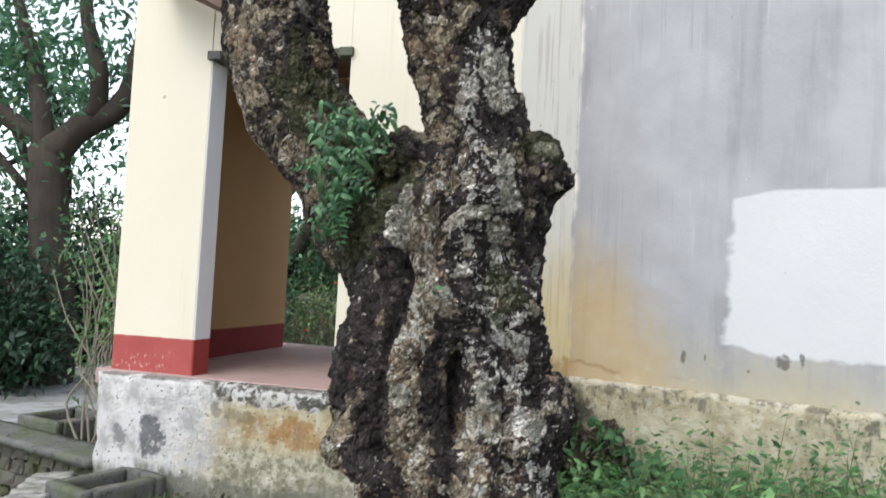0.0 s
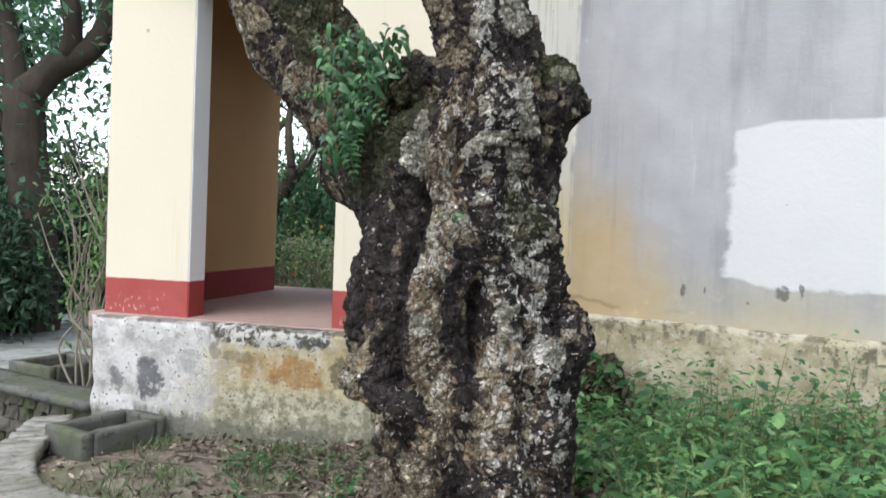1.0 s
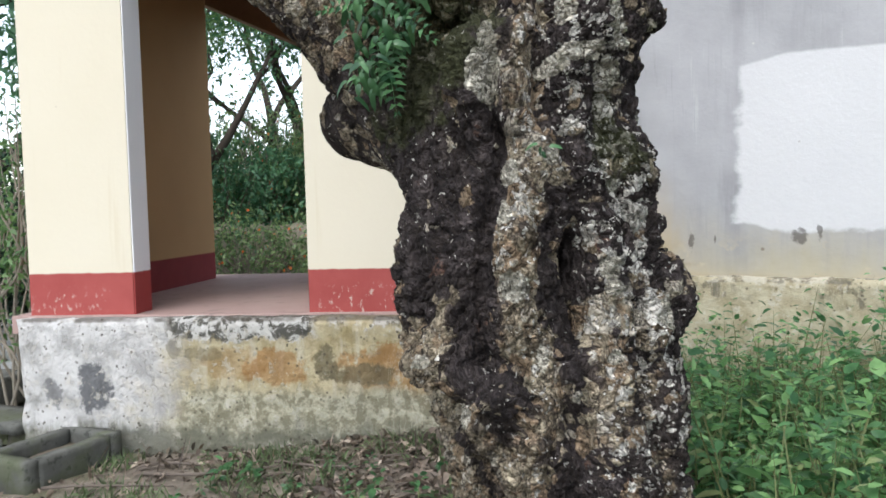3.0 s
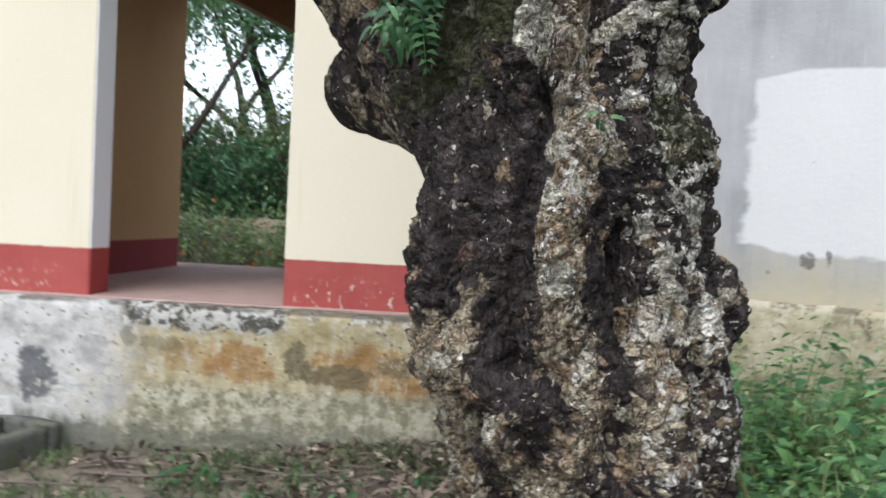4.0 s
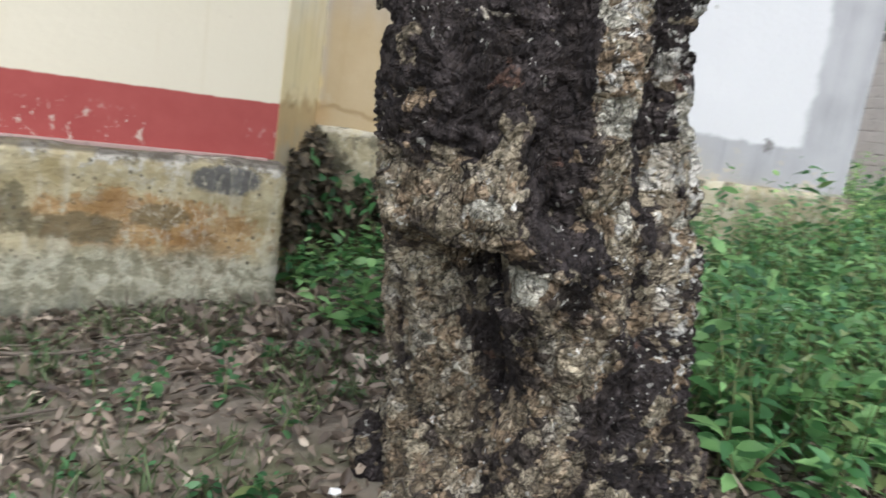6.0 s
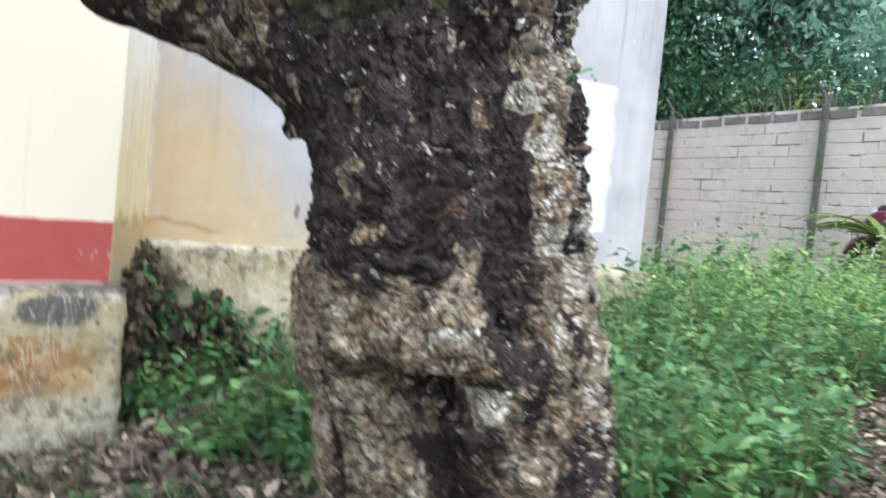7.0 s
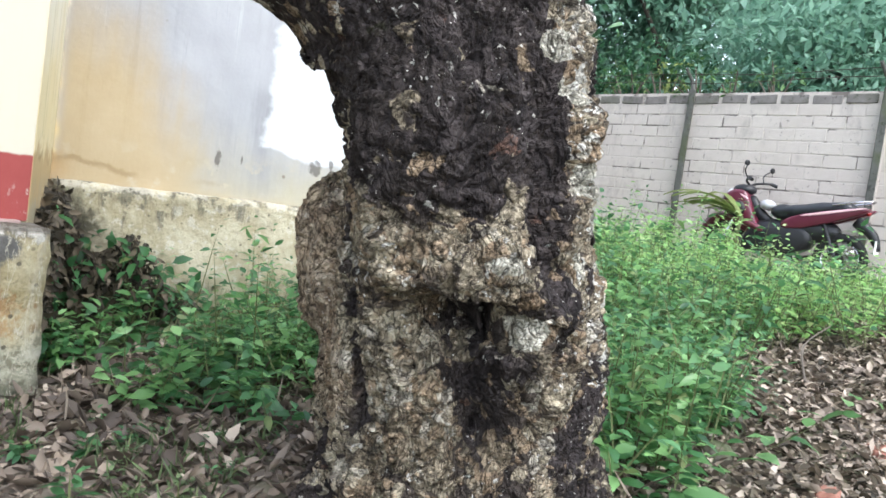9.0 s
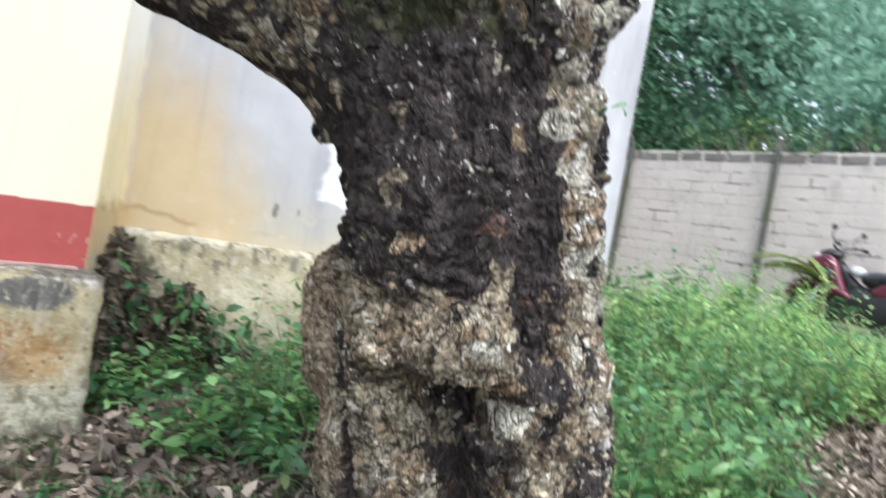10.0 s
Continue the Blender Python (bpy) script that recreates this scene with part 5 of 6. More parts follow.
block_wall = structure("wall_yard", box((0, -0.09, 0.3), ((W1 - W0).length, 0.0, TOP - 0.01), 0.004), MORTAR, "grey concrete block wall with dark joints", "wall")
block_wall.matrix_world = Matrix.Translation(W0) @ pose(0, 0, 0, 0, 0, TURN)
for s in (1.10, 3.28, 5.36, 7.45):
    post = thing("fence_post", "leaning concrete post with a bent arm for wire", "post", along(s, 0.5, 0.06), "posts of the yard wall")
    part("shaft", box((-0.026, -0.03, 0), (0.026, 0.04, TOP - 0.5 + 0.02), 0.010), CEMENT, post)
    if s < 5:
        part("pilaster", box((0.032, -0.045, 0), (0.125, 0.0, TOP - 0.5 - 0.02), 0.008), MORTAR, post, "pale mortar pilaster beside the post")
    part("arm", tube([(0, 0, TOP - 0.5), (0.02, 0.03, TOP - 0.38), (-0.06, 0.10, TOP - 0.24)], [0.028, 0.022, 0.018], 8), CEMENT, post)
for k, z in enumerate((TOP + 0.10, TOP + 0.19)):
    pts = [along(s, z + 0.02 * math.sin(s * 2.2 + k), 0.10) for s in np.linspace(0.2, 8.3, 24)]
    tagged(part("wire", tube(pts, [0.004] * 24, 5), plain("rusty_wire", (0.09, 0.07, 0.06), 0.7, 0.6)), "rusty wire strung over the wall", "wire")

# ---------------------------------------------------------------- motorbike


def shell(outline, width, round_):
    """A rounded slab from a side outline (x, z), width across y."""
    bm = bmesh.new()
    pts = [Vector((x, 0, z)) for x, z in outline]
    pts = [p for a, b in zip(pts, pts[1:] + pts[:1]) for p in (a, (a + b) / 2)]
    for _ in range(2):
        pts = [(a + 2 * b + c) / 4 for a, b, c in zip(pts[-1:] + pts[:-1], pts, pts[1:] + pts[:1])]
    mid = sum(pts, Vector()) / len(pts)
    rings = []
    for y, k in ((-0.5, 0.80), (-0.46, 0.93), (-0.32, 1.0), (0.32, 1.0), (0.46, 0.93), (0.5, 0.80)):
        inset = 1 - (1 - k) * min(1.0, round_ / 0.03)
        rings.append([bm.verts.new(mid + (p - mid) * inset + Vector((0, y * width, 0))) for p in pts])
    for a, b in zip(rings, rings[1:]):
        for i in range(len(pts)):
            bm.faces.new((a[i], a[(i + 1) % len(pts)], b[(i + 1) % len(pts)], b[i]))
    bm.faces.new(rings[0])
    bm.faces.new(rings[-1][::-1])
    return bm


def motorbike():
    bike = thing("motorbike", "dark red and black underbone motorbike parked on the bank", "motorbike", along(3.93, 0.735, 0.44), "", "", TURN + 180)
    bike.matrix_world = bike.matrix_world @ Matrix.Scale(0.94, 4)
    RED = plain("dark_red_lacquer", (0.105, 0.014, 0.030), 0.30, 0.0, 0.6, 0.1)
    BLACK = plain("black_plastic", (0.016, 0.016, 0.018), 0.45)
    RUBBER = plain("tyre_rubber", (0.02, 0.02, 0.02), 0.85)
    STEEL = plain("chrome_steel", (0.55, 0.55, 0.56), 0.25, 1.0)
    PALE = plain("white_pink_stripe", (0.70, 0.45, 0.48), 0.4)
    SEAT = plain("black_vinyl", (0.022, 0.024, 0.028), 0.4)
    GLASS = plain("mirror_glass", (0.7, 0.72, 0.74), 0.08, 1.0)
    # bike's own axes: -x is forward, z up, wheelbase 1.24
    for x, r in ((-0.62, 0.275), (0.62, 0.27)):
        w = part("wheel", disc((x, 0, r), (0, 1, 0), 0.055, 0.10, 16), BLACK, bike)
        part("tyre", ring((x, 0, r), (0, 1, 0), r - 0.042, 0.042, 40, 12, 1.05), RUBBER, w)
        part("rim", ring((x, 0, r), (0, 1, 0), r - 0.088, 0.014, 40, 8, 1.6), STEEL, w)
        spokes = []
        for k in range(5):
            b = box((-0.016, -0.014, 0.03), (0.016, 0.014, r - 0.095), 0.003)
            b.transform(Matrix.Translation((x, 0, r)) @ Matrix.Rotation(2 * math.pi * k / 5 + 0.3, 4, "Y"))
            spokes.append(b)
        part("spokes", join(*spokes), STEEL, w)
    for s in (-0.065, 0.065):
        part("fork", tube([(-0.62, s, 0.27), (-0.54, s, 0.52), (-0.44, s, 0.82)], [0.02, 0.022, 0.022], 10), STEEL, bike)
        part("shock_absorber", tube([(0.58, s * 1.6, 0.30), (0.44, s * 1.5, 0.62)], [0.024, 0.020], 10), BLACK, bike)
    part("front_mudguard", tube(bent([(-0.90, 0, 0.42), (-0.78, 0, 0.55), (-0.60, 0, 0.58), (-0.44, 0, 0.50)], 4), [0.03, 0.05, 0.06, 0.06, 0.065, 0.065, 0.06, 0.06, 0.055, 0.05, 0.05, 0.045, 0.04], 10), RED, bike)
    part("front_fairing", shell([(-0.72, 0.74), (-0.68, 0.84), (-0.56, 0.92), (-0.43, 0.93), (-0.36, 0.80), (-0.30, 0.62), (-0.18, 0.48), (-0.30, 0.40), (-0.46, 0.46), (-0.60, 0.62)], 0.27, 0.055), RED, bike, "glossy dark red fairing", True)
    part("cowl", shell([(-0.66, 0.66), (-0.52, 0.80), (-0.40, 0.78), (-0.36, 0.64), (-0.48, 0.54)], 0.31, 0.03), BLACK, bike, "black cowl panel", True)
    for s in (-1, 1):
        part("cowl_stripe", tube(bent([(-0.66, s * 0.06, 0.84), (-0.50, s * 0.115, 0.86), (-0.38, s * 0.125, 0.80)], 4), [0.006] + [0.016] * 7 + [0.006], 8), PALE, bike, "pale pink stripe on the cowl", True)
        part("body_flash", tube(bent([(-0.50, s * 0.17, 0.56), (-0.30, s * 0.20, 0.53), (-0.14, s * 0.19, 0.47)], 4), [0.01] + [0.035] * 7 + [0.01], 8), RED, bike, "dark red side flash", True)
    part("headlight", ball((-0.60, 0, 0.86), (0.07, 0.09, 0.06), 16), plain("headlight_lens", (0.6, 0.62, 0.64), 0.1, 0.0, 0.8), bike, "clear headlight", True)
    part("nacelle", ball((-0.48, 0, 0.91), (0.13, 0.12, 0.065), 16), BLACK, bike, "", True)
    part("leg_shield", shell([(-0.44, 0.34), (-0.36, 0.50), (-0.10, 0.54), (0.10, 0.53), (0.30, 0.58), (0.40, 0.42), (0.22, 0.24), (-0.20, 0.19), (-0.38, 0.24)], 0.28, 0.04), BLACK, bike, "black engine cover", True)
    part("engine", join(ball((-0.10, 0, 0.33), (0.20, 0.12, 0.13), 14), disc((0.02, 0.0, 0.30), (0, 1, 0), 0.11, 0.26, 20, 0.02), box((-0.30, -0.07, 0.28), (-0.12, 0.07, 0.42), 0.02)), BLACK, bike, "", True)
    part("under_body", join(ball((-0.06, 0, 0.43), (0.34, 0.15, 0.19), 18), ball((0.26, 0, 0.54), (0.34, 0.12, 0.14), 18)), BLACK, bike, "", True)
    part("main_frame", tube(bent([(-0.40, 0, 0.82), (-0.20, 0, 0.60), (0.05, 0, 0.52), (0.30, 0, 0.62)], 4), [0.06] * 13, 10), BLACK, bike, "", True)
    seat = tube(bent([(-0.12, 0, 0.66), (0.03, 0, 0.70), (0.22, 0, 0.73), (0.45, 0, 0.80), (0.70, 0, 0.835)], 4), [0.04] + [0.10] * 5 + [0.11] * 6 + [0.10] * 4 + [0.05], 12)
    seat.transform(Matrix.Diagonal((1, 1.15, 0.7, 1)) @ Matrix.Identity(4))
    seat.transform(Matrix.Translation((0, 0, 0.222)))
    part("seat", seat, SEAT, bike, "black vinyl double seat", True)
    for s in (-1, 1):
        side = shell([(-0.04, 0.54), (0.06, 0.66), (0.40, 0.745), (0.86, 0.835), (0.90, 0.80), (0.62, 0.67), (0.34, 0.58), (0.12, 0.50)], 0.09, 0.03)
        side.transform(Matrix.Translation((0, s * 0.095, 0)))
        part("side_panel", side, RED, bike, "dark red tail panel", True)
        stripe = shell([(0.10, 0.655), (0.40, 0.735), (0.84, 0.828), (0.86, 0.812), (0.60, 0.752), (0.34, 0.685)], 0.012, 0.004)
        stripe.transform(Matrix.Translation((0, s * 0.142, 0)))
        part("stripe", stripe, PALE, bike, "pale pink stripe", True)
        part("handlebar", tube(bent([(-0.43, 0, 0.96), (-0.41, s * 0.16, 1.00), (-0.33, s * 0.30, 1.02), (-0.27, s * 0.36, 1.00)], 4), [0.013] * 9 + [0.02] * 4, 10), BLACK, bike)
        part("mirror_stem", tube(bent([(-0.37, s * 0.22, 1.01), (-0.40, s * 0.26, 1.10), (-0.36, s * 0.33, 1.16)], 4), [0.007] * 9, 8), BLACK, bike)
        part("mirror", ball((-0.35, s * 0.36, 1.18), (0.02, 0.055, 0.032), 14), BLACK, bike, "oval mirror", True)
    part("seat_hump", ball((0.0, 0, 0.70), (0.15, 0.11, 0.09), 16), SEAT, bike, "raised black seat front", True)
    part("inner_cowl", ball((-0.20, 0, 0.76), (0.085, 0.10, 0.06), 14), plain("pale_grey_plastic", (0.42, 0.42, 0.43), 0.4), bike, "pale grey inner cowl", True)
    part("tail_light", ball((0.82, 0, 0.765), (0.025, 0.05, 0.022), 12), plain("red_lens", (0.22, 0.01, 0.012), 0.25), bike, "red tail light", True)
    part("rear_mudguard", tube(bent([(0.72, 0, 0.68), (0.88, 0, 0.56), (0.96, 0, 0.40)], 4), [0.06, 0.06, 0.055, 0.05, 0.05, 0.045, 0.04, 0.03, 0.02], 10), BLACK, bike, "", True)
    plate = box((0.935, -0.08, 0.36), (0.945, 0.08, 0.50), 0.004)
    part("number_plate", plate, WHITE, bike, "blank white plate")
    part("exhaust", join(tube(bent([(-0.18, 0.13, 0.24), (0.10, 0.15, 0.20), (0.36, 0.16, 0.26), (0.70, 0.17, 0.36)], 4), [0.018] * 5 + [0.045] * 7 + [0.035], 12)), STEEL, bike, "chrome silencer", True)
    part("heat_shield", tube([(0.36, 0.205, 0.29), (0.62, 0.215, 0.36)], [0.04, 0.04], 10), STEEL, bike)
    part("grab_rail", tube(bent([(0.50, 0.12, 0.82), (0.78, 0.11, 0.88), (0.86, 0.0, 0.89), (0.78, -0.11, 0.88), (0.50, -0.12, 0.82)], 4), [0.011] * 17, 8), STEEL, bike)
    part("centre_stand", tube([(0.10, 0.10, 0.24), (0.14, 0.17, 0.01)], [0.014, 0.012], 8), BLACK, bike)
    part("footboard", tube(bent([(-0.34, 0.20, 0.26), (-0.10, 0.22, 0.20), (0.14, 0.22, 0.22)], 4), [0.015] * 9, 8), STEEL, bike)
    return bike


motorbike()

# ---------------------------------------------------------------- plants
R = np.random.default_rng(11)


def weeds(name, xs, ys, count, tall, leaf, material, label, keep=None, lean=0.25):
    """Leafy weeds: thin stems with whorls of leaves, scattered on the ground."""
    x, y = R.uniform(*xs, count * 3), R.uniform(*ys, count * 3)
    if keep is not None:
        ok = keep(x, y)
        x, y = x[ok], y[ok]
    x, y = x[:count], y[:count]
    z = height(x, y)
    h = R.uniform(*tall, len(x)) * (0.75 + 0.5 * np.sin(1.9 * x + 2.7 * y) ** 2) * (1 - 0.45 * smooth(x, 5.2, 6.6) * smooth(-y, -6.2, -5.2))
    tip = np.stack([R.normal(0, lean, len(x)) * h, R.normal(0, lean, len(x)) * h, h], 1)
    per = 15
    t = np.tile(np.linspace(0.22, 1.0, per), len(x))
    who = np.repeat(np.arange(len(x)), per)
    base = np.stack([x, y, z], 1)[who] + tip[who] * t[:, None]
    ang = np.tile(np.arange(per) * 2.4, len(x)) + np.repeat(R.uniform(0, 6.3, len(x)), per) + R.normal(0, 0.4, len(who))
    rise = R.uniform(-0.25, 0.75, len(who)) * (0.4 + t)
    way = np.stack([np.cos(ang), np.sin(ang), rise], 1)
    size = leaf * R.uniform(0.55, 1.35, len(who)) * (1.15 - 0.55 * t) * np.repeat(R.choice((0.6, 0.8, 1.0, 1.25), len(x)), per)
    holder = thing(name, label, "weeds", (0, 0, 0), "", "stuff")
    blades("leaves", base + way * 0.012, way, np.tile((0, 0, 1.0), (len(who), 1)) + R.normal(0, 0.35, (len(who), 3)), size, size * R.uniform(0.42, 0.62, len(who)), R.uniform(0.05, 0.5, len(who)), material, holder, 0.12)
    s = np.stack([x, y, z - 0.02], 1)
    up = tip + (0, 0, 0.02)
    blades("stems", s, up, R.normal(0, 1, (len(x), 3)), np.linalg.norm(up, axis=1), 0.008, 0.0, STEM, holder)
    return holder


def clear(x, y):
    """Off the plinth, the trunk and the wall."""
    return ((x > 1.50) | (y < 6.55)) & ((y < wing_line(x) - 0.09) | (x > 4.80 + 0.36 * (y - 6.2))) & (y < 7.3) & ((x - 1.55) ** 2 + (y - 4.95) ** 2 > 0.30) & ((x - 1.8) ** 2 + (y - 5.4) ** 2 > 0.07)


def bank_edge(x):
    """Front edge of the overgrown bank."""
    return np.interp(x, (1.6, 2.2, 2.6, 3.1, 3.6, 4.1, 4.6, 5.0, 6.5, 8.0), (4.75, 4.50, 4.42, 4.46, 4.62, 4.68, 4.62, 3.95, 3.6, 3.4))


def bank(x, y):
    """The overgrown bank: its front edge runs slantwise from the tree to the block wall."""
    return clear(x, y) & (y > bank_edge(x) + 0.10 * np.sin(5.3 * x)) & (x < 7.9 + 0.2 * (y - 4))


SIDE = "green leafy weeds under the stained wall"
weeds("weeds", (1.55, 3.2), (5.5, 7.1), 130, (0.14, 0.40), 0.082, MIXED, SIDE, lambda x, y: clear(x, y) & (np.sin(5 * x + 2) + np.sin(6 * y - 2 * x) > -0.7) & (y > 6.05 - 0.5 * (x - 1.5)))
weeds("weeds", (1.55, 3.2), (5.6, 7.1), 55, (0.14, 0.34), 0.09, WEED, "broad-leaved weeds under the stained wall", clear, 0.4)
weeds("weeds", (2.0, 4.6), (4.3, 7.1), 430, (0.28, 0.62), 0.072, WEED, "thick green weeds beside the old tree", bank)
weeds("weeds", (2.0, 4.8), (4.2, 6.2), 210, (0.26, 0.56), 0.070, MIXED, "lighter green weeds at the front of the bank", bank, 0.3)
weeds("weeds", (2.0, 3.6), (4.2, 5.6), 100, (0.16, 0.44), 0.10, MIXED, "broad pale-green leaves beside the tree's foot", bank, 0.4)
weeds("weeds", (2.2, 5.2), (4.2, 6.8), 260, (0.26, 0.58), 0.08, MIXED, "mixed fresh weeds on the bank", bank, 0.35)
weeds("weeds", (4.2, 6.6), (3.9, 7.1), 760, (0.28, 0.60), 0.062, GRASS, "fresh green weeds along the bank", bank)
weeds("weeds", (4.2, 6.8), (3.9, 7.1), 150, (0.34, 0.70), 0.105, WEED, "taller dark weeds along the bank", bank, 0.35)
weeds("weeds", (6.4, 8.3), (3.4, 8.6), 620, (0.18, 0.38), 0.062, GRASS, "light green undergrowth in front of the block wall", lambda x, y: (x < 7.55 + 0.2 * (y - 4)) & ((y < 7.1) | (x > 6.8)))
weeds("weeds", (7.0, 8.2), (6.3, 8.2), 30, (0.5, 0.8), 0.085, GRASS, "tall weeds against the block wall", lambda x, y: (x < 7.75 + 0.2 * (y - 4)) & ((y < 7.1) | (x > 6.8)), 0.12)
weeds("weeds", (7.2, 8.0), (5.5, 6.5), 45, (0.45, 0.85), 0.09, GRASS, "tall bushy weeds before the block wall", None, 0.18)
weeds("weeds", (-0.6, 2.2), (5.3, 6.5), 45, (0.03, 0.08), 0.030, MOSSY, "low creeping weeds on bare soil", clear, 0.5)
weeds("weeds", (-0.2, 1.9), (3.4, 6.2), 95, (0.04, 0.12), 0.052, WEED, "small seedlings among dead leaves", clear, 0.5)


def dead_stems(count, xs, ys, tall, label, keep):
    x, y = R.uniform(*xs, count), R.uniform(*ys, count)
    ok = keep(x, y)
    x, y = x[ok], y[ok]
    n = len(x)
    way = np.stack([R.normal(0, 0.3, n), R.normal(0, 0.3, n), np.ones(n)], 1)
    ob = blades("dry_stems", np.stack([x, y, height(x, y) - 0.01], 1), way, R.normal(0, 1, (n, 3)), R.uniform(*tall, n), 0.010, R.uniform(-0.2, 0.4, n), DRYLEAF, None)
    return tagged(ob, label, "stems", "", "stuff")


dead_stems(240, (1.6, 6.5), (4.5, 7.0), (0.15, 0.32), "dry brown stems standing among the weeds", bank)
dead_stems(160, (-0.9, 2.6), (6.2, 7.05), (0.06, 0.22), "short dry grass at the foot of the plinth", clear)

n = 4200
gx, gy = R.uniform(-0.8, 1.9, n), 6.58 - 1.5 * R.random(n) ** 1.6
ok = (np.sin(7 * gx + 3 * gy) + np.sin(3.1 * gx - 5 * gy) > 0.1) & clear(gx, gy)
gx, gy = gx[ok], gy[ok]
n = len(gx)
tagged(blades("grass", np.stack([gx, gy, height(gx, gy)], 1), np.stack([R.normal(0, 0.6, n), R.normal(0, 0.6, n), np.ones(n)], 1), R.normal(0, 1, (n, 3)), R.uniform(0.04, 0.11, n), 0.008, R.uniform(0, 0.6, n), MOSSY, None),
       "thin green grass along the plinth's foot", "grass", "", "stuff")

# rotted creeper clinging to the inner corner's foot
n = 1500
cx = 1.55 + 0.75 * R.random(n) ** 1.5
cz = 0.25 + (0.60 - 0.60 * (cx - 1.55) + 0.10 * np.sin(19 * cx)) * R.random(n) ** 0.8
base = np.stack([cx, np.where(cx < 1.74, 6.80 + 1.48 * (cx - 1.42) - 0.03, wing_line(cx) - 0.07) - 0.12 * R.random(n) ** 2, cz], 1)
tagged(blades("dead_creeper", base, R.normal(0, 0.6, (n, 3)) + (0, -0.2, -0.6), R.normal(0, 0.5, (n, 3)) + (0, -1, 0.4), R.uniform(0.03, 0.075, n), R.uniform(0.015, 0.04, n), 0.3, DEAD, None, 0.3),
       "dark rotted creeper clinging to the wall's foot", "creeper", "", "stuff")

n = 110
cx = 1.62 + 0.75 * R.random(n)
cz = 0.28 + (0.52 - 0.45 * (cx - 1.6)) * R.random(n)
base = np.stack([cx, np.where(cx < 1.74, 6.80 + 1.48 * (cx - 1.42) - 0.06, wing_line(cx) - 0.10) - 0.10 * R.random(n), cz], 1)
tagged(blades("creeper", base, R.normal(0, 0.7, (n, 3)) + (0, -0.6, -0.3), R.normal(0, 0.4, (n, 3)) + (0, -0.6, 0.8), R.uniform(0.05, 0.10, n), R.uniform(0.03, 0.055, n), 0.3, WEED, None, 0.2),
       "green creeper leaves over the rotted growth", "creeper", "", "stuff")


def litter(name, count, xs, ys, size, label, keep=None, material=DRYLEAF):
    x, y = R.uniform(*xs, count), R.uniform(*ys, count)
    if keep is not None:
        ok = keep(x, y)
        x, y = x[ok], y[ok]
    ok = R.random(len(x)) < smooth(y, ys[0], ys[0] + 0.9) * smooth(-x, -xs[1], -xs[1] + 0.5)
    x, y = x[ok], y[ok]
    n = len(x)
    z = height(x, y) + R.uniform(0.002, 0.03, n)
    a = R.uniform(0, 6.3, n)
    way = np.stack([np.cos(a), np.sin(a), R.normal(0, 0.4, n)], 1)
    up = np.stack([R.normal(0, 0.7, n), R.normal(0, 0.7, n), np.ones(n)], 1)
    L = size * R.uniform(0.6, 1.4, n)
    ob = blades(name, np.stack([x, y, z], 1), way, up, L, L * R.uniform(0.32, 0.66, n), R.uniform(-0.5, 0.5, n), material, None, R.uniform(-0.15, 0.75, n))
    return tagged(ob, label, "leaves", "", "stuff")


litter("dead_leaves", 5000, (-1.4, 2.6), (3.0, 6.66), 0.045, "dark rotting leaf crumbs on the soil", lambda x, y: ((x - 1.6) ** 2 + (y - 4.95) ** 2 > 0.12) & (np.sin(3 * x + 1) + np.sin(4 * y + x) > -0.3), DEAD)
litter("dead_leaves", 3000, (-4.6, -1.2), (5.6, 7.6), 0.05, "rotting leaves and crumbs below the low wall", lambda x, y: y < 6.9 - 0.29 * (x + 1.5), DEAD)
weeds("weeds", (-4.6, -1.5), (6.2, 7.6), 110, (0.03, 0.10), 0.045, MOSSY, "low moss and creeping weeds below the low wall", lambda x, y: y < 6.8 - 0.29 * (x + 1.5), 0.5)
litter("dead_leaves", 2600, (-1.4, 0.5), (3.0, 6.6), 0.036, "scattered dry leaves on bare soil")
litter("dead_leaves", 8500, (0.4, 2.6), (3.0, 6.66), 0.042, "dry brown leaves littering the soil", lambda x, y: (x - 1.6) ** 2 + (y - 4.95) ** 2 > 0.12)
litter("dead_leaves", 7000, (1.9, 6.2), (3.0, 5.0), 0.050, "dark rotting leaves and crumbs below the bank", None, DEAD)
litter("dead_leaves", 17000, (1.9, 6.2), (3.0, 5.2), 0.050, "drift of curled brown leaves below the bank", None, PALELEAF)
litter("dead_leaves", 2600, (0.9, 2.6), (4.7, 6.7), 0.07, "larger dry leaves between the tree and the plinth", lambda x, y: ((x - 1.6) ** 2 + (y - 4.95) ** 2 > 0.14) & ((x > 1.5) | (y < 6.6)) & (x + 0.6 * (y - 5.5) > 1.25))
litter("dead_leaves", 3800, (1.5, 3.6), (5.2, 7.1), 0.075, "dry leaves under the weeds", clear)


def stick(points, r, label="dry twig lying on the soil"):
    pts = bent([(x, y, float(height(x, y)) + dz) for x, y, dz in points], 4)
    tagged(part("twig", tube(pts, list(np.linspace(r, r * 0.4, len(pts))), 6), TWIG), label, "twig")


stick([(-0.45, 6.25, 0.02), (-0.1, 6.15, 0.04), (0.3, 6.3, 0.015)], 0.012)
stick([(0.2, 6.35, 0.02), (0.55, 6.2, 0.03), (0.9, 6.28, 0.01)], 0.009)
stick([(-0.9, 6.1, 0.02), (-0.6, 6.0, 0.05), (-0.2, 6.05, 0.02)], 0.010)
stick([(3.9, 4.32, 0.05), (4.2, 4.38, 0.14), (4.6, 4.30, 0.2)], 0.007)


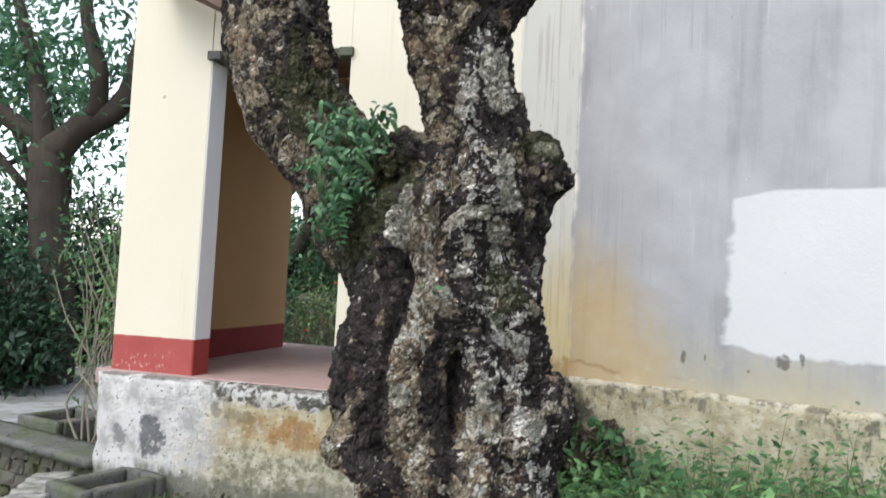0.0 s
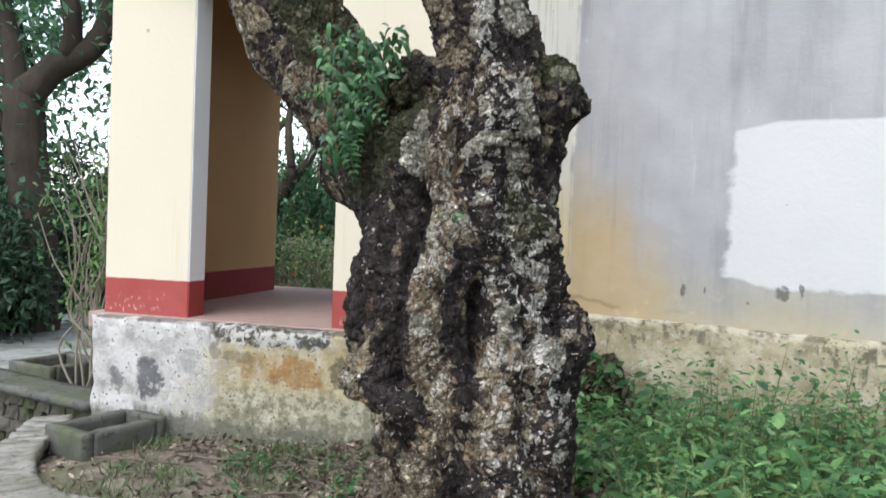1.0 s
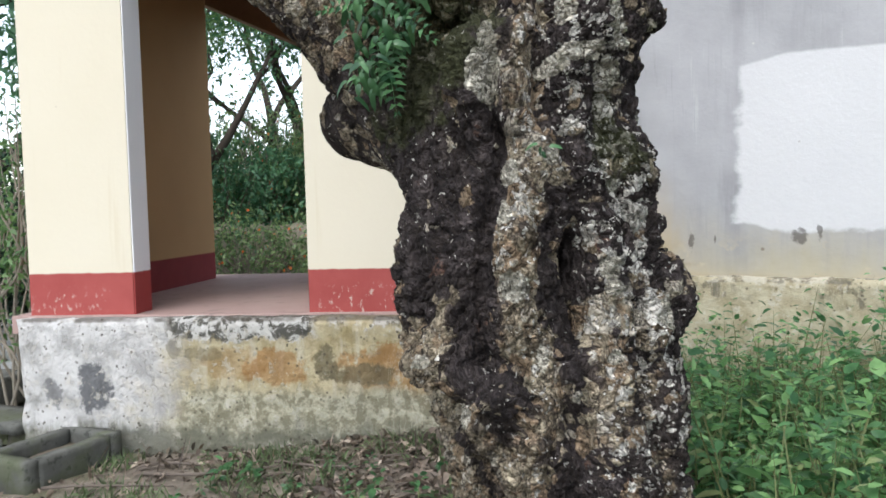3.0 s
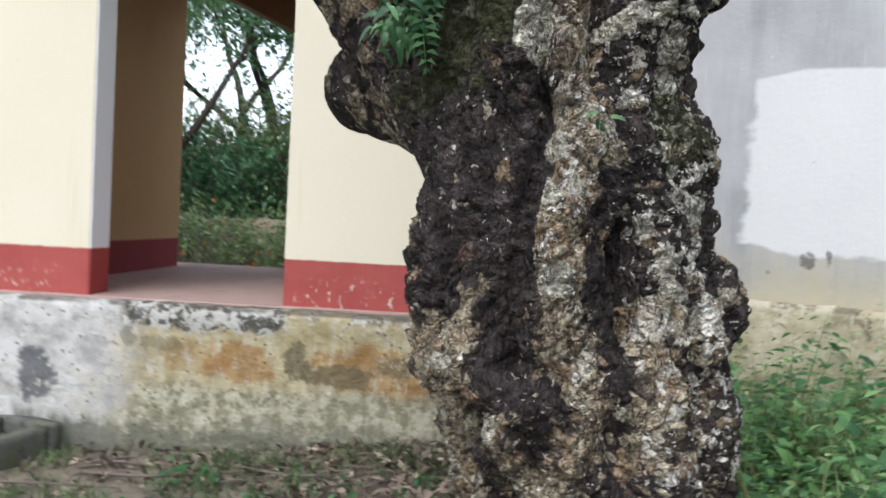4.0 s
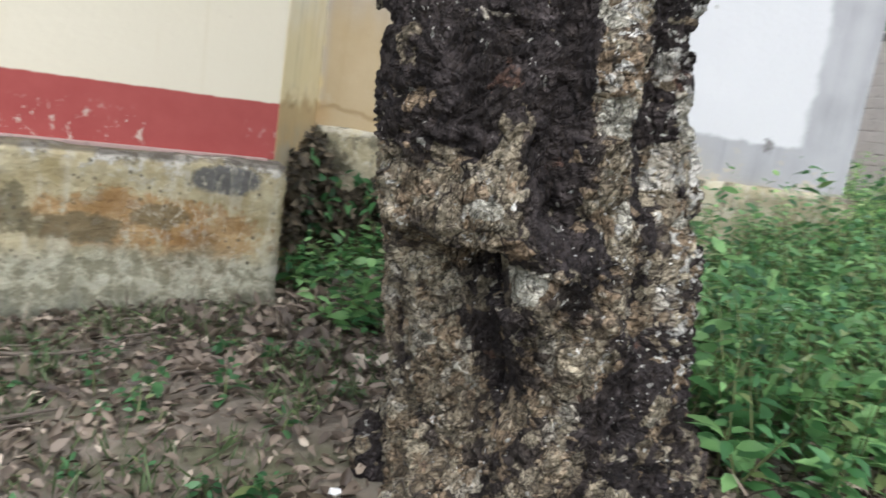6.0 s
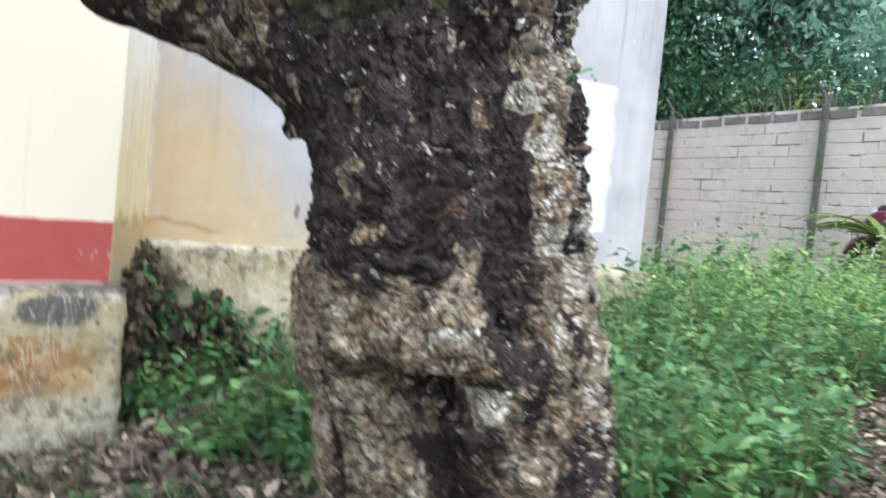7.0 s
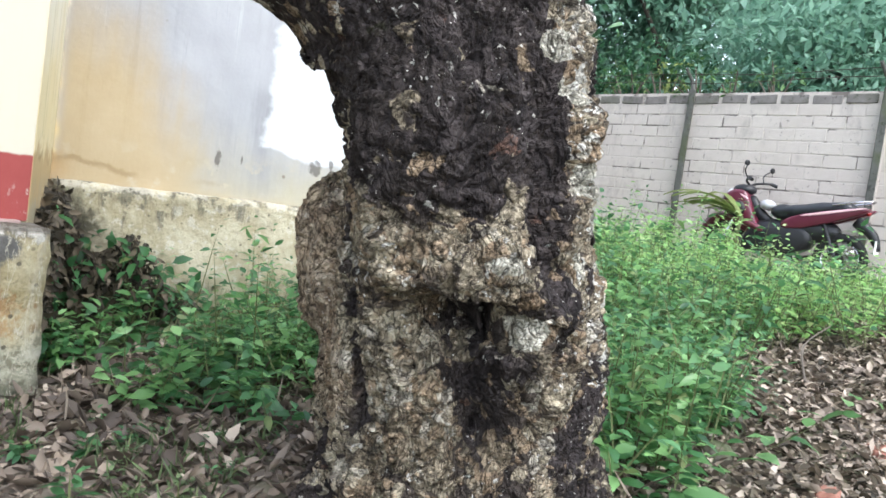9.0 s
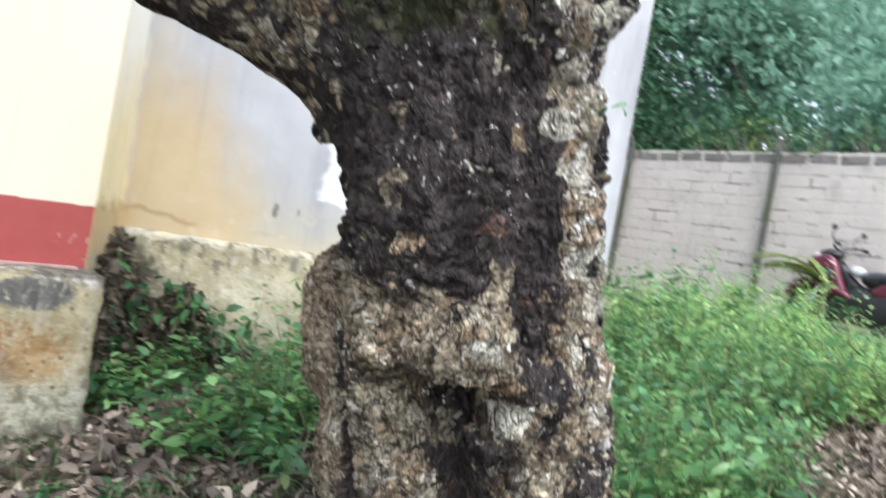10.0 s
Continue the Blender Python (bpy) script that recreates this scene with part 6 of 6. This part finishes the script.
rnd = random.Random(77)
for k in range(14):
    x, y, a, L = rnd.uniform(-0.7, 1.2), rnd.uniform(5.7, 6.5), rnd.uniform(-0.5, 0.5), rnd.uniform(0.10, 0.32)
    stick([(x, y, 0.015), (x + L * 0.5 * math.cos(a), y + L * 0.5 * math.sin(a), 0.03), (x + L * math.cos(a + 0.2), y + L * math.sin(a + 0.2), 0.012)], rnd.uniform(0.006, 0.013), "dark rotting twig on the soil")


def shard(x, y, s, rz, mat, name, label, category, sink=0.3):
    bm = rough_box([-v / 2 for v in s], [v / 2 for v in s], 0.018, 0.014, 16)
    ob = part(name, bm, mat, None, "", True)
    ob.matrix_world = pose(x, y, float(height(x, y)) + s[2] * (0.5 - sink), random.uniform(-12, 12), random.uniform(-12, 12), rz)
    return tagged(ob, label, category)


shard(0.93, 4.72, (0.10, 0.07, 0.05), 40, BRICKRED, "brick_shard", "broken orange brick on the leaves", "brick")
shard(2.75, 4.10, (0.13, 0.09, 0.05), 15, BRICKRED, "brick_shard", "orange half brick among dead leaves", "brick")
shard(3.3, 3.95, (0.20, 0.09, 0.04), 20, BRICKRED, "brick_shard", "reddish brick half buried in leaves", "brick")
shard(2.85, 4.48, (0.13, 0.10, 0.08), 25, RUBBLE, "stone", "mossy rounded stone at the bank's edge", "stone")
shard(3.25, 4.55, (0.14, 0.11, 0.09), 70, RUBBLE, "stone", "grey stone at the bank's edge", "stone")
shard(1.15, 5.0, (0.05, 0.04, 0.02), 10, WHITE, "pebble", "white chip of plaster on the soil", "pebble")

# ---------------------------------------------------------------- trees and shrubs around


def branching(start, way, length, r, depth, out, tips, rnd):
    """Tapered, bending limbs that fork."""
    p, d = Vector(start), Vector(way).normalized()
    pts, rad = [p.copy()], [r]
    for k in range(5):
        d = (d + Vector([rnd.uniform(-0.22, 0.22) for _ in range(3)]) + Vector((0, 0, 0.04))).normalized()
        p = p + d * length / 5
        pts.append(p.copy())
        rad.append(r * (1 - 0.10 * (k + 1)))
    out.append(tube(pts, rad, 10 if depth > 1 else 6, True, 0.25))
    if depth == 0:
        tips += pts[2:]
        return
    for k in range(rnd.choice((2, 3))):
        turn = Vector([rnd.uniform(-0.9, 0.9), rnd.uniform(-0.9, 0.9), rnd.uniform(-0.2, 0.6)])
        branching(pts[-1 - (k % 2)], d + turn, length * rnd.uniform(0.6, 0.8), rad[-1] * 0.75, depth - 1, out, tips, rnd)


def leafy(tips, per, spread, size, material, parent, seed, name="crown", at=None):
    g = np.random.default_rng(seed)
    t = np.array([list(p) for p in tips])
    c = np.repeat(t, per, 0)
    n = len(c)
    # each tip carries a few small sprays, so gaps stay between them
    spray = np.repeat(g.normal(0, spread * 0.75, (max(1, n // 9) + 1, 3)), 9, 0)[:n]
    base = c + spray + g.normal(0, spread * 0.28, (n, 3))
    if at is not None and at[0] > 8.5:
        back = (base[:, 0] + at[0] - W0.x) * RUN.y - (base[:, 1] + at[1] - W0.y) * RUN.x
        base = base[back > 0.3]
        n = len(base)
    way = g.normal(0, 1, (n, 3)) + (0, 0, -0.25)
    L = size * g.uniform(0.6, 1.3, n)
    return blades(name, base, way, g.normal(0, 0.6, (n, 3)) + (0, 0, 1), L, L * g.uniform(0.35, 0.55, n), g.uniform(0, 0.4, n), material, parent, 0.1, True)


def tree(at, stem, r, depth, label, per, spread, size, material, seed, lean=(0.05, 0.0, 1), group=""):
    rnd = random.Random(seed)
    t = thing("tree", label, "tree", at, group)
    out, tips = [], []
    branching((0, 0, -0.3), lean, stem, r, depth, out, tips, rnd)
    part("trunk", join(*out), FAR_BARK, t, "", True)
    leafy(tips, per, spread, size, material, t, seed, "crown", at)
    return t


def crown_only(at, dims, clumps, per, spread, size, material, seed, label, name="shrub", category="shrub"):
    """A shrub or dense crown on thin stems, with uneven outline."""
    rnd = random.Random(seed)
    t = thing(name, label, category, at)
    stems, tips = [], []
    for k in range(clumps):
        a, q = rnd.uniform(0, 6.28), rnd.random() ** 0.5
        tip = Vector((math.cos(a) * q * dims[0], math.sin(a) * q * dims[1], dims[2] * (0.25 + 0.75 * rnd.random()) * (1 - 0.3 * q)))
        tips.append(tip)
        if k % 3 == 0 or material is OLIVE:
            stems.append(tube(bent([(tip.x * 0.25, tip.y * 0.25, -0.1), (tip.x * 0.5 + rnd.uniform(-.1, .1), tip.y * 0.5, tip.z * 0.55), tip], 3), list(np.linspace(0.022, 0.006, 7)), 5))
    if name == "weed":
        for q in stems:
            part("stem", q, TWIG, t)
    else:
        tagged(part("stem", join(*stems), VINE if material is OLIVE else TWIG, t), "", "", "", "stuff")
    leafy(tips, per, spread, size, material, t, seed, "crown", None if name == "weed" else at)
    return t, tips


# big forked tree by the lane
big = thing("tree", "large dark forked tree by the lane", "tree", (-4.62, 9.6, -0.1))
out, tips = [], []
rnd = random.Random(5)
limbs = [([(0.10, 0, -0.3), (0.14, 0, 0.6), (0.05, 0.0, 1.7), (-0.12, 0, 2.9)], 0.29, 0.20), ([(-0.12, 0, 2.8), (0.25, 0.1, 3.15), (0.75, 0.2, 3.5), (0.95, 0.2, 4.2), (1.2, 0.3, 5.4)], 0.18, 0.07),
         ([(-0.12, 0, 2.8), (-0.22, 0.0, 3.3), (-0.55, 0.1, 4.1), (-0.9, 0.1, 5.0)], 0.15, 0.06), ([(0.45, 0.12, 3.3), (0.55, 0.0, 3.8), (0.3, 0, 4.6), (0.2, 0.2, 5.4)], 0.12, 0.05), ([(0.10, 0, 0.9), (-0.5, -0.1, 1.25), (-1.1, -0.1, 1.5), (-1.8, 0, 1.35)], 0.15, 0.10),
         ([(-0.15, 0, 3.0), (-0.7, -0.1, 3.3), (-1.5, -0.1, 3.8), (-2.2, 0, 4.6)], 0.12, 0.05), ([(0.8, 0.2, 3.6), (1.4, 0.3, 3.7), (2.0, 0.4, 4.1)], 0.08, 0.04)]
for pts, r0, r1 in limbs:
    p = bent(pts, 5)
    out.append(tube(p, list(np.linspace(r0, r1, len(p))), 14, True, 0.3))
    tips += [q + Vector((rnd.uniform(-.8, .8), rnd.uniform(-.6, .6), rnd.uniform(-.3, .8))) for q in p[6:]]
part("trunk", join(*out), FAR_BARK, big, "", True)
leafy(tips, 44, 0.5, 0.13, CANOPY, big, 71)

BEHIND = "trees behind the building"
k = 0
for x, y, s, r, mat, sz in ((-6.5, 12.5, 3.0, 0.22, CANOPY, 0.16), (-8.5, 10.5, 3.2, 0.22, CANOPY, 0.16), (-4.6, 14.5, 3.2, 0.2, CANOPY, 0.16), (-2.6, 16.5, 3.0, 0.2, BRIGHT, 0.15), (-0.2, 17.5, 3.4, 0.2, CANOPY, 0.17), (-9.5, 15.5, 3.6, 0.25, CANOPY, 0.18), (-6.5, 18.5, 3.8, 0.25, BRIGHT, 0.18), (-3.6, 20.5, 4.0, 0.25, CANOPY, 0.2)):
    k += 1
    tree((x, y, -0.1), s, r, 2, "leafy green tree behind the building", 120 if x > -5 else 72, 0.55, sz * (0.8 if x > -5 else 1.05), mat, 100 + k, (random.uniform(-.2, .2), random.uniform(-.2, .2), 1), BEHIND)

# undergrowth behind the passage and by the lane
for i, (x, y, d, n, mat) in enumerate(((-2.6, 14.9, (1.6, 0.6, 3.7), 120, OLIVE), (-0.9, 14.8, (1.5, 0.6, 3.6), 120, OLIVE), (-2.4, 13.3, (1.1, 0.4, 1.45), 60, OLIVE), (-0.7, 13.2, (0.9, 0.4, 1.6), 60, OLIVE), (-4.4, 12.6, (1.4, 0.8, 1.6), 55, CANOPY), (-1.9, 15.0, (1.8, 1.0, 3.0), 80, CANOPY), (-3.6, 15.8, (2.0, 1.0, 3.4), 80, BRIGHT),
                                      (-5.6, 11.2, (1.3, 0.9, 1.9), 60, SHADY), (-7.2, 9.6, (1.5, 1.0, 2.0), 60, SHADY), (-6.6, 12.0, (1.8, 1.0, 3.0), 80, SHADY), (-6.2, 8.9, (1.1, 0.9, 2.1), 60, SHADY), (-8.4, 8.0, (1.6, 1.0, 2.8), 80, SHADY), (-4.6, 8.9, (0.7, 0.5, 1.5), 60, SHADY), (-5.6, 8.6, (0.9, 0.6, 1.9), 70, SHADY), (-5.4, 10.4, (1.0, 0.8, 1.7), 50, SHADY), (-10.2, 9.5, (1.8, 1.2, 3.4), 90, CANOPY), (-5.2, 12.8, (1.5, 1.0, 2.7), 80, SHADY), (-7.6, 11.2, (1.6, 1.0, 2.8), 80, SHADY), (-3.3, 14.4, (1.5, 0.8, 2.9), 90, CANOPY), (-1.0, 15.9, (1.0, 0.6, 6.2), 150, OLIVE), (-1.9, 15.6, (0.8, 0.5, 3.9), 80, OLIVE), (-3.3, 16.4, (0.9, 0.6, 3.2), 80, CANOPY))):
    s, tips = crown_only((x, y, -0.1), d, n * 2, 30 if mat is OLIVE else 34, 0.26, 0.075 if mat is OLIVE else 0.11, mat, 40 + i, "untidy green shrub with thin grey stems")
    if mat is OLIVE and y < 15:
        c = np.array([list(t) for t in tips]) + R.normal(0, 0.25, (len(tips), 3))
        c = c[::2]
        tagged(blades("flowers", c, R.normal(0, 1, c.shape), R.normal(0, 1, c.shape) + (0, -1, 0), 0.05, 0.045, 0.2, FLOWER, s, 0.2), "small orange-red flowers", "", "", "stuff")

# thin saplings and vines by the plinth's corner
for i, (x, y, h) in enumerate(((-1.95, 7.55, 2.2), (-2.05, 7.35, 1.5), (-2.3, 8.0, 2.4), (-2.75, 8.6, 2.2), (-3.2, 8.9, 1.9), (-3.0, 9.3, 2.3))):
    s = thing("sapling", "spindly sapling with bare grey stems", "sapling", (x, y, -0.15), "saplings by the lane")
    rnd = random.Random(300 + i)
    stems, tips = [], []
    for q in range(5):
        dx, dy = rnd.uniform(-0.25, 0.25), rnd.uniform(-0.25, 0.25)
        p = bent([(0.03 * q, 0, 0), (dx * 0.9 + rnd.uniform(-.12, .12), dy * 0.3, h * 0.3), (dx * 0.3 + rnd.uniform(-.12, .12), dy * 0.6, h * 0.52), (dx, dy, h * 0.75), (dx * 1.8, dy * 1.6, h * rnd.uniform(0.85, 1.05))], 4)
        stems.append(tube(p, list(np.linspace(0.012, 0.004, len(p))), 6))
        tips += p[6:]
    for q in stems:
        part("stem", q, VINE, s)
    leafy(tips, 4, 0.13, 0.06, BRIGHT, s, 310 + i, "leaves")

pole = thing("utility_pole", "slim pale grey concrete pole behind the shrubs", "pole", (-1.72, 16.0, -0.1))
part("shaft", tube([(0, 0, 0), (0, 0, 3), (0.02, 0, 7.2)], [0.075, 0.065, 0.05], 14), plain("pole_concrete", (0.42, 0.46, 0.48), 0.8, vary=0.25, scale=6), pole, "", True)

# rubble wall far behind the passage
structure("wall_far", rough_box((-6.0, 13.9, -0.2), (1.5, 14.15, 1.10), 0.12, 0.05, 3), make_concrete("mottled_wall", (0.17, 0.15, 0.115), (0.42, 0.37, 0.29), 0.5, 4), "old mottled garden wall", "wall", True)

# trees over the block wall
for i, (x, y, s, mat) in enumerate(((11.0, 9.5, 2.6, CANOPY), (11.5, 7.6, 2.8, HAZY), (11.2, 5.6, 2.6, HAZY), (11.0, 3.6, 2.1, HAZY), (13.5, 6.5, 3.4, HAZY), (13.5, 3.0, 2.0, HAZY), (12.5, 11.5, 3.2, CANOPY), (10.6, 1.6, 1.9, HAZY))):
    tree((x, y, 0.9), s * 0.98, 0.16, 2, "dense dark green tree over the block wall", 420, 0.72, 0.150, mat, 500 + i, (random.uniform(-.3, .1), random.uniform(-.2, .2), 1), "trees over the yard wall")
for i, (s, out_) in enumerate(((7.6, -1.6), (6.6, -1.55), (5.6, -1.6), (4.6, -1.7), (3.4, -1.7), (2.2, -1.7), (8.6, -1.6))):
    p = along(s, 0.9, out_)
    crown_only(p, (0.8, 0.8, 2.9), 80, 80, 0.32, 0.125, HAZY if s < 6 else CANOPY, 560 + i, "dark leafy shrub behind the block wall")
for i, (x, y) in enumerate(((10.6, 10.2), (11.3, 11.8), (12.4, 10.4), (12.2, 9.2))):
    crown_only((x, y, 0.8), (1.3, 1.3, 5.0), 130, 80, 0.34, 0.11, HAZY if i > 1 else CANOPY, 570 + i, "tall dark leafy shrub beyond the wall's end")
for i, s in enumerate((6.4, 5.9, 5.4, 5.0, 4.5)):
    p = along(s, 2.5, -0.25)
    crown_only(p, (0.35, 0.35, 0.75), 24, 5, 0.08, 0.07, STRAW if i == 1 else BRIGHT, 580 + i, "dry straggling weed on top of the wall", "weed", "weed")


def strap_plant(at, n, length, label):
    """A clump of long strap leaves."""
    t = thing("strap_plant", label, "plant", at)
    part("stem", tube(bent([(0.03, 0, -0.5), (-0.02, 0.02, -0.22), (0, 0, 0.02)], 3), [0.022] * 7, 8), STEM, t)
    rnd = random.Random(9)
    for k in range(n):
        a = math.radians(TURN) + rnd.uniform(-0.75, 0.75)
        L = length * rnd.uniform(0.65, 1.1)
        lift = rnd.uniform(0.35, 1.0)
        bm = bmesh.new()
        rows = []
        for i in range(9):
            q = i / 8
            w = 0.042 * math.sin(math.pi * (0.12 + 0.88 * q)) ** 0.8
            p = Vector((math.cos(a) * L * 0.85 * q, math.sin(a) * L * 0.85 * q, L * (0.95 * lift * q - 0.75 * lift * q * q)))
            s = Vector((-math.sin(a), math.cos(a), 0)) * w
            rows.append([bm.verts.new(p - s + Vector((0, 0, 0.012))), bm.verts.new(p), bm.verts.new(p + s + Vector((0, 0, 0.012)))])
        for u, v in zip(rows, rows[1:]):
            bm.faces.new((u[0], u[1], v[1], v[0]))
            bm.faces.new((u[1], u[2], v[2], v[1]))
        part("leaf", bm, STRAW, t, "", True)
    return t


strap_plant(along(4.22, 1.27, 0.80), 16, 1.0, "clump of long yellow-green strap leaves before the motorbike")

# ---------------------------------------------------------------- blocks of the yard wall (last)
block = finish("brick", box((-0.158, -0.10, 0), (0.158, 0.004, 0.125), 0.006), BLOCK)
cap = finish("brick_cap", box((-0.148, -0.11, 0), (0.148, 0.008, 0.10), 0.012), make_concrete("blackened_cap_brick", (0.085, 0.078, 0.07), (0.33, 0.30, 0.28), 0.3, 7))
LONG = (W1 - W0).length
low_rows = []
for row in range(16):
    z = 0.42 + 0.137 * row
    for k in range(int(LONG / 0.33)):
        s = 0.17 + 0.33 * k + (0.165 if row % 2 else 0)
        if s > LONG - 0.15:
            continue
        at = pose(s + random.uniform(-0.006, 0.006), random.uniform(-0.003, 0.004), z + random.uniform(-0.004, 0.004), 0, random.uniform(-0.6, 0.6), random.uniform(-0.4, 0.4))
        if row < 4 or s < 1.4:
            q = box((-0.158, -0.10, 0), (0.158, 0.004, 0.125), 0)
            q.transform(at)
            low_rows.append(q)
            continue
        o = new("brick", block)
        o.parent, o.matrix_parent_inverse = block_wall, Matrix.Identity(4)
        o.matrix_basis = at
tagged(part("brick_courses", join(*low_rows), BLOCK, block_wall), "", "", "", "stuff")
for k in range(int(LONG / 0.335)):
    o = new("brick", cap)
    o.parent, o.matrix_parent_inverse = block_wall, Matrix.Identity(4)
    o.matrix_basis = pose(0.17 + 0.335 * k, random.uniform(0.0, 0.012), TOP - 0.14 + random.uniform(-0.008, 0.008), 0, random.uniform(-2, 2), 0)
